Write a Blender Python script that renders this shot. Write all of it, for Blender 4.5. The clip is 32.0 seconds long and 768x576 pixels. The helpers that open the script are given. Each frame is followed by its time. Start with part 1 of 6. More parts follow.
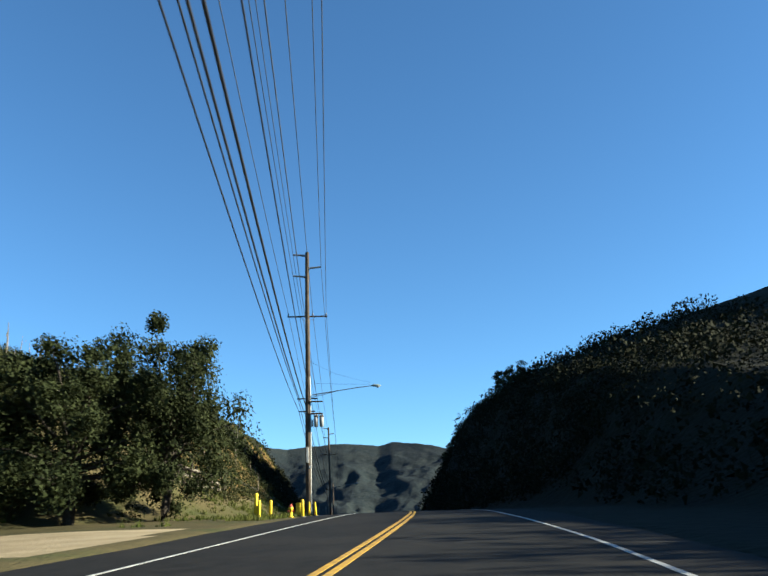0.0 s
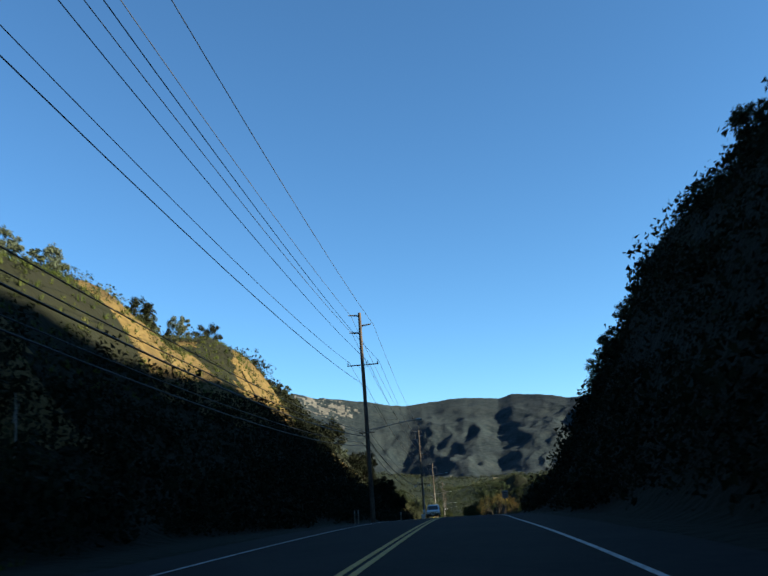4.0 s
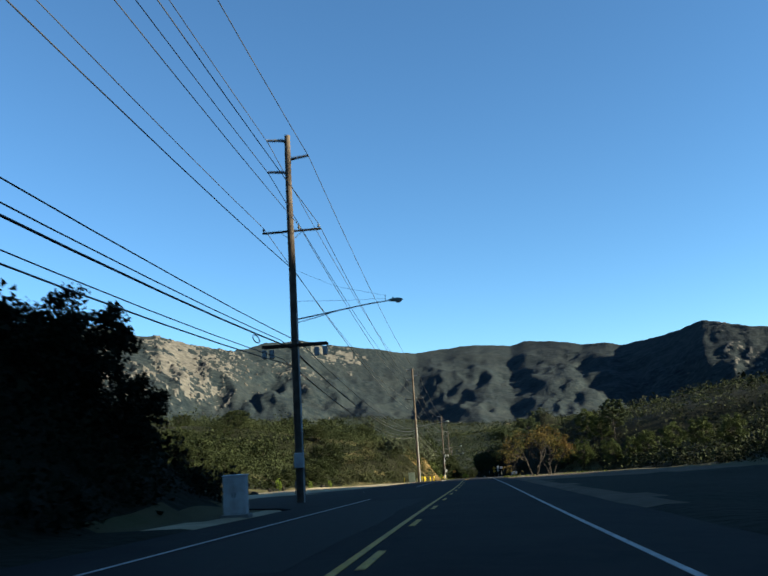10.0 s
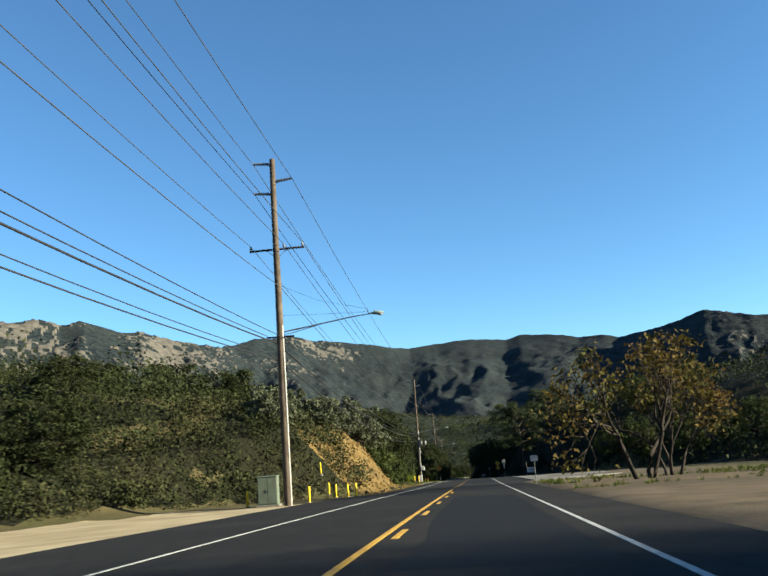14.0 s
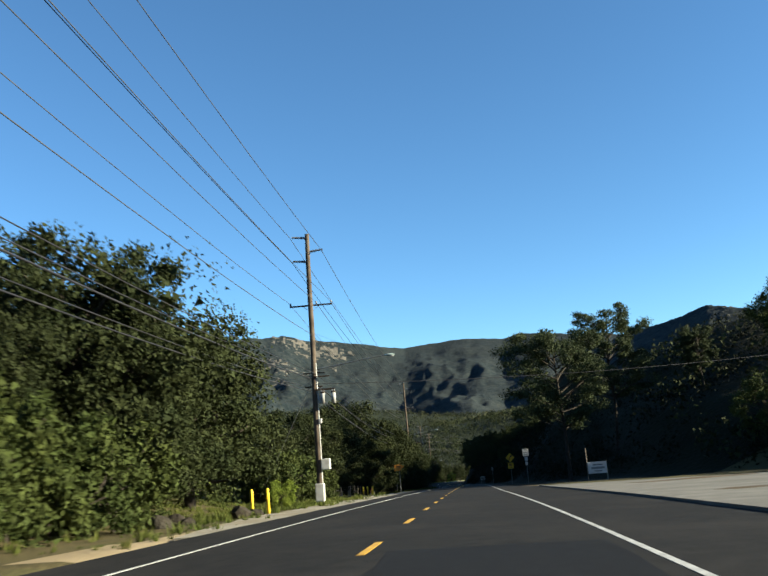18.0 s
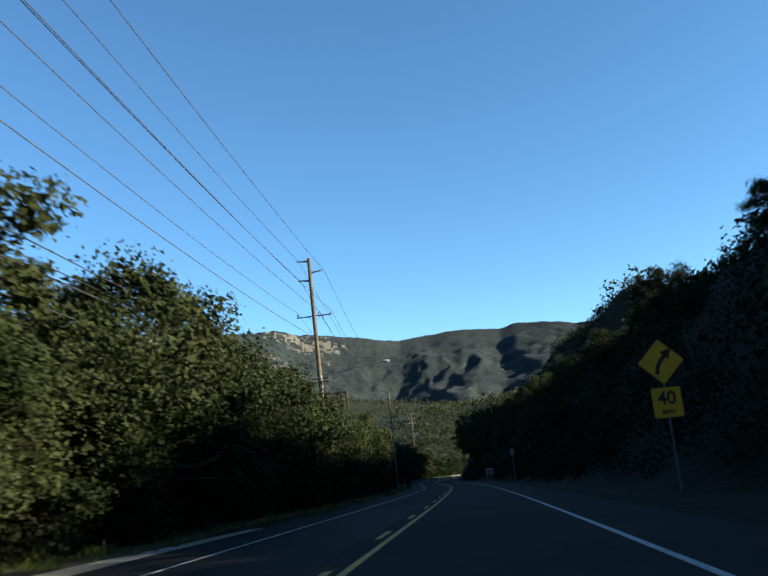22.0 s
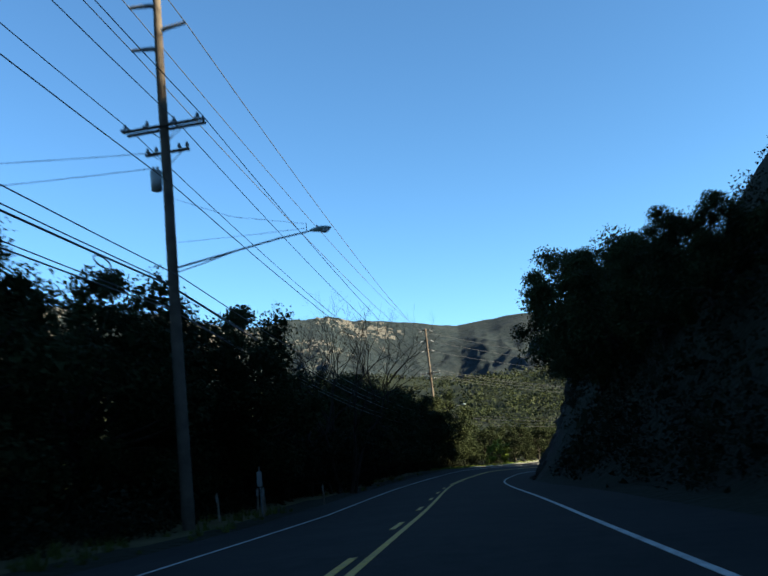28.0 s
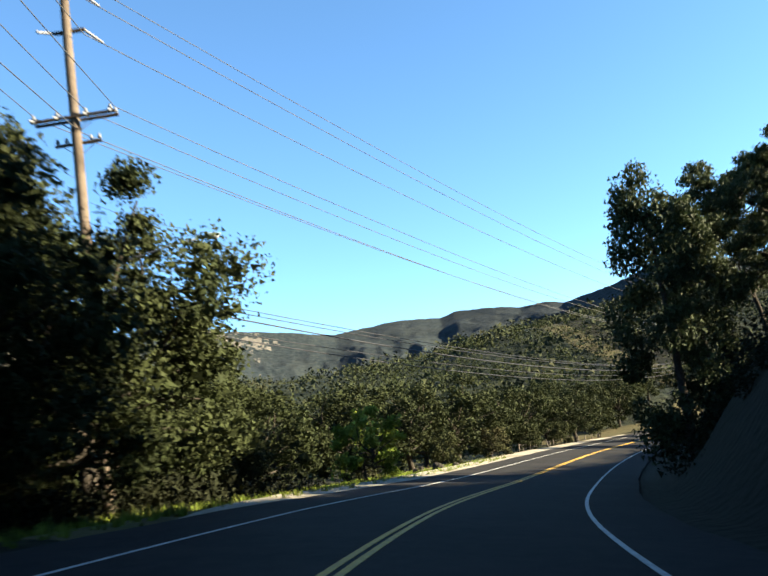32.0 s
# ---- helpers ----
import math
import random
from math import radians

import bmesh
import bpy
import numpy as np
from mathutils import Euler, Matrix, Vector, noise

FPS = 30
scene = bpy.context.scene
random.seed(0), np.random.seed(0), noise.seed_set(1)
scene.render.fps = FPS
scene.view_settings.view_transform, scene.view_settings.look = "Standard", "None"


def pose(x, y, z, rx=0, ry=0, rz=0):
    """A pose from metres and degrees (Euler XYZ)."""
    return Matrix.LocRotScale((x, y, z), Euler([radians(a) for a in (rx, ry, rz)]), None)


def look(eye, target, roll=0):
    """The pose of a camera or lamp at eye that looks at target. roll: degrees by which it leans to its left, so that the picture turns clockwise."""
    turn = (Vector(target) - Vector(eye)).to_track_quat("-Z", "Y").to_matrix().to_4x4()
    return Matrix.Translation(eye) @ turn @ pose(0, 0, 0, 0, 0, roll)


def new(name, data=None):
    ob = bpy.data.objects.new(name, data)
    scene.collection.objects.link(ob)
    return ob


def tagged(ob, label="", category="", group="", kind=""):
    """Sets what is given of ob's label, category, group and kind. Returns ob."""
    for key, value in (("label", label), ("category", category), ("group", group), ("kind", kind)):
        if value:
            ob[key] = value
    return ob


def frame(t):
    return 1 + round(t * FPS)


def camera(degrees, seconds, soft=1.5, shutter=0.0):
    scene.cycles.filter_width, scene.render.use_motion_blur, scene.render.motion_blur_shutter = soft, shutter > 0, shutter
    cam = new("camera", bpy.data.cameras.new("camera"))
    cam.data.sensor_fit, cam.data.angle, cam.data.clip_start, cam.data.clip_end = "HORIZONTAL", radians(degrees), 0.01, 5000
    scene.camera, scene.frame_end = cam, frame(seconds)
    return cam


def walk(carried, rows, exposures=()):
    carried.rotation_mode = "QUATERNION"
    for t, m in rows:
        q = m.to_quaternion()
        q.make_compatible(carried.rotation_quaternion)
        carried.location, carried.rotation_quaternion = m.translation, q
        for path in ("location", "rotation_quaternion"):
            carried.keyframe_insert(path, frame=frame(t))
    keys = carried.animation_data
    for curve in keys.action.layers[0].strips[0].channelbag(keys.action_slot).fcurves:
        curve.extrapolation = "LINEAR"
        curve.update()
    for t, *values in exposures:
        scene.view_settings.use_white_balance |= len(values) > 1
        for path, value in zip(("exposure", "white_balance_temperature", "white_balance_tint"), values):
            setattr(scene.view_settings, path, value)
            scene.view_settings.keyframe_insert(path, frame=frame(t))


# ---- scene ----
cam = camera(51.95, 32.0, soft=1.6, shutter=0.25)
PATH = [
    (0.0, pose(0.000, 0.000, 1.020, 107.003, 2.018, -3.078)),
    (0.5, pose(1.559, 10.531, 1.499, 106.908, 2.043, -2.213)),
    (1.0, pose(3.063, 20.916, 1.973, 106.985, 1.881, -1.351)),
    (1.5, pose(4.472, 31.411, 2.418, 106.462, 2.508, -0.478)),
    (2.0, pose(5.528, 41.552, 2.802, 106.082, 3.116, 1.040)),
    (2.5, pose(6.339, 51.883, 3.093, 105.590, 3.803, 3.173)),
    (3.0, pose(6.929, 62.399, 3.291, 105.277, 4.111, 4.668)),
    (3.5, pose(7.330, 73.090, 3.395, 104.916, 3.938, 5.354)),
    (4.0, pose(7.570, 83.930, 3.411, 104.324, 3.624, 5.729)),
    (4.5, pose(7.681, 94.902, 3.343, 103.669, 3.263, 5.923)),
    (5.0, pose(7.691, 105.987, 3.193, 103.120, 2.950, 6.062)),
    (5.5, pose(7.632, 117.167, 2.964, 102.847, 2.778, 6.277)),
    (6.0, pose(7.533, 128.424, 2.661, 103.017, 2.841, 6.695)),
    (6.5, pose(7.495, 139.982, 2.277, 102.416, 3.661, 6.736)),
    (7.0, pose(7.364, 151.470, 1.874, 101.903, 3.790, 6.853)),
    (7.5, pose(7.322, 163.110, 1.441, 101.348, 4.048, 6.455)),
    (8.0, pose(7.334, 174.869, 0.985, 101.142, 4.055, 6.308)),
    (8.5, pose(7.371, 186.738, 0.503, 100.945, 4.355, 6.297)),
    (9.0, pose(7.382, 198.675, 0.002, 100.987, 4.360, 6.388)),
    (9.5, pose(7.342, 210.706, -0.530, 100.867, 3.620, 6.521)),
    (10.0, pose(7.221, 222.717, -1.071, 100.816, 3.464, 6.562)),
    (10.5, pose(7.204, 235.013, -1.653, 100.662, 2.639, 6.378)),
    (11.0, pose(7.193, 247.246, -2.215, 100.286, 2.885, 6.248)),
    (11.5, pose(7.213, 259.586, -2.781, 100.104, 2.946, 6.111)),
    (12.0, pose(7.217, 271.968, -3.352, 100.349, 3.186, 6.055)),
    (12.5, pose(7.233, 284.344, -3.922, 100.002, 3.264, 5.889)),
    (13.0, pose(7.206, 296.646, -4.480, 100.714, 3.327, 6.111)),
    (13.5, pose(7.163, 308.901, -5.036, 100.629, 3.724, 6.296)),
    (14.0, pose(7.020, 321.035, -5.592, 100.646, 4.150, 6.264)),
    (14.5, pose(6.983, 333.392, -6.190, 100.888, 4.048, 6.121)),
    (15.0, pose(7.006, 345.777, -6.828, 100.755, 3.783, 6.068)),
    (15.5, pose(7.059, 358.160, -7.489, 100.476, 3.525, 6.032)),
    (16.0, pose(7.123, 370.511, -8.159, 100.283, 3.445, 6.027)),
    (16.5, pose(7.184, 382.799, -8.823, 100.405, 3.714, 6.065)),
    (17.0, pose(7.227, 394.994, -9.466, 101.073, 4.503, 6.123)),
    (17.5, pose(7.294, 407.173, -10.092, 100.671, 4.413, 6.036)),
    (18.0, pose(7.362, 419.259, -10.698, 100.810, 4.473, 6.044)),
    (18.5, pose(7.440, 431.333, -11.306, 100.628, 4.493, 5.925)),
    (19.0, pose(7.435, 443.203, -11.934, 100.428, 4.317, 6.148)),
    (19.5, pose(7.420, 455.526, -12.625, 100.394, 4.448, 6.261)),
    (20.0, pose(7.374, 467.870, -13.328, 100.617, 4.862, 6.453)),
    (20.5, pose(7.310, 480.211, -14.037, 100.483, 5.405, 6.390)),
    (21.0, pose(7.268, 492.518, -14.743, 100.672, 5.343, 6.200)),
    (21.5, pose(7.241, 504.799, -15.455, 100.518, 5.201, 6.166)),
    (22.0, pose(7.284, 517.007, -16.181, 100.498, 5.900, 5.936)),
    (22.5, pose(7.354, 529.238, -16.920, 100.527, 5.770, 5.853)),
    (23.0, pose(7.365, 541.436, -17.668, 100.422, 5.053, 6.469)),
    (23.5, pose(7.375, 553.688, -18.433, 100.646, 4.887, 6.752)),
    (24.0, pose(7.194, 565.522, -19.171, 100.452, 4.688, 7.286)),
    (24.5, pose(6.946, 577.502, -19.918, 100.165, 4.426, 7.764)),
    (25.0, pose(6.635, 589.611, -20.675, 100.137, 4.517, 8.104)),
    (25.5, pose(6.307, 601.838, -21.442, 100.403, 4.964, 8.110)),
    (26.0, pose(5.944, 614.125, -22.210, 100.299, 5.519, 8.235)),
    (26.5, pose(5.516, 626.413, -22.974, 100.028, 6.048, 8.592)),
    (27.0, pose(4.987, 638.641, -23.726, 99.793, 6.417, 9.152)),
    (27.5, pose(4.317, 650.749, -24.461, 99.797, 6.493, 9.799)),
    (28.0, pose(3.457, 662.677, -25.171, 100.244, 6.142, 10.364)),
    (28.5, pose(2.545, 674.744, -25.891, 100.196, 6.233, 10.853)),
    (29.0, pose(1.617, 686.870, -26.605, 100.447, 6.199, 11.125)),
    (29.5, pose(0.756, 699.035, -27.302, 100.162, 6.306, 10.711)),
    (30.0, pose(0.064, 711.217, -27.972, 100.127, 6.513, 9.629)),
    (30.5, pose(-0.365, 723.391, -28.601, 100.064, 6.847, 7.986)),
    (31.0, pose(-0.552, 735.543, -29.203, 100.241, 7.169, 6.452)),
    (31.5, pose(-0.414, 747.711, -29.793, 100.075, 7.747, 4.023)),
    (32.0, pose(-0.220, 759.655, -30.357, 100.053, 8.734, 1.803)),
]
EXPOSURES = [(0.0, 2.18, 5900, -6), (3.0, 2.18, 5950, -6), (9.0, 2.18, 6150, -6), (19.0, 2.23, 6250, -6), (21.0, 2.23, 6250, -6), (23.0, 2.43, 6250, -6), (28.0, 2.50, 6250, -6), (30.0, 2.83, 6500, -4), (32.0, 3.08, 6800, -2)]
walk(cam, PATH, EXPOSURES)

# ---- light ----
SUN_AZ, SUN_EL = 97.0, 19.0      # degrees clockwise from +y, and above the horizon
world = bpy.data.worlds.new("sky")
scene.world = world
world.use_nodes = True
nt = world.node_tree
nt.nodes.clear()
sky = nt.nodes.new("ShaderNodeTexSky")
sky.sky_type = "NISHITA"
sky.sun_disc = False
sky.sun_elevation = radians(SUN_EL)
sky.sun_rotation = radians(SUN_AZ)
sky.altitude = 600
sky.air_density, sky.dust_density, sky.ozone_density = 0.9, 0.0, 5.0
bg = nt.nodes.new("ShaderNodeBackground")
bg.inputs["Strength"].default_value = 0.05
wo = nt.nodes.new("ShaderNodeOutputWorld")
nt.links.new(sky.outputs[0], bg.inputs[0])
nt.links.new(bg.outputs[0], wo.inputs[0])
sun = new("sun", bpy.data.lights.new("sun", "SUN"))
sun.data.energy, sun.data.angle, sun.data.color = 5.0, radians(0.6), (1.0, 0.83, 0.65)
sa, se = radians(SUN_AZ), radians(SUN_EL)
TO_SUN = Vector((math.sin(sa) * math.cos(se), math.cos(sa) * math.cos(se), math.sin(se)))
sun.matrix_world = look(TO_SUN * 100, (0, 0, 0))


# ---- materials ----
def material(name, stops, scale=1.0, rough=0.85, detail=6.0, bump=0.0, bump_scale=None, metal=0.0, island=0.0, obj_random=0.0,
             distortion=0.0, second=None, transmit=0.0, spec=0.1):
    """A material whose colour runs through stops (position, rgb) along a noise in world metres; second=(scale, rgb, amount)
    lays stains of another size over it; island and obj_random vary the brightness piece by piece."""
    m = bpy.data.materials.new(name)
    m.use_nodes = True
    t = m.node_tree
    t.nodes.clear()
    N, L = t.nodes.new, t.links.new
    out, b = N("ShaderNodeOutputMaterial"), N("ShaderNodeBsdfPrincipled")
    b.inputs["Roughness"].default_value = rough
    b.inputs["Metallic"].default_value = metal
    b.inputs["Specular IOR Level"].default_value = spec
    geo = N("ShaderNodeNewGeometry")
    ns = N("ShaderNodeTexNoise")
    ns.inputs["Scale"].default_value = scale
    ns.inputs["Detail"].default_value = detail
    ns.inputs["Distortion"].default_value = distortion
    L(geo.outputs["Position"], ns.inputs["Vector"])
    ramp = N("ShaderNodeValToRGB")
    el = ramp.color_ramp.elements
    while len(el) < len(stops):
        el.new(0.5)
    for e, (p, c) in zip(el, stops):
        e.position, e.color = p, (*c, 1)
    L(ns.outputs["Fac"], ramp.inputs["Fac"])
    col = ramp.outputs["Color"]
    if second:
        n2 = N("ShaderNodeTexNoise")
        n2.inputs["Scale"].default_value = second[0]
        n2.inputs["Detail"].default_value = 4
        L(geo.outputs["Position"], n2.inputs["Vector"])
        mr = N("ShaderNodeMapRange")
        mr.inputs["From Min"].default_value, mr.inputs["From Max"].default_value = 0.45, 0.65
        mr.inputs["To Max"].default_value = second[2]
        L(n2.outputs["Fac"], mr.inputs["Value"])
        mx = N("ShaderNodeMix")
        mx.data_type = "RGBA"
        L(mr.outputs["Result"], mx.inputs["Factor"])
        L(col, mx.inputs["A"])
        mx.inputs["B"].default_value = (*second[1], 1)
        col = mx.outputs["Result"]
    for amount, source in ((island, geo.outputs["Random Per Island"]), (obj_random, None)):
        if amount:
            if source is None:
                source = N("ShaderNodeObjectInfo").outputs["Random"]
            mr = N("ShaderNodeMapRange")
            mr.inputs["To Min"].default_value, mr.inputs["To Max"].default_value = 1 - amount, 1 + amount
            L(source, mr.inputs["Value"])
            hs = N("ShaderNodeHueSaturation")
            L(mr.outputs["Result"], hs.inputs["Value"])
            L(col, hs.inputs["Color"])
            col = hs.outputs["Color"]
    L(col, b.inputs["Base Color"])
    if bump:
        nb = N("ShaderNodeTexNoise")
        nb.inputs["Scale"].default_value = bump_scale or scale * 4
        nb.inputs["Detail"].default_value = 8
        L(geo.outputs["Position"], nb.inputs["Vector"])
        bp = N("ShaderNodeBump")
        bp.inputs["Strength"].default_value = bump
        bp.inputs["Distance"].default_value = 0.6 / (bump_scale or scale * 4)
        L(nb.outputs["Fac"], bp.inputs["Height"])
        L(bp.outputs["Normal"], b.inputs["Normal"])
    if transmit:
        tr = N("ShaderNodeBsdfTranslucent")
        L(col, tr.inputs["Color"])
        ms = N("ShaderNodeMixShader")
        ms.inputs["Fac"].default_value = transmit
        L(b.outputs["BSDF"], ms.inputs[1])
        L(tr.outputs["BSDF"], ms.inputs[2])
        L(ms.outputs["Shader"], out.inputs["Surface"])
    else:
        L(b.outputs["BSDF"], out.inputs["Surface"])
    return m


ASPHALT = material("asphalt", [(0.3, (0.0124, 0.0124, 0.01271)), (0.7, (0.02108, 0.02046, 0.01984))], 3.0, 0.85, bump=0.5, bump_scale=60, second=(0.35, (0.0279, 0.02604, 0.02418), 0.5), spec=0.04)
SEAL = material("asphalt patch", [(0.3, (0.00992, 0.00992, 0.01054)), (0.7, (0.01488, 0.01488, 0.01519))], 5.0, 0.75, bump=0.3, bump_scale=60, spec=0.04)
YELLOW = material("yellow road paint", [(0.3, (0.336, 0.192, 0.024)), (0.7, (0.496, 0.304, 0.04))], 4.0, 0.6, bump=0.3, bump_scale=70, second=(9, (0.08, 0.068, 0.048), 0.6))
WHITE = material("white road paint", [(0.3, (0.266, 0.266, 0.2555)), (0.7, (0.406, 0.406, 0.392))], 4.0, 0.6, bump=0.3, bump_scale=70, second=(9, (0.098, 0.098, 0.098), 0.6))
DIRT = material("pale turnout dirt", [(0.25, (0.187, 0.15, 0.0874)), (0.5, (0.281, 0.23, 0.144)), (0.8, (0.355, 0.3, 0.199))], 0.5, 0.95, bump=0.6, bump_scale=9, second=(0.12, (0.187, 0.144, 0.0874), 0.7))
BROWN_DIRT = material("brown trodden dirt", [(0.25, (0.045, 0.034, 0.022)), (0.5, (0.0848, 0.064, 0.042)), (0.8, (0.12, 0.0936, 0.064))], 0.5, 0.95, bump=0.6, bump_scale=9, second=(0.15, (0.05, 0.04, 0.026), 0.7))
GRASS_DIRT = material("dry grass and soil", [(0.25, (0.042, 0.0364, 0.0168)), (0.5, (0.0735, 0.0602, 0.028)), (0.75, (0.042, 0.049, 0.0168))], 0.35, 0.95, bump=0.7, bump_scale=6, second=(0.09, (0.0315, 0.0315, 0.014), 0.7))
CUT = material("ochre cut earth", [(0.25, (0.0551, 0.0363, 0.0123)), (0.5, (0.0972, 0.0648, 0.0214)), (0.75, (0.136, 0.0972, 0.0376))], 1.4, 0.95, detail=10, bump=1.0, bump_scale=5.0, second=(0.35, (0.0389, 0.0272, 0.013), 0.7), distortion=1.0)
# Near-black because the shade on the banks is put into this colour.
SHADED_SOIL = material("chaparral soil darkened for shade", [(0.25, (0.006, 0.0065, 0.0035)), (0.5, (0.0105, 0.011, 0.0055)), (0.75, (0.0075, 0.0095, 0.004))], 0.25, 0.95, bump=0.8, bump_scale=2.0, second=(0.05, (0.014, 0.0135, 0.007), 0.5))
WOOD = material("weathered pole wood", [(0.3, (0.0349, 0.0263, 0.0197)), (0.7, (0.0845, 0.0663, 0.0502))], 2.0, 0.85, bump=0.5, bump_scale=14, obj_random=0.2, second=(0.6, (0.0957, 0.078, 0.0617), 0.5))
ARMWOOD = material("dark crossarm wood", [(0.3, (0.021, 0.015, 0.012)), (0.7, (0.048, 0.036, 0.027))], 3.0, 0.85, bump=0.3)
STEEL = material("galvanised steel", [(0.3, (0.118, 0.122, 0.126)), (0.7, (0.176, 0.181, 0.181))], 3.0, 0.45, metal=0.7)
PORCELAIN = material("grey porcelain", [(0.3, (0.1, 0.105, 0.115)), (0.7, (0.16, 0.165, 0.175))], 8.0, 0.3)
WIRE = material("conductor wire", [(0.3, (0.018, 0.018, 0.021)), (0.7, (0.036, 0.036, 0.039))], 1.0, 0.5, metal=0.3)
BARE = material("bare aluminium conductor", [(0.3, (0.035, 0.036, 0.038)), (0.7, (0.055, 0.056, 0.058))], 1.0, 0.6)
BARK = material("oak bark", [(0.3, (0.015, 0.012, 0.009)), (0.7, (0.042, 0.036, 0.0288))], 6.0, 0.95, bump=0.8, bump_scale=20)
OAK = material("oak leaves", [(0.3, (0.0104, 0.015, 0.00462)), (0.7, (0.0254, 0.0306, 0.0104))], 0.35, 0.8, island=0.25, obj_random=0.15, transmit=0.12)
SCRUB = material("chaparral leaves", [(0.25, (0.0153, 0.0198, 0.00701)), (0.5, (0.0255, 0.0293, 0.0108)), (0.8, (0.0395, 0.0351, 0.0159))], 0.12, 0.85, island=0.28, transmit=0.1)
# Darker copy of the chaparral leaves: shade is put into the colour.
SHADED_SCRUB = material("brush leaves darkened for shade", [(0.25, (0.0045, 0.006, 0.0025)), (0.7, (0.012, 0.0135, 0.0055))], 0.2, 0.9, island=0.25, transmit=0.05)
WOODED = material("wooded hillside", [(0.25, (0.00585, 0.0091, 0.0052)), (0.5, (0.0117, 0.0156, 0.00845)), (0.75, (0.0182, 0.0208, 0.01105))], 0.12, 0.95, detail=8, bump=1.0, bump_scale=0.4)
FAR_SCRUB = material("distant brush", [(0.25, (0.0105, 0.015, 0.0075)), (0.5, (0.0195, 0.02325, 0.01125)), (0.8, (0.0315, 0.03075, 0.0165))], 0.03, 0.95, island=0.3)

# Distance haze is painted in: the brush colours lean to blue-grey.
HAZY_MOUNTAIN = material("mountain brush tinted blue for haze", [(0.32, (0.003, 0.0062, 0.0085)), (0.5, (0.0105, 0.0155, 0.0175)), (0.68, (0.0235, 0.028, 0.0265))], 0.055, 0.95, detail=12, bump=0.6, bump_scale=0.1,
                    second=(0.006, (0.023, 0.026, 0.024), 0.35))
SANDSTONE = material("pale sandstone", [(0.3, (0.045, 0.042, 0.037)), (0.7, (0.105, 0.096, 0.081))], 0.05, 0.95, detail=8, bump=0.8, bump_scale=0.3)
ROCK = material("brown canyon rock", [(0.3, (0.0126, 0.01092, 0.00924)), (0.7, (0.0315, 0.02604, 0.02016))], 0.8, 0.9, bump=1.0, bump_scale=4, detail=8, second=(0.2, (0.0294, 0.0273, 0.021), 0.6))
CONCRETE = material("worn concrete", [(0.3, (0.104, 0.0988, 0.0897)), (0.7, (0.1625, 0.156, 0.1398))], 0.8, 0.9, bump=0.3, bump_scale=25, second=(0.2, (0.078, 0.07475, 0.065), 0.7))
GRAVEL = material("pale gravel", [(0.3, (0.152, 0.137, 0.11)), (0.7, (0.284, 0.264, 0.218))], 6.0, 0.95, bump=0.8, bump_scale=30, second=(0.3, (0.152, 0.127, 0.0863), 0.7))
PORCELAIN_CAN = material("grey enamel", [(0.3, (0.21, 0.217, 0.217)), (0.7, (0.28, 0.287, 0.28))], 3.0, 0.45, second=(2.0, (0.168, 0.154, 0.14), 0.5))
PALE_BOX = material("pale grey painted metal", [(0.3, (0.338, 0.338, 0.325)), (0.7, (0.429, 0.429, 0.4095))], 2.0, 0.5, second=(3.0, (0.26, 0.2405, 0.208), 0.5))
LAMP_GREY = material("grey cast lamp housing", [(0.3, (0.14, 0.18, 0.175)), (0.7, (0.2, 0.25, 0.24))], 5.0, 0.45)
LENS = material("lamp glass", [(0.3, (0.2, 0.21, 0.215)), (0.7, (0.28, 0.29, 0.295))], 5.0, 0.12, spec=0.6)
YELLOW_PAINT = material("yellow bollard paint", [(0.3, (0.60, 0.42, 0.02)), (0.7, (0.75, 0.55, 0.04))], 3.0, 0.5, second=(6.0, (0.35, 0.25, 0.05), 0.5))
RED_PAINT = material("faded red paint", [(0.3, (0.32, 0.06, 0.04)), (0.7, (0.42, 0.09, 0.06))], 4.0, 0.5, second=(5, (0.25, 0.1, 0.07), 0.5))
GREEN_BOX = material("green cabinet paint", [(0.3, (0.07, 0.091, 0.07)), (0.7, (0.105, 0.126, 0.098))], 2.0, 0.5, second=(2.5, (0.084, 0.084, 0.07), 0.5))
SIGN_YELLOW = material("amber sign sheeting", [(0.3, (0.496, 0.24, 0.016)), (0.7, (0.576, 0.296, 0.024))], 3.0, 0.4, second=(4, (0.4, 0.2, 0.024), 0.4))
SIGN_ORANGE = material("orange sign sheeting", [(0.3, (0.60, 0.20, 0.03)), (0.7, (0.70, 0.26, 0.04))], 3.0, 0.4)
SIGN_WHITE = material("white sign sheeting", [(0.3, (0.341, 0.341, 0.33)), (0.7, (0.407, 0.407, 0.396))], 2.0, 0.4, second=(3, (0.275, 0.264, 0.242), 0.4))
# Dimmer copy of the white sheeting, with shade in its colour.
SIGN_SHADED = material("white sheeting dimmed for shade", [(0.3, (0.16, 0.16, 0.155)), (0.7, (0.2, 0.2, 0.195))], 2.0, 0.5, second=(3, (0.13, 0.125, 0.115), 0.5))
SIGN_BLACK = material("black sign print", [(0.3, (0.02, 0.02, 0.02)), (0.7, (0.035, 0.035, 0.035))], 4.0, 0.5)
FENCE_WOOD = material("grey fence wood", [(0.3, (0.084, 0.069, 0.054)), (0.7, (0.18, 0.156, 0.126))], 5.0, 0.9, bump=0.4, obj_random=0.25)
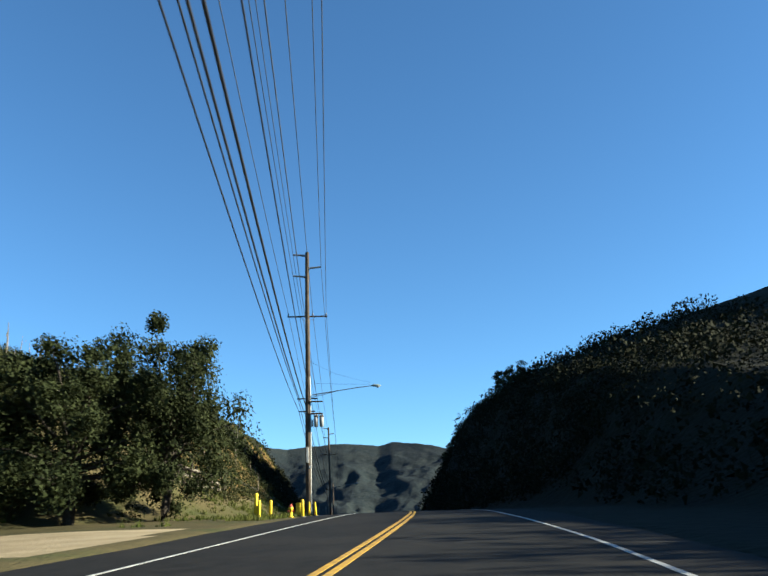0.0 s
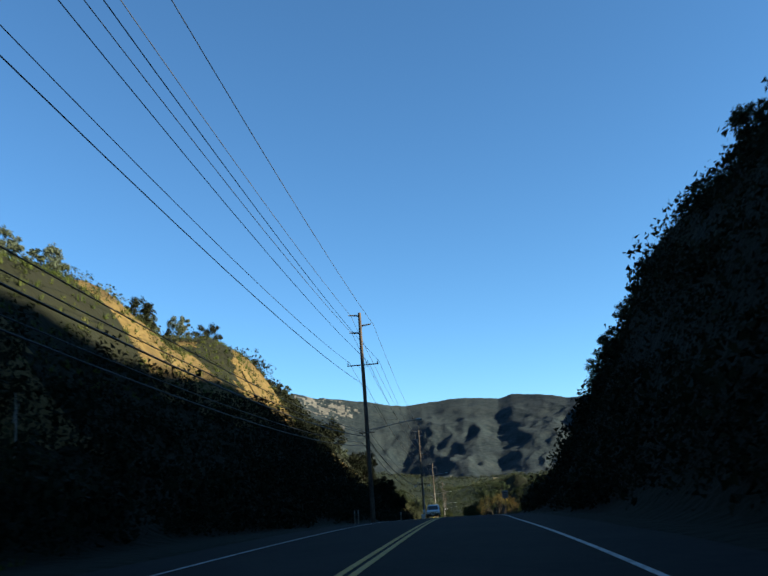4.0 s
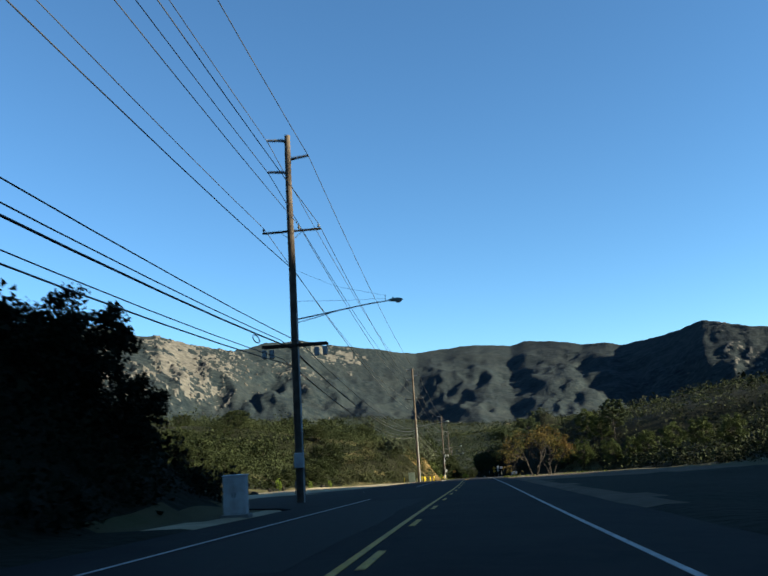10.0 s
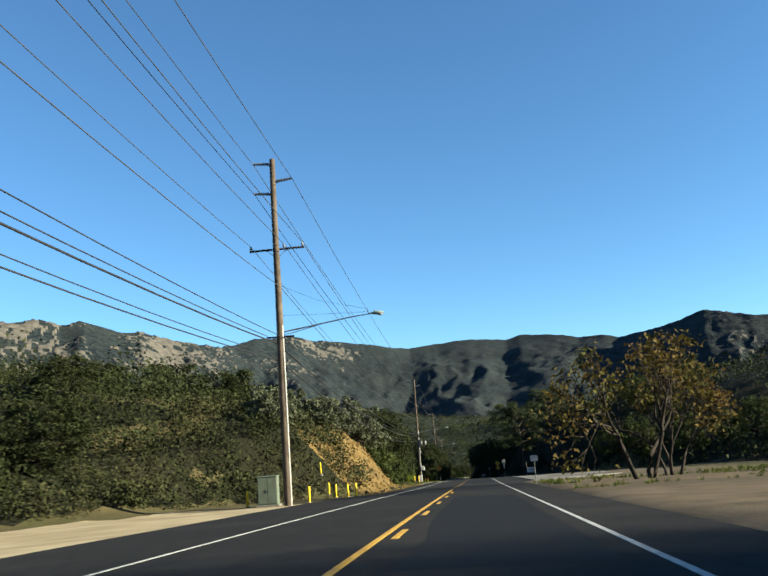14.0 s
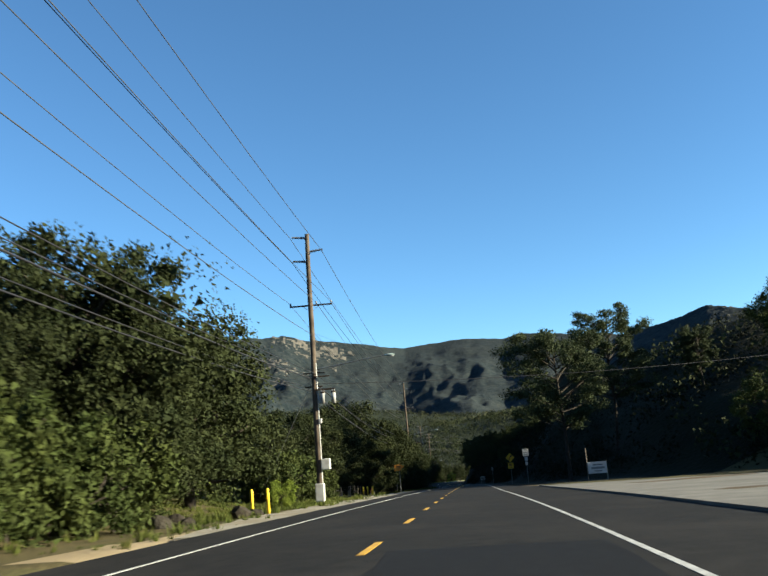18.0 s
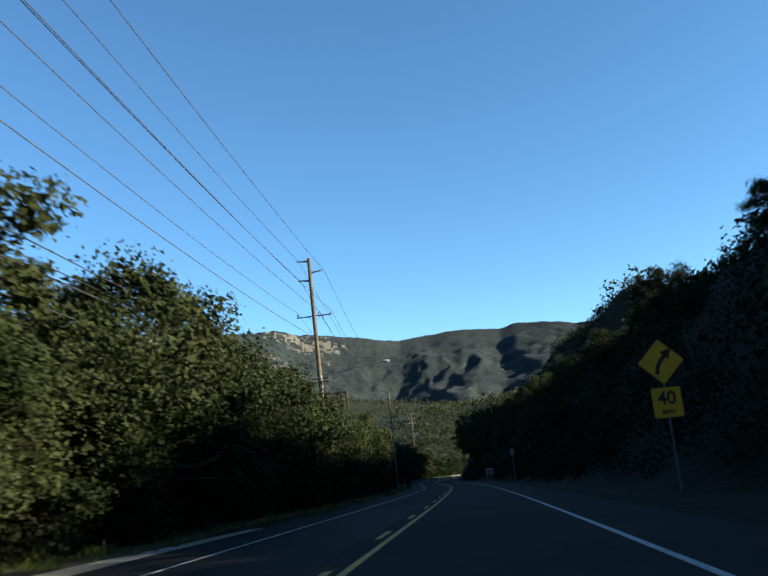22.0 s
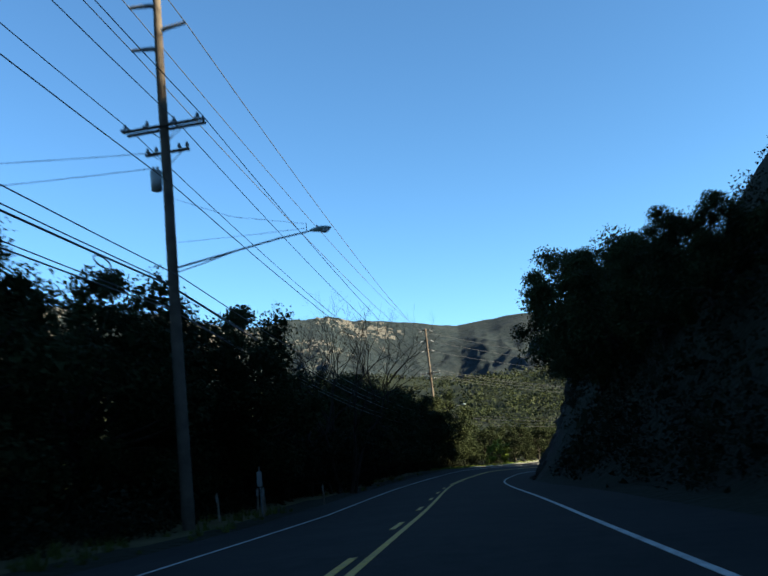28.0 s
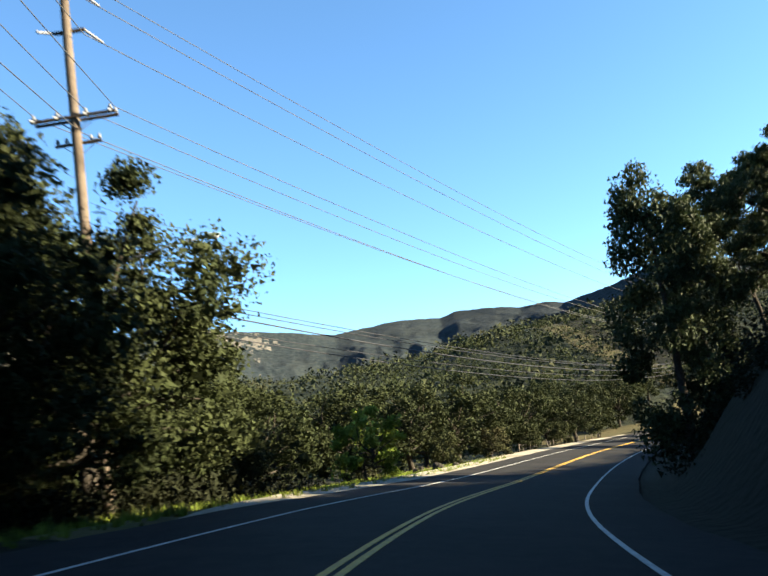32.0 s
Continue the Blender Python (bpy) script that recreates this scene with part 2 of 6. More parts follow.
SYC_LEAF = material("autumn sycamore leaves", [(0.3, (0.045, 0.05, 0.011)), (0.55, (0.07, 0.05, 0.013)), (0.8, (0.06, 0.03, 0.014))], 0.35, 0.8, island=0.4, transmit=0.25)
BRIGHT_LEAF = material("bright green leaves", [(0.3, (0.07, 0.105, 0.015)), (0.7, (0.15, 0.18, 0.03))], 0.6, 0.8, island=0.4, transmit=0.3)
PINE_LEAF = material("pine needles", [(0.3, (0.0144, 0.0216, 0.009)), (0.7, (0.036, 0.045, 0.018))], 0.5, 0.7, island=0.28, transmit=0.2)
DEAD_WOOD = material("bleached dead wood", [(0.3, (0.10, 0.088, 0.07)), (0.7, (0.19, 0.17, 0.14))], 3.0, 0.9, obj_random=0.2)
OLIVE_LEAF = material("grey-green olive leaves", [(0.3, (0.038, 0.046, 0.026)), (0.7, (0.08, 0.088, 0.052))], 0.5, 0.75, island=0.28, transmit=0.1)
GRASS_LEAF = material("grass blades", [(0.3, (0.03375, 0.04875, 0.009)), (0.6, (0.0675, 0.075, 0.018)), (0.85, (0.0975, 0.0825, 0.0315))], 0.25, 0.85, island=0.35, transmit=0.2)
TWIG = material("bare twigs", [(0.3, (0.014, 0.012, 0.01)), (0.7, (0.035, 0.029, 0.024))], 3.0, 0.95, obj_random=0.2)
GREEN_SHRUB = material("green shrub leaves", [(0.3, (0.018, 0.027, 0.0066)), (0.7, (0.042, 0.051, 0.0132))], 0.4, 0.8, island=0.28, transmit=0.12)

STRAW = material("dry straw blades", [(0.3, (0.0675, 0.05625, 0.021)), (0.6, (0.1125, 0.09, 0.0375)), (0.85, (0.0675, 0.07125, 0.0225))], 0.4, 0.9, island=0.35, transmit=0.15)


# ---- helpers for meshes ----
rng = np.random.default_rng(7)


def mesh_from(name, V, F, mat, smooth=False):
    me = bpy.data.meshes.new(name)
    V, F = np.asarray(V, np.float32), np.asarray(F, np.int32)
    me.vertices.add(len(V))
    me.vertices.foreach_set("co", V.ravel())
    k = F.shape[1]
    me.loops.add(F.size)
    me.loops.foreach_set("vertex_index", F.ravel())
    me.polygons.add(len(F))
    me.polygons.foreach_set("loop_start", np.arange(len(F), dtype=np.int32) * k)
    me.polygons.foreach_set("use_smooth", np.full(len(F), smooth))
    for m in (mat if isinstance(mat, (list, tuple)) else [mat]):
        me.materials.append(m)
    me.update(calc_edges=True)
    me.validate()
    return me


def child(name, me, parent, label=""):
    ob = new(name, me)
    ob.parent = parent
    return tagged(ob, label) if label else ob


def part(name, bm, mat, parent, label="", smooth=False):
    me = bpy.data.meshes.new(name)
    bm.to_mesh(me)
    bm.free()
    me.materials.append(mat)
    if smooth:
        for p in me.polygons:
            p.use_smooth = True
    return child(name, me, parent, label)


def box(bm, x, y, z, sx, sy, sz, turn=None, bevel=0.0):
    """A box centred at x, y, z with bevelled edges."""
    r = bmesh.ops.create_cube(bm, size=1)
    vs = r["verts"]
    bmesh.ops.scale(bm, verts=vs, vec=(sx, sy, sz))
    if bevel:
        es = list({e for v in vs for e in v.link_edges})
        g = bmesh.ops.bevel(bm, geom=es, offset=bevel, segments=2, affect="EDGES", profile=0.5)
        vs = list({v for f in g["faces"] for v in f.verts} | {v for v in vs if v.is_valid})
    if turn is not None:
        bmesh.ops.transform(bm, matrix=turn, verts=vs)
    bmesh.ops.translate(bm, verts=vs, vec=(x, y, z))
    return vs


def tube_np(points, radii, sides=8):
    """Vertices and faces of a tube along points, closed at both ends by small tips."""
    P = np.asarray(points, float)
    n = len(P)
    R = np.broadcast_to(np.asarray(radii, float), (n,))
    T = np.gradient(P, axis=0)
    T /= np.linalg.norm(T, axis=1)[:, None] + 1e-9
    ref = np.where(np.abs(T[:, 2:3]) > 0.9, [[1.0, 0, 0]], [[0, 0, 1.0]])
    A = np.cross(T, ref)
    A /= np.linalg.norm(A, axis=1)[:, None] + 1e-9
    B = np.cross(T, A)
    a = np.linspace(0, 2 * np.pi, sides, endpoint=False)
    V = (P[:, None] + R[:, None, None] * (A[:, None] * np.cos(a)[None, :, None] + B[:, None] * np.sin(a)[None, :, None])).reshape(-1, 3)
    i, j = np.meshgrid(np.arange(n - 1), np.arange(sides), indexing="ij")
    j2 = (j + 1) % sides
    F = np.stack([i * sides + j, i * sides + j2, (i + 1) * sides + j2, (i + 1) * sides + j], -1).reshape(-1, 4)
    V = np.concatenate([V, P[:1], P[-1:]])
    b = n * sides
    caps = [[b, (k + 1) % sides, k, k] for k in range(sides)] + [[b + 1, (n - 1) * sides + k, (n - 1) * sides + (k + 1) % sides, (n - 1) * sides + (k + 1) % sides] for k in range(sides)]
    return V, F, np.array([c[:3] for c in caps])


def tube_mesh(name, tubes, mat, sides=8, smooth=True):
    """One mesh out of several tubes (points, radii)."""
    V, F, off = [], [], 0
    for p, r in tubes:
        v, f, c = tube_np(p, r, sides)
        V.append(v)
        F.append(f + off)
        off += len(v)
    return mesh_from(name, np.concatenate(V), np.concatenate(F), mat, smooth)


def lathe(bm, prof, seg=14, at=(0, 0, 0)):
    """Turns a profile of (radius, height) round the upright axis."""
    rings = []
    for r, z in prof:
        rings.append([bm.verts.new((at[0] + r * math.cos(a), at[1] + r * math.sin(a), at[2] + z)) for a in np.linspace(0, 2 * math.pi, seg, endpoint=False)])
    for a, b in zip(rings, rings[1:]):
        for k in range(seg):
            bm.faces.new((a[k], a[(k + 1) % seg], b[(k + 1) % seg], b[k]))
    bm.faces.new(rings[-1])
    bm.faces.new(list(reversed(rings[0])))


def join(pieces):
    V, F, off = [], [], 0
    for v, f in pieces:
        V.append(v)
        F.append(f + off)
        off += len(v)
    return np.concatenate(V), np.concatenate(F)


# ---- the road's line and the lie of the land ----
ROAD = [(-80, -20.0, -3.6), (-40, -8.2, -1.85), (0, -1.78, 0.0), (40, 3.59, 1.72), (80, 5.70, 2.39), (120, 5.83, 1.87), (160, 5.55, 0.54),
        (200, 5.60, -1.08), (240, 5.42, -2.90), (280, 5.45, -4.74), (320, 5.25, -6.56), (360, 5.29, -8.61), (400, 5.47, -10.74),
        (440, 5.66, -12.78), (480, 5.53, -15.05), (520, 5.52, -17.38), (560, 5.50, -19.85), (600, 4.92, -22.35), (640, 3.42, -24.83),
        (680, 0.55, -27.22), (720, -2.35, -29.49), (740, -2.81, -30.6), (760, -2.1, -31.62), (780, 0.1, -32.85), (800, 4.8, -34.2), (840, 18.4, -36.1), (880, 37.2, -37.9), (930, 66.2, -39.8)]
TILT = [(690, 0.0), (720, 0.05), (740, 0.09), (760, 0.128), (780, 0.143), (930, 0.13)]   # cross slope of the bend
_y, _x, _z = (np.array(c, float) for c in zip(*ROAD))


def spline(yq, ys, vs):
    """Catmull-Rom through the stations, straight beyond them."""
    yq = np.asarray(yq, float)
    m = np.gradient(vs, ys)
    i = np.clip(np.searchsorted(ys, yq) - 1, 0, len(ys) - 2)
    h = ys[i + 1] - ys[i]
    t = np.clip((yq - ys[i]) / h, 0, 1)
    a = (2 * t**3 - 3 * t**2 + 1) * vs[i] + (t**3 - 2 * t**2 + t) * h * m[i] + (-2 * t**3 + 3 * t**2) * vs[i + 1] + (t**3 - t**2) * h * m[i + 1]
    return a


def road_x(y):
    return spline(y, _y, _x)


def road_z(y):
    return spline(y, _y, _z)


def lean(y, u):
    """Rise of the banked bend at offset u from the yellow line."""
    return np.interp(y, *zip(*TILT)) * np.clip(1.75 - u, -5, 9)


def fbm(x, y, scale, octaves=4, seed=0):
    """Smooth value noise, about -1 to 1."""
    r = np.random.default_rng(seed).random((64, 64))
    x, y = np.asarray(x, float) / scale, np.asarray(y, float) / scale
    tot, amp, s = 0.0, 1.0, 0.0
    for _ in range(octaves):
        xi, yi = np.floor(x).astype(int), np.floor(y).astype(int)
        fx, fy = x - xi, y - yi
        fx, fy = fx * fx * (3 - 2 * fx), fy * fy * (3 - 2 * fy)
        g = lambda a, b: r[(xi + a) % 64, (yi + b) % 64]
        v = (g(0, 0) * (1 - fx) + g(1, 0) * fx) * (1 - fy) + (g(0, 1) * (1 - fx) + g(1, 1) * fx) * fy
        tot = tot + amp * (2 * v - 1)
        s += amp
        amp *= 0.5
        x, y = x * 2.03 + 17.1, y * 2.03 + 5.7
    return tot / s


# each row: station, distance of the foot from the yellow line, width of the bank, its height, slope behind it, greatest height
LEFT = [(-80, 34, 25, 6, .22, 45), (10, 34, 25, 6, .25, 40), (38, 22, 18, 6.5, .55, 44), (52, 9.5, 18, 8, .45, 42), (68, 9.5, 15, 9.8, .36, 38), (90, 9.5, 15, 13.2, .28, 34), (110, 9.5, 15, 14.5, .2, 30), (130, 9.5, 15, 17, .2, 32),
        (160, 9.5, 15, 18.3, .22, 36), (190, 9.5, 15, 19.5, .2, 34), (205, 9.5, 15, 17.5, .18, 30), (216, 9.5, 15, 15, .18, 28), (234, 9.5, 14, 14.5, .18, 26), (246, 8.8, 12, 11.5, .16, 22), (254, 8.6, 11, 9, .16, 20), (260, 9, 10, 5.5, .15, 20), (266, 18, 14, 4, .14, 20), (276, 26, 15, 4, .16, 22), (358, 22, 15, 4, .16, 22),
        (374, 14, 8, 4, .25, 18), (383, 7, 6, 5.5, .3, 18), (398, 6.6, 6, 6.5, .3, 18), (412, 7, 6, 6, .3, 18), (424, 8, 6, 5, .3, 16), (432, 10, 8, 3.2, .2, 13), (442, 11, 9, 2.4, .15, 12), (460, 12, 12, 2, .1, 10), (560, 13, 12, 2, .1, 10),
        (700, 13, 12, 1, .08, 8), (800, 30, 14, 1, .08, 8), (930, 40, 20, 2, .1, 12)]
# Rows 222 to 285 are raised out of view to shade the road.
RIGHT = [(-80, 14, 16, 6.5, .1, 20), (0, 13, 15, 7, .1, 20), (45, 11, 13, 8, .12, 22), (72, 8.5, 11.5, 11.3, .2, 32), (105, 7.5, 11.3, 17.2, .42, 56), (140, 7.8, 10, 18, .5, 58), (172, 8, 13, 14, .48, 55), (184, 8.5, 13, 12, .45, 52), (194, 10, 14, 10, .42, 50), (204, 20, 22, 14, .4, 50),
         (222, 28, 30, 20, .35, 55), (250, 32, 32, 20, .3, 52), (285, 34, 32, 15, .25, 44), (318, 34, 28, 9, .2, 30), (340, 36, 28, 7, .2, 28), (400, 45, 30, 6, .2, 26), (480, 38, 26, 7, .25, 32), (510, 18, 14, 8, .35, 40),
         (545, 8, 11, 10.5, .38, 40), (600, 7.5, 10, 11.5, .33, 40), (640, 7.5, 10, 12, .37, 42), (700, 7, 9, 9.5, .4, 36), (735, 6.5, 7, 9, .35, 34), (760, 6.5, 6, 11, .4, 36), (778, 7.2, 8, 9, .2, 16), (792, 7, 8, 7, .12, 11), (806, 7.5, 9, 6, .1, 10), (822, 11, 10, 6, .1, 10), (930, 16, 16, 7, .2, 20)]
SHADE_CREST = [(150, 45, 214, 292, 7.5), (150, 45, 40, 100, 14), (150, 45, 70, 341, 21), (150, 45, 250, 369, 9), (150, 45, 165, 255, 6), (150, 45, 50, 112, 23), (42, 13, 645, 786, 15), (42, 13, 512, 578, 3)]   # crests behind the right-hand slope, added out of view to throw shade: offset, half width, from, to, extra height
HILLS = [(30, 1130, 34, 240, 150), (-330, 900, 40, 160, 260), (330, 1150, 46, 200, 250), (-160, 1500, 50, 240, 220), (240, 1700, 60, 300, 260), (-520, 1500, 80, 260, 400)]


def bank(y, d, table):
    t = np.array(table, float)
    c = [np.interp(y, t[:, 0], t[:, k]) for k in range(1, 6)]
    wob = 1 + 0.13 * fbm(y, d * 0.3, 14, 3, 5)
    q = np.clip((d - c[0] * wob) / c[1], 0, 1)
    face = c[2] * (1 + 0.12 * fbm(y, y * 0 + 3, 19, 2, 9)) * (0.35 * q + 0.65 * q * q * (3 - 2 * q))
    back = np.maximum(d - c[0] * wob - c[1], 0) * c[3]
    cap = np.maximum(c[4] - c[2], 1)
    return face + cap * (1 - np.exp(-back / cap))


def ground_z(x, y):
    """Height of the ground at x, y (arrays)."""
    x, y = np.broadcast_arrays(np.asarray(x, float), np.asarray(y, float))
    yc = np.clip(y, -80, 930)
    u = x - road_x(yc)
    z = road_z(yc)
    side = np.where(u < 0, bank(yc, -u, LEFT), bank(yc, u, RIGHT))
    for uc, wd, ya, yb, hh in SHADE_CREST:
        q = np.clip((y - ya) / 30, 0, 1) * np.clip((yb - y) / 30, 0, 1)
        side = side + np.where(u > 0, hh * q * q * (3 - 2 * q) * np.exp(-((u - uc) / wd) ** 2) * (1 + 0.15 * fbm(x, y, 30, 3, 15)), 0)
    d = np.abs(u)
    rough = np.clip((d - 7) / 12, 0, 1)
    side = side + rough * (0.35 * fbm(x, y, 7, 3, 2) + 1.2 * np.clip((d - 20) / 40, 0, 1) * fbm(x, y, 40, 4, 3))
    bare = np.clip(1.5 - np.abs(y - 407) / 20, 0, 1) * np.clip(side / 1.5, 0, 1) * np.clip((16 - d) / 3, 0, 1) * (u < 0)
    side = side + bare * (0.7 * fbm(x, y, 2.4, 4, 23) + 0.5 * np.abs(fbm(x * 0.35, y, 1.7, 2, 24)))
    rill = np.clip(side / 4, 0, 1) * np.clip((30 - d) / 10, 0, 1)
    side = side + rill * (0.5 * fbm(x, y, 3.2, 3, 6) + 0.35 * fbm(x * 0.4, y, 1.7, 2, 16))
    near = z + side + lean(yc, u) * np.clip((45 - d) / 30, 0, 1) - 0.09 - 0.3 * np.clip((6.2 - d) / 0.6, 0, 1) + 0 * x
    far = -40.0 + 0 * x
    for hx, hy, hh, sx, sy in HILLS:
        far = far + hh * np.exp(-((x - hx) / sx) ** 2 - ((y - hy) / sy) ** 2)
    far = far + 9 * fbm(x, y, 160, 4, 8)
    w = np.clip((y - 860) / 90, 0, 1)
    w = w * w * (3 - 2 * w)
    lat = np.clip((d - 120) / 260, 0, 1) * np.clip((y - 100) / 300, 0.25, 1) * 0.8
    near = near * (1 - lat) + (far + 12) * lat
    return near * (1 - w) + far * w


def on_ground(y, u):
    """The place at station y and u metres right of the yellow line."""
    x = float(road_x(y)) + u
    return x, y, float(ground_z(x, y))


def build_ground():
    uu = np.concatenate([np.linspace(0, 5, 4), np.linspace(5.4, 26, 34), 26 + 44 * np.linspace(0, 1, 26)[1:] ** 1.2, 70 + 2600 * np.linspace(0, 1, 34)[1:] ** 2.2])
    uu = np.concatenate([-uu[:0:-1], uu])
    yy = np.concatenate([-80 - 900 * np.linspace(1, 0, 14)[:-1] ** 2, np.arange(-80, 40, 2.5), np.arange(40, 265, 1.25), np.arange(265, 365, 2.5), np.arange(365, 420, 1.0), np.arange(420, 930, 2.5), 930 + 2500 * np.linspace(0, 1, 60) ** 1.6])
    U, Y = np.meshgrid(uu, yy)
    X = road_x(np.clip(Y, -80, 930)) + U
    Z = ground_z(X, Y)
    n, m = X.shape
    i, j = np.meshgrid(np.arange(n - 1), np.arange(m - 1), indexing="ij")
    F = np.stack([i * m + j, i * m + j + 1, (i + 1) * m + j + 1, (i + 1) * m + j], -1).reshape(-1, 4)
    me = mesh_from("ground", np.stack([X, Y, Z], -1).reshape(-1, 3), F, [GRASS_DIRT, DIRT, CUT, SHADED_SOIL, WOODED, BROWN_DIRT], True)
    yc = np.clip((Y[:-1, :-1] + Y[1:, 1:]) / 2, -1e4, 1e4)
    uc = (U[:-1, :-1] + U[1:, 1:]) / 2
    slope = np.abs(Z[:-1, 1:] - Z[:-1, :-1]) / np.maximum(U[:-1, 1:] - U[:-1, :-1], 1e-3)
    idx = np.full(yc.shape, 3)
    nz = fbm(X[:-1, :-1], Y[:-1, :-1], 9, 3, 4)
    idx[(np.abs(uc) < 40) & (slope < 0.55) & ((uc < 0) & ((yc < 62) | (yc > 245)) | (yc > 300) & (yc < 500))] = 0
    big = fbm(X[:-1, :-1], Y[:-1, :-1], 16, 3, 14)
    # Ochre only on the sunlit upper face; the lower face keeps shade-dark soil.
    idx[(big > 0.08) & (uc < -17) & (uc > -22) & (yc > 226) & (yc < 238)] = 2
    idx[(big > np.where(yc < 178, -0.12, 0.1)) & (uc < np.where(yc < 120, -14, -17)) & (uc > np.where(yc < 125, -20, -27)) & (uc > -27) & (yc > 92) & (yc < 205)] = 2
    idx[(uc < -9) & (uc > -40) & (yc > 58) & (yc < 98) & (big <= 0.1)] = 0
    idx[(slope > 0.4) & (uc < 0) & (uc > -28) & (yc > 46) & (yc < 70)] = 0
    idx[(slope > 0.42) & (uc < -12.5) & (uc > -20) & (yc > 58) & (yc < 104) & (nz > 0.06)] = 2
    idx[(slope > 0.5) & (uc < 0) & (uc > -15) & (yc > 389 + 5 * nz) & (yc < 434)] = 2
    idx[(yc > 905) | (np.abs(uc) > 110)] = 4
    toe = np.interp(yc, [r[0] for r in LEFT], [r[1] for r in LEFT])
    idx[(uc < 0) & (-uc < toe - 2 + 2 * nz) & (yc > 246) & (yc < 366)] = 1
    idx[(uc < 0) & (-uc < toe - 8 + 4 * nz) & (yc < 30)] = 1
    idx[(uc > 0) & (uc < 26 + 6 * nz) & (yc > 300) & (yc < 480)] = 5
    idx[(uc < 0) & (-uc < 7.5 + nz) & (yc > 245) & (yc < 500)] = 1
    idx[(uc > 0) & (uc < 7.5 + nz) & (yc > 245) & (yc < 500)] = 5
    # Stretches of shoulder in shade get the soil with shade in its colour.
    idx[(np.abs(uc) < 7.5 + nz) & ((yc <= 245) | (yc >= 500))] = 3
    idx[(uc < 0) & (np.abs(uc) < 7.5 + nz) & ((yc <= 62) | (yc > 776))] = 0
    foot = (uc < 0) & (yc > 378) & (yc < 436) & (-uc < 12)
    idx[foot & (idx == 1)] = 0
    idx[foot & (uc < -6.6 + nz) & (yc > 384) & (yc < 431)] = 2
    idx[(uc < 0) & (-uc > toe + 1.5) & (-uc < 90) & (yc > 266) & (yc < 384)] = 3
    idx[(uc < 0) & (-uc > toe + 4) & (-uc < 90) & (yc > 266) & (yc < 384) & (big > 0.3)] = 0
    me.polygons.foreach_set("material_index", idx.ravel().astype(np.int32))
    return tagged(new("ground", me), "rolling canyon ground of dirt, dry grass and chaparral soil darkened for shade", "ground", kind="structure")


build_ground()


def strip(name, u0, u1, y0, y1, mat, lift, step=2.0, uf=None, ragged=0.0):
    """A thin slab that follows the road between two offsets from the yellow line."""
    y = np.linspace(y0, y1, max(2, int((y1 - y0) / step) + 1))
    x, z = road_x(y), road_z(y)
    dx = np.gradient(x, y)
    nx, ny = 1 / np.hypot(1, dx), -dx / np.hypot(1, dx)
    fit = lambda q: np.full(len(y), float(q)) if np.ndim(q) == 0 else np.interp(np.linspace(0, 1, len(y)), np.linspace(0, 1, len(q)), q)
    a, b = fit(u0), fit(u1)
    if ragged:
        a = a + ragged * fbm(y, y * 0, 3.0, 3, 11)
        b = b + ragged * fbm(y, y * 0 + 50, 3.0, 3, 12)
    cols = []
    edges = [(a, -0.1), (a, 0), (b, 0), (b, -0.1)]
    if a.min() < -1 and b.max() > 1:
        edges[2:2] = [(a * 0.5, 0), (a * 0, 0), (b * 0.5, 0)]
    nc = len(edges)
    for off, dz in edges:
        cols.append(np.stack([x + nx * off, y + ny * off, z + lean(y, off) + lift + dz - 0.012 * np.minimum(np.abs(off), 5.5)], -1))
    V = np.stack(cols, 1).reshape(-1, 3)
    n = len(y)
    F = []
    for k in range(nc - 1):
        i = np.arange(n - 1)
        F.append(np.stack([i * nc + k, i * nc + k + 1, (i + 1) * nc + k + 1, (i + 1) * nc + k], -1))
    for e in (0, n - 1):
        F.append(np.array([[e * nc, e * nc + 1, e * nc + nc - 2, e * nc + nc - 1]]))
    return mesh_from(name, V, np.concatenate(F), mat)


yr = np.linspace(-80, 930, 506)
road = tagged(new("road", strip("road", np.interp(yr, [-80, 255, 262, 284, 300, 316, 372, 380, 930], [-5.6, -5.6, -13, -15, -9.5, -7.8, -7.6, -5.6, -5.6]), np.interp(yr, [-80, 392, 400, 486, 494, 930], [5.6, 5.6, 6.95, 6.95, 5.6, 5.5]), -80, 930, ASPHALT, 0.03, ragged=0.15)), "dark asphalt two-lane canyon road", "road", kind="structure")


def line(name, u, w, y0, y1, mat, label, lift=0.036):
    return tagged(new(name, strip(name, u - w / 2 if np.isscalar(u) else u - w / 2, u + w / 2, y0, y1, mat, lift)), label, "road marking", kind="structure")


yr = np.linspace(-80, 930, 506)
line("edge_line_right", np.interp(yr, [-80, 15, 32, 120, 142, 165, 184, 205, 500, 530, 690, 718, 742, 930], [4.2, 4.2, 3.7, 3.7, 4.1, 4.1, 3.85, 3.7, 3.75, 3.8, 3.5, 3.45, 3.7, 3.7]), 0.1, -80, 930, WHITE, "white painted edge line beside the shoulder")
line("edge_line_left", -3.55, 0.09, -80, 262, WHITE, "white painted edge line beside the far shoulder")
yy = np.linspace(262, 284, 12)
line("edge_line_left_flare", -3.55 - 3.6 * ((yy - 262) / 22) ** 2, 0.13, 262, 284, WHITE, "white edge line flaring into the turnout")
line("edge_line_left_far", -3.55, 0.09, 290, 930, WHITE, "white painted edge line beside the far shoulder")
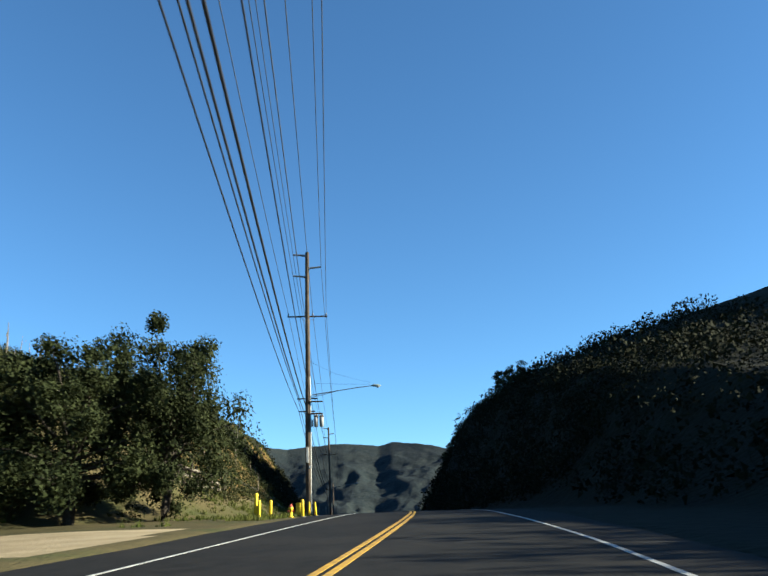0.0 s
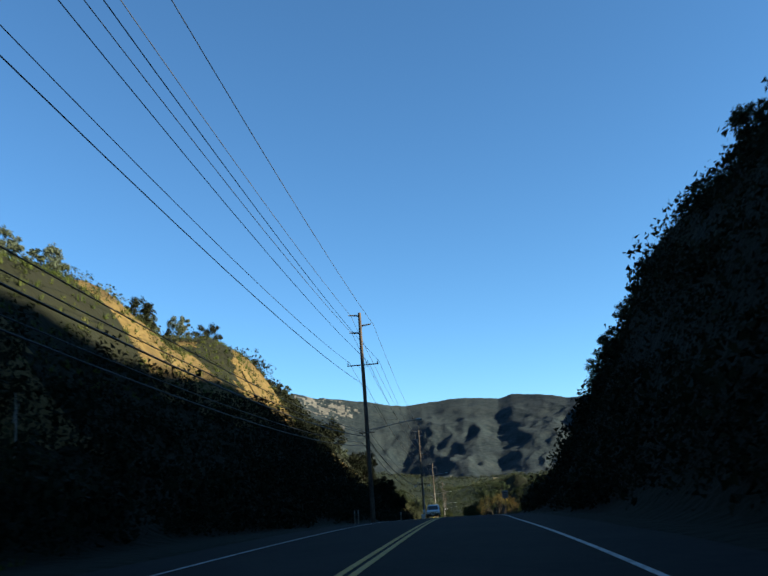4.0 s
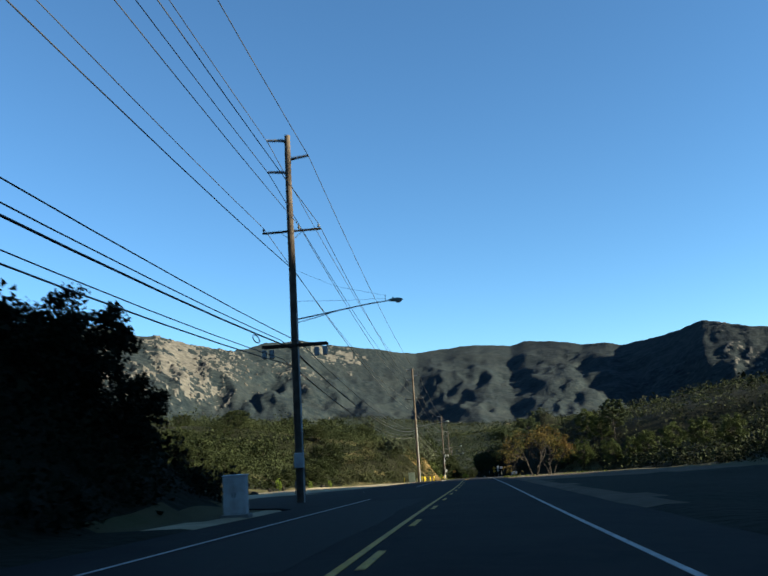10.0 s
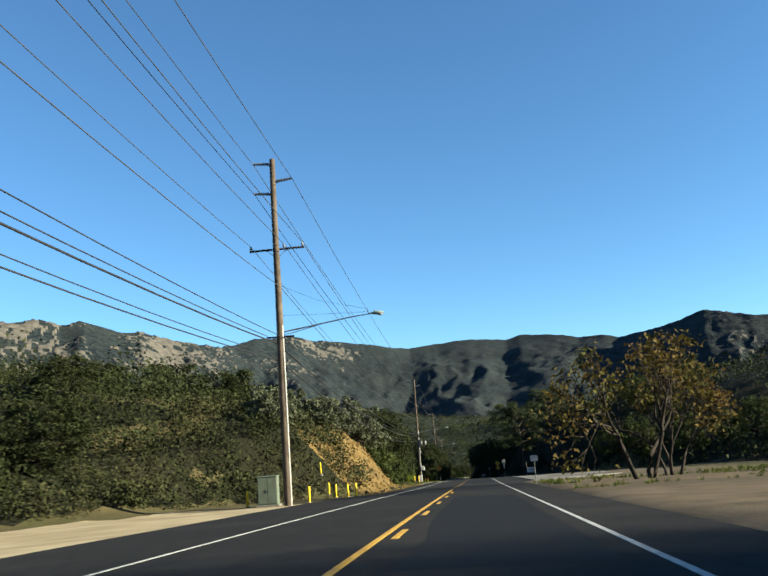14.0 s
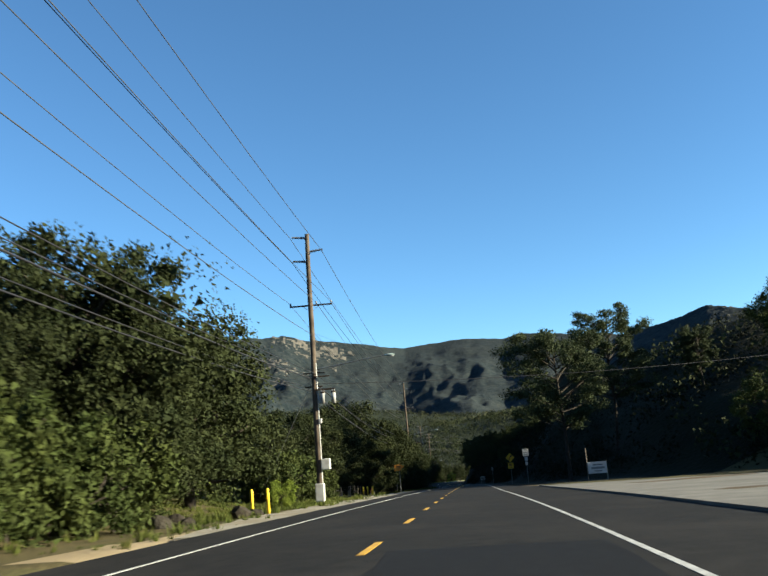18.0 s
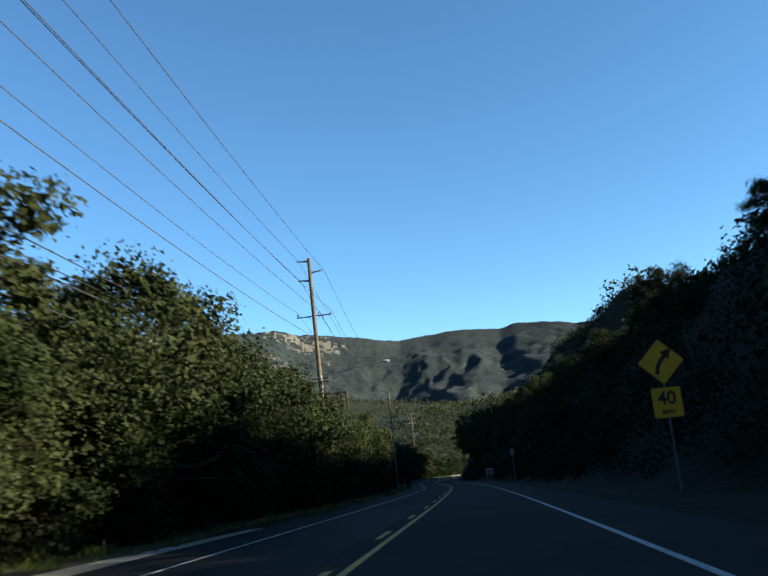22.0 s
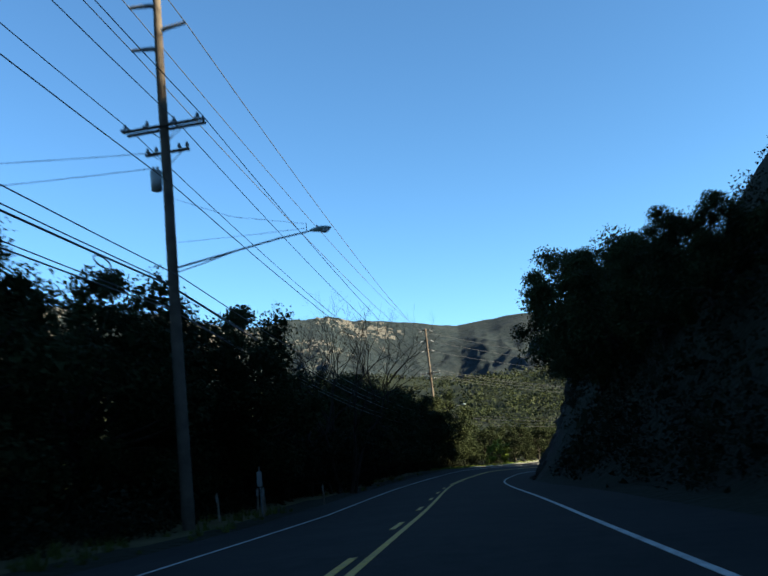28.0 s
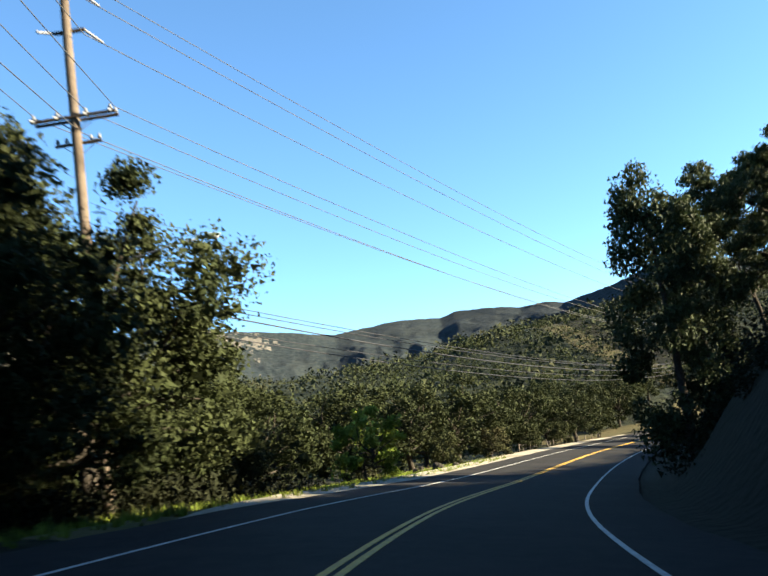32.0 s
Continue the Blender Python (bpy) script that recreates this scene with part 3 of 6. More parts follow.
for y0, y1, u in ((-80, 372, 0.1), (-80, 186, -0.1), (500, 930, 0.1), (716, 930, -0.1)):
    line("centre_line", u, 0.11, y0, y1, YELLOW, "solid yellow centre line on the asphalt")
for y0, y1, u in ((188, 368, 0.36), (372, 500, 0.08), (503, 714, -0.16)):
    for y in np.arange(y0, y1, 7.32):
        tagged(new("centre_dash", strip("centre_dash", u - 0.06, u + 0.06, y, y + 2.15, YELLOW, 0.036, 1.0)), "worn yellow centre dash", "road marking", kind="structure")
for y0, y1, a, b in ((150, 196, 0.5, 3.2), (232, 258, -3.2, -0.6), (330, 356, 0.8, 3.3), (405, 431, 0.4, 3.4), (520, 552, -3.1, -0.4), (600, 640, 0.6, 3.2)):
    tagged(new("asphalt_patch", strip("asphalt_patch", a, b, y0, y1, SEAL, 0.033, ragged=0.2)), "darker patch of newer asphalt", "patch", kind="structure")
# paved and concrete aprons beside the road
tagged(new("driveway_apron", strip("driveway_apron", 6.9, np.interp(np.linspace(398, 486, 45), [398, 420, 470, 486], [7.3, 22, 22, 9]), 398, 486, CONCRETE, 0.02, ragged=0.1)), "pale worn concrete apron of a side lot", "driveway", kind="structure")
tagged(new("gravel_shoulder", strip("gravel_shoulder", np.interp(np.linspace(440, 545, 50), [440, 452, 500, 545], [-6.2, -8.0, -8.8, -6.2]), -5.3, 440, 545, GRAVEL, 0.015, ragged=0.3)), "pale gravel shoulder", "shoulder", kind="structure")
tagged(new("gravel_shoulder", strip("gravel_shoulder", np.interp(np.linspace(776, 880, 50), [776, 790, 840, 880], [-5.4, -7.8, -8.0, -6.4]), -5.3, 776, 880, GRAVEL, 0.015, ragged=0.3)), "pale gravel shoulder on the outside of the bend", "shoulder", kind="structure")
tagged(new("kerb", strip("kerb", 6.95, np.interp(np.linspace(402, 484, 37), [402, 484], [7.15, 7.15]), 402, 484, CONCRETE, 0.10, ragged=0.02)), "low concrete kerb along the side lot", "kerb", kind="structure")


# ---- mountains ----
# Past 24.5 degrees an unseen higher ridge is added, to shade the right-hand slopes.
SKYLINE = [(-60, 6.0, 2600), (-42, 7.6, 2700), (-33, 8.9, 2900), (-29.6, 9.2, 2950), (-28, 8.87, 2960), (-26.5, 9.0, 3000), (-24.1, 8.3, 3050), (-22.8, 8.25, 3100), (-21.2, 7.7, 3150), (-19.2, 7.3, 3200), (-17.5, 7.0, 3300), (-16.4, 7.1, 3500),
           (-15, 7.5, 3700), (-13.6, 7.4, 3900), (-12.2, 7.5, 4000), (-10.8, 7.1, 4100), (-9, 6.9, 4200), (-7.3, 6.65, 4250), (-5.5, 6.3, 4300), (-3.9, 6.05, 4500), (-1.9, 6.25, 4600), (0.55, 6.4, 4600), (3, 6.12, 4600), (4.05, 6.4, 4600),
           (6.4, 6.2, 4300), (8.1, 5.85, 4100), (9.8, 5.8, 3900), (10.8, 5.55, 3800), (12.1, 5.75, 3600), (13.4, 5.95, 3450), (15, 6.3, 3300), (16.4, 6.8, 3200), (17.9, 6.45, 3050), (19.3, 6.05, 2950), (22, 5.8, 2900), (24.5, 6.6, 3100), (28, 10, 3500), (34, 12.5, 3800), (42, 13, 4000), (60, 12, 3800)]


def build_mountain():
    t = np.array(SKYLINE)
    az = np.arange(-60, 60.01, 0.14)
    el = np.interp(az, t[:, 0], t[:, 1]) + 0.05 * fbm(az, az * 0, 0.8, 4, 21)
    rc = np.interp(az, t[:, 0], t[:, 2])
    q = np.linspace(0, 1.18, 130)
    A, Q = np.meshgrid(az, q)
    ra = np.radians(A)
    r0 = 1350.0
    R = r0 + (rc[None] - r0) * Q
    crest = rc * np.tan(np.radians(el)) - 4
    s = np.where(Q < 1, Q ** 1.6, 1 - 1.5 * (Q - 1))
    # rounded ribs and gullies that run down from the crest, with smaller ones between them
    am = A * 58 + 70 * fbm(A * 40, R, 420, 3, 35)
    rib = lambda w, seed, octaves: 1 - 2.2 * np.sqrt(fbm(am, R * 0.3, w, octaves, seed) ** 2 + 0.012)
    Z = -42 + (crest[None] + 42) * s + np.sin(np.clip(Q, 0, 1) * np.pi) * (66 * (rib(430, 31, 2) - 0.4) + 30 * (rib(170, 37, 2) - 0.4) + 9 * (rib(62, 39, 2) - 0.4)) + 3.5 * fbm(A * 40, R, 26, 3, 33) * np.clip(Q * 4, 0, 1)
    X = 6 + R * np.sin(ra)
    Y = 300 + R * np.cos(ra)
    n, m = X.shape
    i, j = np.meshgrid(np.arange(n - 1), np.arange(m - 1), indexing="ij")
    F = np.stack([i * m + j, i * m + j + 1, (i + 1) * m + j + 1, (i + 1) * m + j], -1).reshape(-1, 4)
    # bare sandstone ledges show through the brush on the upper slopes
    bare = np.interp(az, [-60, -34, -29, -25.5, -22, -18, -15.5, -12.5, -9, -6, 12, 15, 18, 60], [0.3, 0.4, 0.5, 0.34, 0.55, 0.5, 0.3, 0.34, 0.3, 0, 0, 0.25, 0.3, 0.2])[None] * np.clip((Q - 0.45) / 0.3, 0, 1)
    ledge = np.abs(fbm(am * 1.0, R * 0.8, 46, 4, 51)) + 0.35 * fbm(am, R * 0.5, 180, 2, 52)
    stone = (ledge + 0.28 < bare) & (Q < 1.0)
    Z = Z + np.where(stone, 4 + 5 * fbm(am, R, 12, 2, 53), 0)
    me = mesh_from("mountain_ridge", np.stack([X, Y, Z], -1).reshape(-1, 3), F, [HAZY_MOUNTAIN, SANDSTONE], True)
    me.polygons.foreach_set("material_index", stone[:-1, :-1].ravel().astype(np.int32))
    tagged(new("mountain_ridge", me), "long chaparral mountain ridge with blue haze in its colour, partly in shade", "mountain", kind="structure")
    # pale sandstone outcrops near the crest
    r = np.random.default_rng(77)
    pieces = []
    ball = bmesh.new()
    bmesh.ops.create_icosphere(ball, subdivisions=2, radius=1)
    bv = np.array([v.co[:] for v in ball.verts])
    bf = np.array([[v.index for v in f.verts] for f in ball.faces])
    ball.free()
    spots = [(-30, 0.9, 8, 60), (-22, 0.9, 6, 60), (-18.5, 0.9, 5, 50), (-12.5, 0.92, 4, 30), (-8.5, 0.92, 3, 20), (16, 0.8, 2.0, 12), (2, 0.35, 4, 24)]
    for a0, q0, sp, cnt in spots:
        for _ in range(cnt):
            a, qq = a0 + r.normal() * sp * 0.5, min(0.985, q0 - abs(r.normal()) * 0.22)
            k = int(np.clip((a + 60) / 0.14, 0, m - 1))
            row = int(np.clip(qq / 1.18 * 129, 0, n - 1))
            s3 = np.array([0.7 + 0.6 * r.random(), 0.6, 0.7 + 0.5 * r.random()]) * (2 + 7 * r.random() ** 3) * (1.2 if a < -15 else 0.6)
            nz = 1 + 0.8 * np.sin(bv @ r.normal(size=(3, 3)) * 4).mean(1)
            v = bv * nz[:, None] * s3
            v[:, 2] -= 0.25 * s3[2]
            pieces.append((v + [X[row, k], Y[row, k], Z[row, k]], bf))
    V, F = join(pieces)
    tagged(new("rock_outcrops", mesh_from("rock_outcrops", V, F, SANDSTONE, True)), "pale sandstone outcrops on the mountain crest", "rocks", kind="stuff")


build_mountain()

# ---- utility poles ----
# place, top, foot, lamp below the top (0: none), lamp reach, kind
POLES = [(-1.0, -42.0, 22.5, -2.0, 0, 0, "plain"), (-2.3, 62.0, 23.2, 2.35, 11.3, 5.75, "cans"), (-1.7, 164.0, 21.4, 0.3, 11.5, 5.6, "plain"), (-1.9, 263.5, 15.8, -4.3, 9.75, 5.85, "double"),
         (-3.3, 364.8, 11.0, -8.95, 9.75, 6.0, "box"), (-3.5, 476.3, 4.9, -14.7, 9.65, 6.0, "cans_box"), (-5.3, 588.0, 0.6, -21.4, 10.4, 6.5, "hanger"), (-8.8, 689.7, -7.4, -27.9, 10.4, 6.15, "junction"),
         (-11.0, 787.8, -9.9, -33.2, 12.6, 5.0, "deadend"), (40.0, 876.0, -15.5, -36.5, 0, 0, "deadend")]


def post_insulator(p, x0, z, side, length=1.05):
    """A tapered line-post insulator with sheds, on a steel bracket."""
    n = 9
    tubes = [([(x0, 0, z), (x0 + side * 0.14, 0, z + 0.01)], [0.1, 0.09])]
    xs = np.linspace(0.14, length, n * 2)
    pts = [(x0 + side * x, 0, z + 0.02 + 0.1 * x) for x in xs]
    rad = [(0.105 if k % 2 else 0.075) * (1 - 0.25 * k / (2 * n)) for k in range(2 * n)]
    tubes.append((pts, rad))
    return child("insulator_arm", tube_mesh("insulator_arm", tubes, PORCELAIN, 8), p, "grey line-post insulator")


PIN = None


def pin_insulator(p, x, y, z):
    global PIN
    if PIN is None:
        PIN = tube_mesh("pin_insulator", [([(0, 0, -0.02), (0, 0, 0.06), (0, 0, 0.07), (0, 0, 0.12), (0, 0, 0.13), (0, 0, 0.18), (0, 0, 0.2), (0, 0, 0.24)], [0.02, 0.02, 0.085, 0.075, 0.07, 0.05, 0.055, 0.03])], PORCELAIN, 10)
    ob = child("pin_insulator", PIN, p, "porcelain pin insulator")
    ob.matrix_local = pose(x, y, z)


def crossarm(p, z, x0, x1, y=0.19, brace=True, th=0.11):
    bm = bmesh.new()
    box(bm, (x0 + x1) / 2, y, z, x1 - x0, 0.1, th, bevel=0.012)
    part("crossarm", bm, ARMWOOD, p, "dark wooden crossarm")
    if brace:
        for s in (-1, 1):
            child("brace", tube_mesh("brace", [([(s * 0.62, y + 0.03, z - 0.03), (s * 0.05, 0.17, z - 0.5)], 0.016)], STEEL, 6), p)


def can(p, x, y, z, h=0.85, r=0.19, label="grey transformer can"):
    bm = bmesh.new()
    bmesh.ops.create_cone(bm, cap_ends=True, segments=18, radius1=r * 0.94, radius2=r, depth=h)
    es = [e for e in bm.edges if abs(e.verts[0].co.z - e.verts[1].co.z) < 0.01]
    bmesh.ops.bevel(bm, geom=es, offset=0.03, segments=2, affect="EDGES")
    bmesh.ops.translate(bm, verts=bm.verts, vec=(x, y, z))
    c = part("transformer", bm, PORCELAIN_CAN, p, label, True)
    for dx in (-0.08, 0.08):
        child("bushing", tube_mesh("bushing", [([(x + dx, y, z + h / 2), (x + dx, y, z + h / 2 + 0.1), (x + dx, y, z + h / 2 + 0.2)], [0.03, 0.045, 0.015])], PORCELAIN, 8), c)
    return c


def small_box(p, x, y, z, sx, sy, sz, mat, name="equipment_box", label="grey equipment box"):
    bm = bmesh.new()
    box(bm, x, y, z, sx, sy, sz, bevel=0.02)
    b = part(name, bm, mat, p, label)
    bm = bmesh.new()
    box(bm, x, y - sy / 2 - 0.012, z, sx * 0.86, 0.02, sz * 0.88, bevel=0.005)
    part("cover", bm, mat, b)
    return b


def utility_pole(x, y, top, base, lamp, reach, kind):
    h = top - base
    words = {"plain": "tall weathered wooden utility pole with crossarms and a street lamp", "cans": "weathered wooden utility pole with transformer cans and a street lamp",
             "double": "dark wooden utility pole with double low crossarm and a street lamp", "box": "wooden utility pole beside a green cabinet, with a street lamp",
             "cans_box": "sunlit wooden utility pole with transformers, meter box and guy wire", "hanger": "wooden utility pole with hanging cutouts and meter boxes among oaks",
             "junction": "wooden junction pole with doubled crossarms and a transformer", "deadend": "wooden dead-end pole with three tiers of insulator strings"}
    p = tagged(new("utility_pole"), words[kind], "utility pole", "utility poles along the road")
    lean = {164.0: (0.3, -0.6), 476.3: (0.0, 0.4), 588.0: (0.0, -0.5)}.get(y, (0, 0))
    p.matrix_world = pose(x, y, base, lean[0], lean[1], 0)
    zs = np.linspace(-0.6, h, 9)
    child("shaft", tube_mesh("shaft", [([(0.012 * math.sin(k * 1.7), 0.012 * math.cos(k * 2.3), z) for k, z in enumerate(zs)], list(np.linspace(0.24, 0.16, 9)))], WOOD, 14), p)
    if kind != "deadend":
        post_insulator(p, -0.1, h - 0.3, -1)
        post_insulator(p, 0.1, h - 1.4, 1)
        post_insulator(p, -0.1, h - 2.15, -1)
    else:
        for dz in (0.25, 1.9, 3.5):
            crossarm(p, h - dz, -0.55, 0.65, 0.16, False, 0.14)
            for s, yy in ((-0.5, -1), (0.6, 1)):
                n = 14
                pts = [(s + 0.75 * yy * k / n * 0.6, 0.16 + yy * 0.75 * k / n, h - dz - 0.25 * k / n) for k in range(n + 1)]
                child("insulator_string", tube_mesh("insulator_string", [(pts, [0.075 if k % 2 else 0.03 for k in range(n + 1)])], PORCELAIN, 8), p, "string of grey disc insulators")
    zx = h - 5.45 if kind != "deadend" else h - 7.2
    crossarm(p, zx, -1.62, 1.62)
    for xx in (-1.55, 0.42, 1.52):
        pin_insulator(p, xx, 0.19, zx + 0.06)
    if kind in ("junction", "deadend"):
        crossarm(p, zx, -1.62, 1.62, -0.19)
        for xx in (-1.5, -0.6, 0.5, 1.45):
            pin_insulator(p, xx, -0.19, zx + 0.06)
            child("dead_end_insulator", tube_mesh("dead_end_insulator", [([(xx, -0.24, zx), (xx + 0.05, -0.42, zx - 0.05), (xx + 0.08, -0.62, zx - 0.12), (xx + 0.1, -0.8, zx - 0.2)], [0.02, 0.065, 0.065, 0.02])], PORCELAIN, 8), p)
        crossarm(p, zx - 0.95, -0.9, 0.9, 0.16)
        for xx in (-0.8, -0.45, 0.5, 0.82):
            pin_insulator(p, xx, 0.16, zx - 0.9)
    if kind == "junction":
        can(p, -0.42, -0.05, zx - 2.1, 0.8, 0.22)
    zc = h - (lamp or 11.3) - 0.85
    if lamp:
        z0 = h - lamp
        arm = child("lamp_arm", tube_mesh("lamp_arm", [([(0.15, 0, z0 - 0.62), (reach * 0.35, 0, z0 - 0.36), (reach * 0.68, 0, z0 - 0.09), (reach * 0.86, 0, z0), (reach - 0.75, 0, z0 + 0.02)], [0.04, 0.038, 0.034, 0.03, 0.03]),
                                              ([(0.15, 0, z0 - 0.8), (reach * 0.2, 0, z0 - 0.6), (reach * 0.4, 0, z0 - 0.33)], 0.022)], STEEL, 8), p, "galvanised street lamp arm")
        child("stay_wire", tube_mesh("stay_wire", [([(0.12, 0, z0 + 0.35), (reach * 0.5, 0, z0 + 0.2), (reach - 0.9, 0, z0 + 0.14)], 0.008), ([(0.12, 0, z0 + 2.1), (reach * 0.4, 0, z0 + 1.0), (reach - 0.9, 0, z0 + 0.3)], 0.007),
                                                   ([(reach - 0.9, 0, z0), (reach - 0.9, 0, z0 + 0.34)], 0.014)], WIRE, 5), arm)
        xs = np.linspace(reach - 0.8, reach + 0.02, 9)
        rad = [0.035, 0.075, 0.11, 0.13, 0.14, 0.14, 0.125, 0.09, 0.03]
        v, f, c = tube_np([(xx, 0, z0 + 0.03) for xx in xs], rad, 12)
        v[:, 2] = (z0 + 0.03) + (v[:, 2] - z0 - 0.03) * 0.75
        head = child("lamp_head", mesh_from("lamp_head", v, f, LAMP_GREY, True), p, "grey cobra-head street lamp")
        v, f, c = tube_np([(xx, 0, z0 - 0.03) for xx in np.linspace(reach - 0.42, reach - 0.04, 6)], [0.02, 0.085, 0.11, 0.11, 0.08, 0.02], 12)
        child("lens", mesh_from("lens", v, f, LENS, True), head, "clear glass lamp lens")
        child("photocell", tube_mesh("photocell", [([(reach - 0.5, 0, z0 + 0.1), (reach - 0.5, 0, z0 + 0.19)], 0.035)], PORCELAIN, 8), head)
    if kind in ("plain", "cans", "cans_box", "box", "hanger"):
        crossarm(p, zc, -0.85, 0.75, 0.2, False, 0.09)
    if kind in ("cans", "cans_box"):
        crossarm(p, zc - 0.3, 0.0, 1.15, -0.2, False, 0.09)
        crossarm(p, zc - 1.0, -0.75, 0.55, 0.2, False, 0.09)
        crossarm(p, zc - 1.25, 0.0, 1.15 if kind == "cans" else 1.5, -0.2, False, 0.12)
        for xx in ((0.62, 1.05) if kind == "cans" else (0.6, 1.38)):
            c = can(p, xx, -0.25, zc - 1.88, 0.82, 0.165)
            bm = bmesh.new()
            lathe(bm, [(0.17, -0.03), (0.178, 0), (0.178, 0.05), (0.12, 0.09)], 16, (xx, -0.25, zc - 1.5))
            part("lid", bm, ARMWOOD, c, "dark can lid")
            child("hanger", tube_mesh("hanger", [([(xx, -0.2, zc - 1.25), (xx, -0.2, zc - 1.75)], 0.03)], ARMWOOD, 6), c)
        small_box(p, 0.34, -0.25, zc - 2.0, 0.16, 0.14, 0.5, PORCELAIN_CAN, "cutout", "grey fuse cutout")
        child("brace", tube_mesh("brace", [([(0.1, -0.2, zc - 2.1), (0.75, -0.2, zc - 1.3)], 0.025)], STEEL, 6), p)
    if kind == "double":
        zd = h - 11.75
        for yy in (-0.2, 0.2):
            crossarm(p, zd, -1.75, 1.75, yy, False, 0.15)
        for xx in (-1.6, -1.2, 1.2, 1.65):
            small_box(p, xx, -0.3, zd - 0.42, 0.24, 0.16, 0.46, PORCELAIN_CAN, "cutout_box", "grey switch box under the crossarm")
        small_box(p, 0.05, -0.33, 2.4, 0.5, 0.28, 0.75, PALE_BOX)
    if kind in ("cans", "cans_box", "box", "double", "hanger"):
        child("riser_pipe", tube_mesh("riser_pipe", [([(0.2, -0.12, 0), (0.2, -0.12, h * 0.34), (0.17, -0.1, h * 0.5)], 0.045)], PALE_BOX, 8), p, "pale conduit riser")
    if kind == "cans":
        small_box(p, -0.05, -0.26, 4.3, 0.2, 0.14, 1.2, PALE_BOX, "riser_cover", "pale riser cover")
        small_box(p, 0.16, -0.26, 3.4, 0.2, 0.16, 0.2, PALE_BOX)
    if kind == "cans_box":
        small_box(p, 0.52, -0.12, 2.55, 0.62, 0.5, 0.75, PALE_BOX, "meter_cabinet", "pale meter cabinet")
        small_box(p, 0.02, -0.2, 0.6, 0.62, 0.5, 1.25, PALE_BOX, "pole_guard", "white plastic guard at the foot")
        small_box(p, 0.3, -0.12, 5.6, 0.2, 0.2, 0.35, PALE_BOX)
    if kind == "hanger":
        crossarm(p, zc - 0.32, -0.45, 0.8, -0.22, False, 0.12)
        child("brace", tube_mesh("brace", [([(0.1, -0.2, zc - 1.15), (0.72, -0.22, zc - 0.35)], 0.03)], ARMWOOD, 6), p)
        child("brace", tube_mesh("brace", [([(0.12, 0.2, zc - 2.2), (0.75, 0.2, zc - 1.6)], 0.03)], ARMWOOD, 6), p)
        crossarm(p, zc - 1.5, 0.0, 2.3, 0.2, False, 0.2)
        for xx in (1.8, 2.25):
            child("cutout", tube_mesh("cutout", [([(xx, 0.1, zc - 1.5), (xx, 0.05, zc - 2.0), (xx + 0.04, 0.1, zc - 2.95)], [0.1, 0.085, 0.075])], ARMWOOD, 8), p, "hanging fuse cutout")
        small_box(p, 0.32, -0.15, 5.75, 0.42, 0.3, 0.42, PALE_BOX)
        small_box(p, 0.36, -0.15, 4.65, 0.48, 0.3, 0.85, PALE_BOX)
        small_box(p, 0.3, -0.15, 3.85, 0.3, 0.3, 0.3, PALE_BOX)
    # hardware bolts and a pole tag
    bm = bmesh.new()
    box(bm, 0, -0.215, 1.7, 0.1, 0.01, 0.25, bevel=0.003)
    part("pole_tag", bm, STEEL, p, "small metal tag")
    return h, zx, zc


ATTACH = []
for row in POLES:
    h, zx, zc = utility_pole(*row)
    x, y, top, base = row[:4]
    dead = row[6] == "deadend"
    zc = h - 11.5 if row[6] == "double" else zc
    pts = [(-1.15, h - 0.2), (1.15, h - 1.28), (-1.15, h - 2.05), (-1.55, zx + 0.3), (0.42, zx + 0.3), (1.52, zx + 0.3), (0.1, h - 7.7), (-0.8, zc + 0.1), (-0.24, zc - 0.35), (-0.75, zc - 0.9), (-0.2, zc - 1.3), (0.24, zc - 0.1)]
    if dead:
        pts[0], pts[1], pts[2] = (-0.5, h - 0.4), (0.6, h - 2.1), (0.6, h - 3.7)
    ATTACH.append([(x + a, y + 0.15, base + b) for a, b in pts])
RAD = [0.02, 0.02, 0.02, 0.018, 0.018, 0.018, 0.02, 0.022, 0.036, 0.02, 0.026, 0.02]
SAG = [1.3, 1.3, 1.3, 1.5, 1.5, 1.5, 1.6, 1.5, 1.7, 1.6, 1.8, 1.4]


def wire(name, a, b, sag, r, mat, label, n=18):
    t = np.linspace(0, 1, n)[:, None]
    p = np.array(a) * (1 - t) + np.array(b) * t
    p[:, 2] -= 4 * sag * (t * (1 - t))[:, 0]
    return tagged(new(name, tube_mesh(name, [(p, r)], mat, 5)), label, "cable", "overhead wires")


for A0, B0 in zip(ATTACH, ATTACH[1:]):
    for k in range(12):
        wire("power_line" if k < 7 else "telephone_cable", A0[k], B0[k], SAG[k], RAD[k], BARE if k < 7 else WIRE, "thin bare conductor between utility poles" if k < 7 else "black communication cable between utility poles")
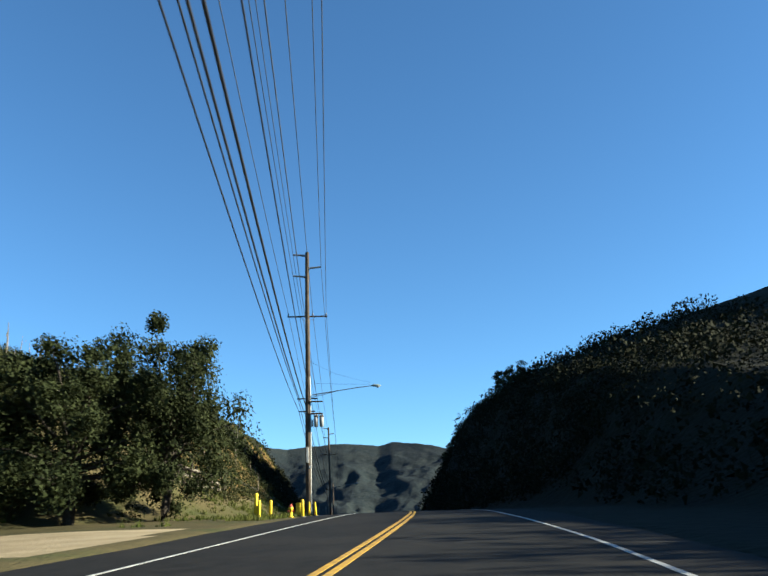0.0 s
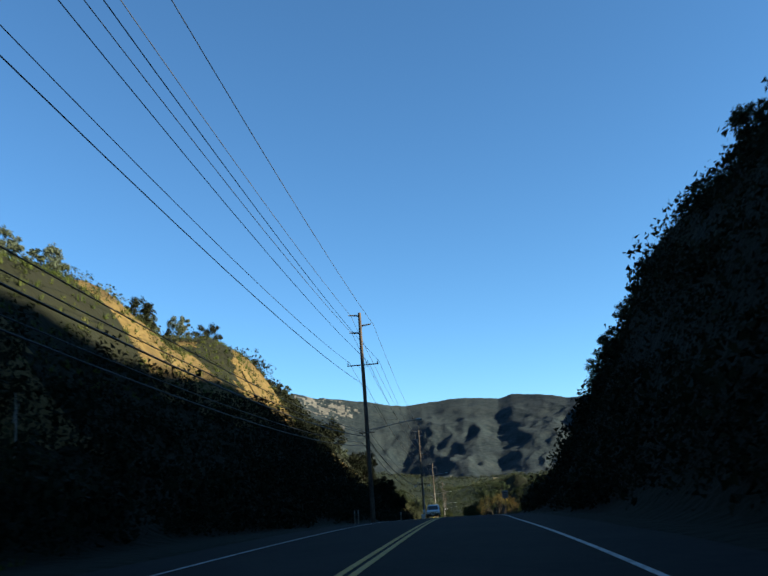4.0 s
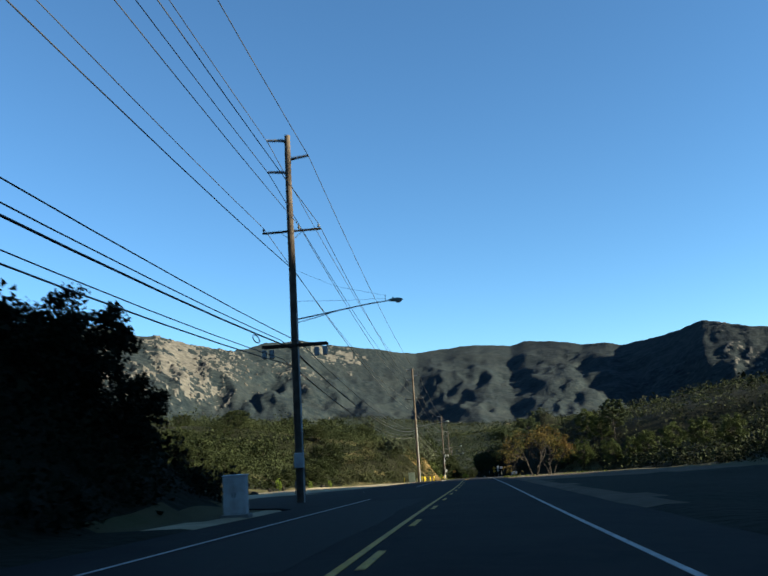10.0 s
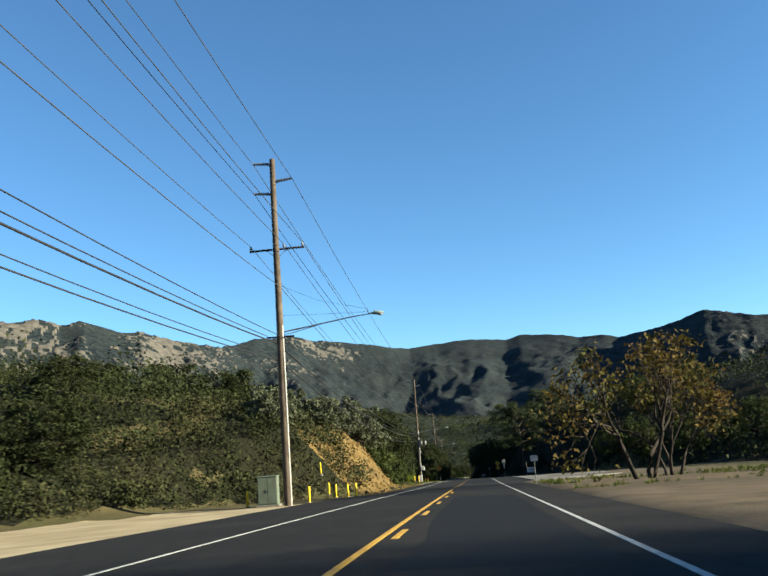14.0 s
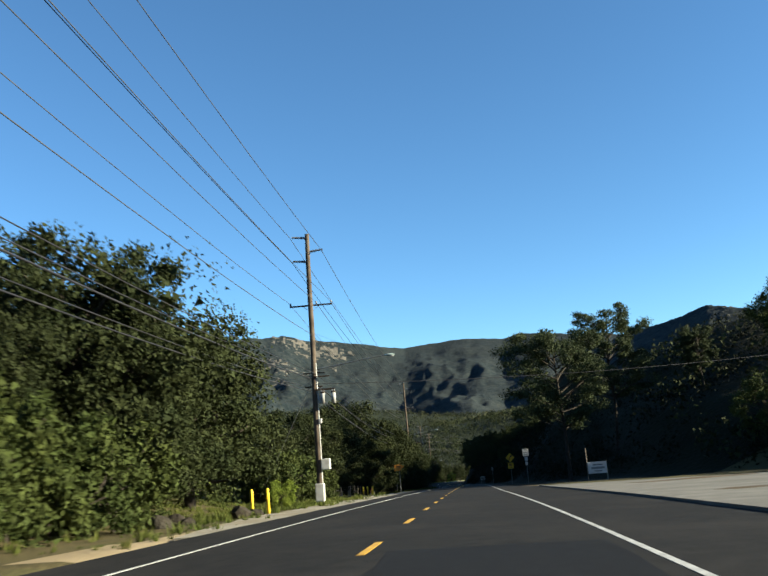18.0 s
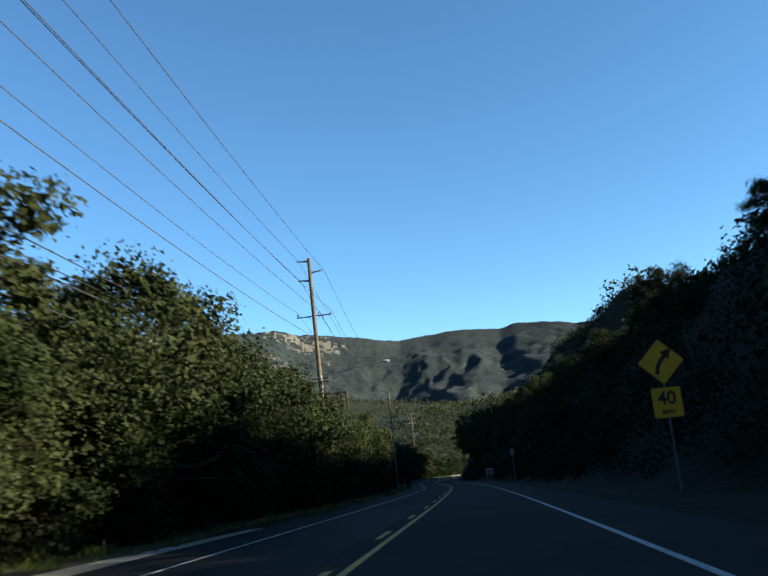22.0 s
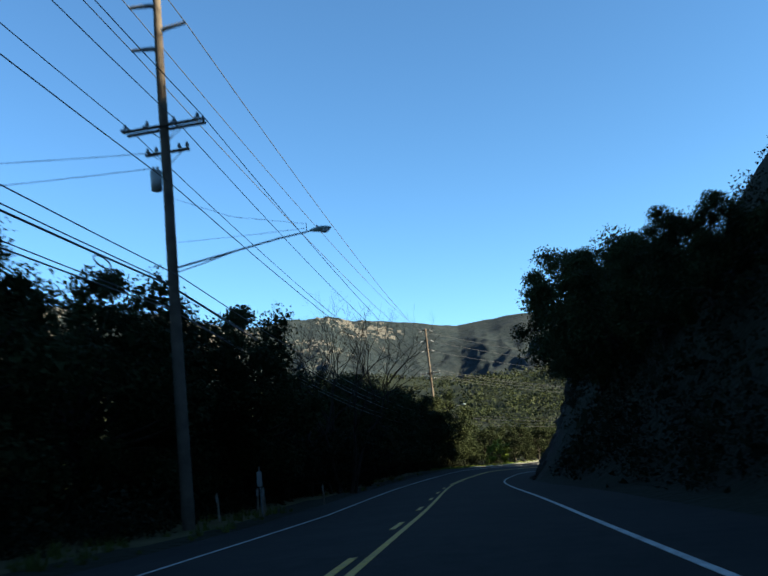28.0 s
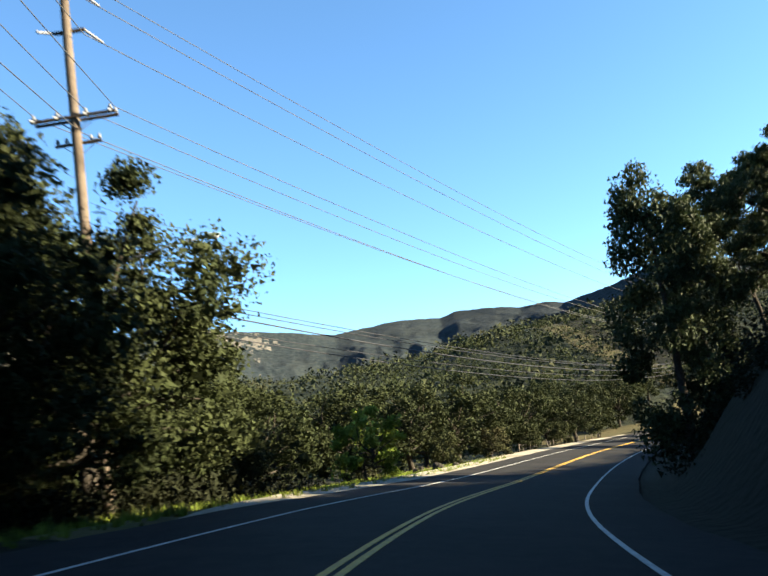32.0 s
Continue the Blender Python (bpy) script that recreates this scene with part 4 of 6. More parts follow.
# splice loops on the telephone cables
for y, f0 in ((262.0, 0.93), (476.0, 0.93), (689.0, 0.95)):
    k = [i for i, r in enumerate(POLES) if abs(r[1] - y) < 3][0]
    a, b = np.array(ATTACH[k - 1][8]), np.array(ATTACH[k][8])
    c = a * (1 - f0) + b * f0 - [0, 0, 4 * 2.1 * f0 * (1 - f0)]
    th = np.linspace(0, 2 * np.pi, 20)
    d = (b - a) / np.linalg.norm(b - a)
    pts = [c + d * 0.55 * math.cos(q) + np.array([0, 0, 0.16 * math.sin(q) - 0.12]) for q in th]
    tagged(new("cable_loop", tube_mesh("cable_loop", [(pts, 0.025)], WIRE, 6)), "coiled spare loop hanging on a telephone cable", "cable", "cable loops")
wire("service_line", (-3.4, 476.3, -6.4), (46, 492, -5.5), 0.8, 0.02, WIRE, "single cable crossing over the road")
guy = wire("guy_wire", (-3.5, 476.3, -6.0), (-8.6, 478.5, -14.4), 0.0, 0.02, STEEL, "steel guy wire with a pale guard", 6)
foot, head = np.array([-8.55, 478.48, -14.32]), np.array([-7.42, 477.99, -12.46])
child("guard", tube_mesh("guard", [(np.linspace(foot, head, 4), np.full(4, 0.055))], PALE_BOX, 10), guy, "white plastic guard over the lower guy wire")
wire("service_line", (-9.0, 689.5, -14.5), (-46, 672, -15.5), 1.0, 0.014, WIRE, "single cable leading off to a house")
wire("service_line", (-9.0, 689.5, -13.9), (-46, 668, -14.6), 1.0, 0.014, WIRE, "single cable leading off to a house")


# ---- plants ----
def leaves(centres, radii, count, size, flat=0.8, shell=0.55, slim=0.45, up=0.0):
    """Leaf sprays scattered round clump centres: vertices and faces."""
    centres, radii = np.asarray(centres, float), np.asarray(radii, float)
    n = len(centres) * count
    c = np.repeat(centres, count, 0)
    r = np.repeat(radii, count)
    d = rng.normal(size=(n, 3))
    d /= np.linalg.norm(d, axis=1)[:, None]
    k = shell + (1 - shell) * rng.random(n) ** 0.5
    k *= 0.82 + 0.36 * rng.random(n)
    p = c + d * (r * k)[:, None] * [1, 1, flat]
    nrm = d * 0.6 + rng.normal(size=(n, 3)) * 0.7
    nrm /= np.linalg.norm(nrm, axis=1)[:, None]
    a = np.cross(nrm, rng.normal(size=(n, 3)))
    a[:, 2] += up
    a /= np.linalg.norm(a, axis=1)[:, None]
    b = np.cross(nrm, a)
    s = np.broadcast_to(size, (len(centres),)).repeat(count) * (0.55 + 0.9 * rng.random(n))
    s = s[:, None]
    w = s * slim * 1.35
    V = np.stack([p - a * s * 0.75 + nrm * s * 0.12, p + a * s * 0.45 - b * w, p + a * s * 0.75 + b * w * 0.7], 1).reshape(-1, 3)
    F = np.arange(n * 3).reshape(-1, 3)
    return V, F


def scatter(n, y0, y1, u0, u1, seed):
    r = np.random.default_rng(seed)
    y = r.uniform(y0, y1, n)
    u = r.uniform(u0, u1, n)
    x = road_x(np.clip(y, -80, 930)) + u
    return np.stack([x, y, ground_z(x, y)], 1), r


def brush(name, n, y0, y1, u0, u1, seed, rad, count, size, mat, label, keep=None, tall=0.45, category="shrubs", flat=0.8):
    c, r = scatter(n, y0, y1, u0, u1, seed)
    if keep is not None:
        c = c[keep(c)]
    rr = rad[0] + (rad[1] - rad[0]) * r.random(len(c)) ** 2
    c[:, 2] += rr * tall
    V, F = leaves(c, rr, count, np.clip(rr * size, 0.08, 1.6), flat)
    return tagged(new(name, mesh_from(name, V, F, mat)), label, category, kind="stuff")


def grass(n, y0, y1, u0, u1, seed, tall, blades, mat, label, keep=None):
    """Tufts of thin upright blades that lean outwards."""
    c, r = scatter(n, y0, y1, u0, u1, seed)
    if keep is not None:
        c = c[keep(c)]
    h = tall[0] + (tall[1] - tall[0]) * r.random(len(c)) ** 2
    c, h = c.repeat(blades, 0), h.repeat(blades) * r.uniform(0.6, 1.2, len(c) * blades)
    a = r.uniform(0, 6.283, len(c))
    out = np.stack([np.cos(a), np.sin(a), np.zeros(len(c))], 1)
    side = np.stack([-np.sin(a), np.cos(a), np.zeros(len(c))], 1)
    base = c + out * (h * r.uniform(0, 0.7, len(c)))[:, None] - [0, 0, 0.03]
    tip = base + out * (h * r.uniform(0.05, 0.6, len(c)))[:, None] + np.stack([0 * h, 0 * h, h], 1)
    w = side * (0.012 + 0.05 * h)[:, None]
    V = np.stack([base - w, base + w, tip], 1).reshape(-1, 3)
    return tagged(new("grass_tufts", mesh_from("grass_tufts", V, np.arange(len(V)).reshape(-1, 3), mat)), label, "grass", kind="stuff")


def off_face(c, table, side, lo=0.0, hi=1e9):
    """True where a point lies between lo and hi metres behind the foot of the bank."""
    t = np.array(table, float)
    y = np.clip(c[:, 1], -80, 930)
    d = side * (c[:, 0] - road_x(y)) - np.interp(y, t[:, 0], t[:, 1])
    return (d > lo) & (d < hi)


patchy = lambda c: (fbm(c[:, 0], c[:, 1], 9, 3, 41) > 0.05 - 0.3 * (c[:, 1] > 100)) & ((c[:, 1] < 100) | off_face(c, LEFT, -1, 13))
brush("hillside_scrub", 3600, 28, 262, -75, -14, 1, (0.3, 1.0), 60, 0.17, SCRUB, "olive chaparral scrub covering the sunlit hillside", patchy)
brush("cut_brush", 5000, 98, 264, -26, -9.5, 11, (0.4, 1.5), 64, 0.155, SHADED_SCRUB, "brush covering the face of the cut, shade put into its colour", lambda c: off_face(c, LEFT, -1, 0.4, 17) & (((fbm(c[:, 0], c[:, 1], 16, 3, 14) < -0.12) & (c[:, 1] > 172)) | off_face(c, LEFT, -1, 0, 9)))
brush("hillside_scrub", 1000, 250, 480, -120, -19, 2, (0.8, 2.6), 80, 0.1, SCRUB, "olive chaparral scrub on the low hill behind the turnout", lambda c: off_face(c, LEFT, -1, 3.0) & (fbm(c[:, 0], c[:, 1], 26, 3, 44) > -0.55))
brush("hillside_shrubs", 1700, 262, 480, -90, -20, 26, (1.5, 4.2), 130, 0.065, OAK, "rounded dark green shrubs on the low hill behind the turnout", lambda c: off_face(c, LEFT, -1, 4.0) & (fbm(c[:, 0], c[:, 1], 20, 3, 48) > -0.2))
brush("hillside_scrub", 2600, 54, 112, -44, -12, 31, (0.3, 0.95), 60, 0.15, SCRUB, "low olive scrub dotted over the sunny slope", lambda c: fbm(c[:, 0], c[:, 1], 6, 3, 49) > -0.15)
grass(7000, 54, 104, -40, -9.5, 32, (0.08, 0.36), 14, GRASS_LEAF, "dry yellow-green grass on the sunny slope", None)
# The right-hand slopes take leaves with their shade already in the colour.
brush("slope_brush", 3200, -60, 222, 8, 46, 3, (0.7, 2.0), 54, 0.16, SHADED_SCRUB, "brush on the cut slope, shade put into its colour", lambda c: off_face(c, RIGHT, 1, 0.8))
brush("slope_brush", 3200, 488, 930, 7, 50, 4, (0.7, 2.0), 48, 0.16, SHADED_SCRUB, "brush on the wooded slope, shade put into its colour", lambda c: off_face(c, RIGHT, 1, 0.8) & ~((c[:, 1] > 722) & (c[:, 1] < 790) & (c[:, 0] - road_x(np.clip(c[:, 1], -80, 930)) < 17)))
brush("slope_brush", 2400, 185, 500, 24, 120, 5, (0.8, 2.4), 46, 0.17, SHADED_SCRUB, "brush on the hill behind the lot, shade put into its colour", lambda c: off_face(c, RIGHT, 1, 1.0))
brush("slope_brush", 2800, 60, 215, 7.5, 21, 21, (0.5, 1.3), 50, 0.17, SHADED_SCRUB, "brush low on the cut slope, shade put into its colour", lambda c: off_face(c, RIGHT, 1, 0.5))
brush("slope_brush", 3800, 510, 830, 7, 20, 22, (0.5, 1.4), 60, 0.13, SHADED_SCRUB, "brush low on the wooded slope, shade put into its colour", lambda c: off_face(c, RIGHT, 1, 0.5) & ~((c[:, 1] > 722) & (c[:, 1] < 790) & (c[:, 0] - road_x(np.clip(c[:, 1], -80, 930)) < 17)))
brush("cliff_brush", 420, 726, 790, 10, 18, 27, (0.4, 1.0), 210, 0.075, SHADED_SCRUB, "low brush along the top of the cliff, colour darkened for shade", lambda c: off_face(c, RIGHT, 1, 3.0))
# The shade below the oaks is painted with near-black leaves.
brush("understorey", 1600, 536, 800, -17, -9.2, 23, (0.6, 1.6), 110, 0.11, SHADED_SCRUB, "tangled understorey beneath the roadside oaks, darkened for their shade")
brush("hill_brush", 4600, 250, 720, 26, 150, 24, (1.0, 3.0), 40, 0.16, OAK, "dense dull green brush on the hill beyond the lot", lambda c: off_face(c, RIGHT, 1, 2.0))
brush("bank_brush", 620, 360, 393, -22, -8, 25, (0.5, 1.4), 90, 0.13, SCRUB, "olive brush on the end of the earth bank", lambda c: off_face(c, LEFT, -1, 0.3))
brush("valley_brush", 9000, 900, 1900, -520, 620, 6, (2.5, 6.0), 26, 0.22, FAR_SCRUB, "oak and chaparral woodland on the valley hills")
brush("valley_wood", 5200, 850, 1300, -90, 420, 17, (2.0, 4.6), 60, 0.15, OAK, "dense sunlit oak woodland on the hillside beyond the bend", lambda c: (c[:, 0] < road_x(np.clip(c[:, 1], -80, 930)) - 24) | (c[:, 1] > 945))
brush("valley_brush", 2400, 420, 860, -200, -19, 7, (1.0, 3.2), 60, 0.15, OAK, "dense brush under the roadside oaks", lambda c: off_face(c, LEFT, -1, 5.0))
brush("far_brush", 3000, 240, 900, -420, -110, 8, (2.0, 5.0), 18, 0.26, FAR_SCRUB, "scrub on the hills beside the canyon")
# Same brush on the right-hand hills, with shade mixed into its colour.
brush("far_brush", 2600, 150, 900, 60, 420, 9, (2.0, 5.0), 18, 0.26, SHADED_SCRUB, "scrub on the right-hand canyon hills, shade put into its colour")
grass(5200, 400, 800, -16, -6.2, 12, (0.1, 0.45), 14, GRASS_LEAF, "green and dry grass along the shoulder", lambda c: (fbm(c[:, 0], c[:, 1], 5, 2, 45) > -0.1) & (c[:, 1] > 434))
grass(5200, 18, 66, -30, -7, 13, (0.08, 0.36), 14, GRASS_LEAF, "short green and dry grass on the slope", lambda c: fbm(c[:, 0], c[:, 1], 7, 2, 46) > -0.1)
grass(1700, 376, 432, -9, -5.4, 14, (0.05, 0.2), 14, STRAW, "dry grass and clods at the foot of the earth bank", lambda c: off_face(c, LEFT, -1, -3, 0.4))
grass(1500, 360, 398, 6.5, 24, 15, (0.08, 0.36), 14, GRASS_LEAF, "dry grass beside the lot", lambda c: fbm(c[:, 0], c[:, 1], 6, 2, 47) > 0.0)
grass(4200, 772, 830, -24, -6.5, 16, (0.08, 0.36), 14, BRIGHT_LEAF, "bright green grass in a sunny gap", None)


grass(2600, 450, 494, -24, -8.4, 51, (0.08, 0.3), 16, GRASS_LEAF, "fresh green grass below the oaks")
grass(2400, 92, 206, -27, -17, 52, (0.12, 0.5), 14, GRASS_LEAF, "sparse dry grass on the upper cut")
brush("understorey", 260, 448, 492, -30, -14.5, 53, (0.6, 1.7), 110, 0.1, GREEN_SHRUB, "green undergrowth behind the grassy shoulder")
# Leaf colour carries the shade between the trunks.
brush("understorey", 520, 728, 796, -22, -11, 54, (0.9, 2.3), 130, 0.09, SHADED_SCRUB, "dense thicket between the oak trunks, darkened for their shade")
brush("cut_scrub", 420, 92, 206, -27, -17, 55, (0.25, 0.8), 60, 0.14, SCRUB, "small olive shrubs dotted over the upper cut")


brush("hillside_shrubs", 1700, 268, 432, -56, -20, 56, (0.9, 2.4), 120, 0.075, OAK, "rounded shrubs low on the hill behind the turnout", lambda c: off_face(c, LEFT, -1, 1.5) & (fbm(c[:, 0], c[:, 1], 14, 3, 61) > -0.25))
brush("hillside_scrub", 700, 282, 432, -60, -20, 57, (0.5, 1.6), 90, 0.09, SCRUB, "olive scrub between the shrubs behind the turnout", lambda c: off_face(c, LEFT, -1, 1.5))


brush("slope_brush", 1900, 560, 665, 8, 24, 58, (0.5, 1.4), 54, 0.13, SHADED_SCRUB, "thick brush covering the steep bank, colour darkened for shade", lambda c: off_face(c, RIGHT, 1, 0.4))


def limb(r, a, b, bend=0.12, n=5):
    t = np.linspace(0, 1, n)[:, None]
    p = a * (1 - t) + b * t
    w = r.normal(size=3) * np.linalg.norm(b - a) * bend
    return p + np.sin(np.pi * t) * w


def broadleaf(seed, height, spread, lobes=20, per=200, leaf=0.2, low=0.22, mat=None, trunk=0.033, bark=None, fill=0.5, sub=3):
    """Trunk and crown meshes of a round-headed tree made of leafy lobes on limbs."""
    r = np.random.default_rng(seed)
    tubes, cs, rs = [], [], []
    top = np.array([r.normal() * 0.2, r.normal() * 0.2, height * 0.4])
    tubes.append((limb(r, np.array([0, 0, -0.4]), top, 0.06), np.linspace(height * trunk, height * trunk * 0.6, 5)))
    for k in range(lobes):
        a = k * 2.39996 + r.random() * 0.6
        q = (k + 0.5) / lobes
        rad = spread * (0.2 + 0.8 * math.sin(math.pi * (0.2 + 0.68 * q))) * (0.5 + 0.42 * r.random())
        c = np.array([rad * math.cos(a), rad * math.sin(a), height * (low + (0.92 - low) * q + 0.025 * r.normal())])
        s = np.array([0, 0, height * 0.4]) * (0.5 + 0.5 * min(1, q * 1.4))
        pts = limb(r, s, c, 0.1)
        tubes.append((pts, np.linspace(height * 0.012, height * 0.003, 5)))
        big = spread * (0.22 + 0.16 * r.random())
        for _ in range(sub):
            d = r.normal(size=3)
            d /= np.linalg.norm(d)
            cs.append(c + d * big * 0.55)
            rs.append(big * (0.45 + 0.4 * r.random()))
    for _ in range(6):
        cs.append(np.array([r.normal() * spread * 0.25, r.normal() * spread * 0.25, height * r.uniform(0.4, 0.75)]))
        rs.append(spread * fill * 0.6)
    V, F = join([leaves(cs, rs, max(8, per // sub), leaf, 0.85, 0.35), leaves(cs, np.array(rs) * 0.6, 40, spread * 0.038, 0.85, 0.0, 0.6)])
    return tube_mesh("trunk", tubes, bark or BARK, 7), mesh_from("crown", V, F, mat or OAK)


def place(name, meshes, y, u, s, turn, label, group, category="tree", wide=1.0, sink=0.15):
    t = tagged(new(name), label, category, group)
    x, yy, z = on_ground(y, u)
    t.matrix_world = pose(x, yy, z - sink, 0, 0, turn) @ Matrix.Diagonal((s * wide, s * wide, s, 1))
    for part_name, me in zip(("trunk", "crown"), meshes):
        child(part_name, me, t)
    return t


OAKS = [broadleaf(100 + k, 8.0, 4.1, 24, 330, 0.15) for k in range(4)] + [broadleaf(105 + k, 8.0, 4.2, 32, 1000, 0.085, 0.14, fill=0.66) for k in range(4)]
# The second shrub has its shade in the leaf colour.
SHRUBS = [broadleaf(120 + k, 2.6, 1.7, 12, 260, 0.09, 0.12, mat, 0.02) for k, mat in enumerate((OLIVE_LEAF, SHADED_SCRUB, SCRUB, GREEN_SHRUB))]
ro = np.random.default_rng(5)
LOT_TREES = [broadleaf(150 + k, 8.0, 3.9, 26, 420, 0.12, 0.16, GREEN_SHRUB) for k in range(2)]
OAK_WORDS = ("dark green live oak with a dense rounded crown", "spreading live oak with grey-green leaves", "live oak with low shaded branches by the road", "bushy live oak with a lumpy crown", "tall live oak above the fence")


def oak(y, u, height, k=None, wide=1.0, label=None):
    near = abs(u) < 19 and y < 800
    k = int(ro.integers(4)) + (4 if near else 0) if k is None else k
    return place("oak_tree", OAKS[k], y, u, height / 8.0, ro.uniform(0, 360), label or OAK_WORDS[k % 4], "oaks along the road", wide=wide)


for row in ((42, -17.6, 9.4), (40, -24, 7.6), (42, -21.5, 7.8), (39, -26, 6.6), (35, -31, 7), (28, -36, 8), (18, -40, 9)):
    oak(*row, wide=1.1, label="dark live oak at the back of the sunny turnout")
oak(44, -13.5, 10.4, wide=0.78, label="dark live oak overhanging the old plank fence")
for row in ((451, -15.3, 12.3), (436, -16.5, 5.5), (444, -15.5, 7.5), (454, -14.2, 11), (458, -15, 10), (465, -14.6, 11.3), (428, -17.5, 4.2), (474, -18, 8), (482, -20, 8)):
    oak(*row)
for row in ((492, -17, 7), (500, -17.5, 8), (508, -17, 9), (518, -16, 8.5), (526, -17, 10), (535.5, -16.5, 13.4), (543, -15.5, 8.5), (552, -15, 8.5), (561, -15, 8.8)):
    oak(*row, wide=1.1)
for row in ((529, -12.8, 7.6), (536, -12.8, 7.8), (542, -12.4, 8.8), (547, -10.7, 10.7), (553, -12.2, 8.8), (558.5, -12.3, 9.4), (565, -12.5, 10.2), (571, -12.4, 10.2), (577, -12.6, 10), (580.5, -10.5, 7.9), (584, -14.4, 10.4), (591, -13.6, 9.4), (566, -17, 8.8), (580, -18, 8), (594, -18, 8), (601, -16, 9.6), (608, -14.5, 10.4), (615, -14, 10.9), (624, -12.2, 10.4), (631, -13, 10.2), (642, -15, 9.4), (656, -14, 7.5), (665, -14, 6), (674, -15, 6.8), (684, -16, 10.4),
            (692, -14, 10.6), (698, -13, 10.4), (703, -11.3, 10.6), (712, -15, 6.4), (718, -13.2, 6.0), (724, -12.6, 6.4), (728, -13.6, 8.6), (735, -12.8, 10.9), (742, -11.8, 10.9), (749, -11, 9.8), (756, -11.6, 10.2), (765, -12, 10.7), (774, -12, 10.6), (780, -12.6, 11), (786, -11.9, 11.1), (795, -13.4, 7.4)):
    oak(*row, wide=1.05)
for row in ((806, -24, 9), (815, -20, 8), (824, -18, 8), (833, -16, 8), (842, -15, 8.5), (851, -15, 8), (860, -14, 9), (870, -14, 8), (880, -13, 9), (890, -13, 8), (815, -34, 10), (830, -30, 10), (845, -28, 9), (860, -26, 9.5), (875, -24, 9), (800, -34, 10),
            (895, -20, 9), (905, -14, 8.5), (915, -16, 9), (925, -14, 8), (905, -30, 10), (920, -34, 9.5)):
    oak(*row, wide=1.2, label="sunlit live oak beyond the bend")
for _ in range(70):
    y, u = ro.uniform(285, 432), -24 - 62 * ro.random() ** 1.4
    oak(y, u, ro.uniform(2.8, 5.2), int(ro.integers(4)), wide=1.5, label="low rounded live oak scrub on the hill behind the turnout")
for y in np.arange(552, 708, 9):
    oak(y, 11 + ro.uniform(0, 7), ro.uniform(3.2, 5.0) * (0.62 if y < 565 else 0.85 if y < 600 else 0.8 if y < 628 else 1.08 if y < 672 else 1.12), wide=1.25 if y < 672 else 1.1, label="shaded live oak on the steep slope")
for row in ((704, 12, 5.5), (713, 11.6, 9.3), (721, 11.4, 10.8), (729, 14.8, 8), (737, 13.5, 5.5), (744, 11.6, 6), (754, 15, 5), (764, 19, 8), (775, 21, 8), (790, 22, 8), (800, 26, 8), (846, 14, 9), (860, 16, 9), (874, 14, 9), (888, 15, 9)):
    oak(*row, wide=1.05, label="shaded live oak leaning out over the road bank")
for y, u in ((118, 22), (134, 23), (150, 21), (160, 20), (169, 19), (178, 19.5), (187, 20), (196, 17)):
    oak(y, u, ro.uniform(3.5, 5), wide=1.1, label="dark oak on the crest of the shaded slope")
for k, (y, u, h) in enumerate(((486, 44, 8), (494, 36, 8.5), (505, 44, 9), (520, 42, 9), (470, 52, 8), (455, 56, 8), (440, 60, 8), (420, 62, 8), (500, 31, 7), (480, 50, 7))):
    place("lot_tree", LOT_TREES[k % 2], y, u, h / 8.0, ro.uniform(0, 360), "sunlit round green tree behind the side lot", "trees behind the lot")
for y in np.arange(384, 430, 2.6):
    place("olive_shrub", SHRUBS[0], y, -13.4 - ro.uniform(0, 2.5), ro.uniform(1.1, 1.6) * (1 if y < 407 else 0.6), ro.uniform(0, 360), "grey-green shrub hanging over the cut bank", "shrubs on the bank", "shrub")
for y in np.arange(429, 452, 1.6):
    place("shrub", SHRUBS[3], y, -10.5 - ro.uniform(0, 3), ro.uniform(1.0, 1.8), ro.uniform(0, 360), "dense green roadside shrub with small leaves", "roadside shrubs", "shrub")
for y in np.arange(198, 262, 4):
    place("shrub", SHRUBS[int(ro.integers(3))], y, -21 - ro.uniform(0, 7), ro.uniform(0.8, 1.4) * (1 if y < 226 else 1.65), ro.uniform(0, 360), "large shrub on the brow of the cut", "shrubs on the cut", "shrub")
for y in np.arange(233, 264, 2.2):
    place("shrub", SHRUBS[1], y, -11.5 - ro.uniform(0, 8), ro.uniform(1.2, 1.9), ro.uniform(0, 360), "tall shrub at the end of the cut, colour darkened for shade", "shrubs on the cut", "shrub")
for y in np.arange(104, 200, 9):
    place("shrub", SHRUBS[int(ro.integers(3))], y, -25.5 - ro.uniform(0, 4), ro.uniform(0.8, 1.5), ro.uniform(0, 360), "shrub on the brow of the cut", "shrubs on the cut", "shrub")
for y in np.arange(478, 502, 2.0):
    place("shrub", SHRUBS[3], y, -12.6 - ro.uniform(0, 1.6), ro.uniform(1.0, 1.6), ro.uniform(0, 360), "dense green shrub filling the edge of the oaks", "roadside shrubs", "shrub")
for y in np.arange(480, 760, 7):
    place("shrub", SHRUBS[1], y, -11.5 - ro.uniform(0, 2.5), ro.uniform(0.5, 1.1), ro.uniform(0, 360), "low shrub under the roadside oaks", "shrubs under the oaks", "shrub")
for y, u, s in ((790, -15, 1.0), (796, -12, 1.1), (812, -12, 1.0), (826, -10.5, 1.1), (838, -10, 1.2), (850, -10, 1.1), (864, -10, 1.2)):
    place("shrub", SHRUBS[2], y, u, s, ro.uniform(0, 360), "dry roadside shrub in sun", "shrubs at the bend", "shrub")
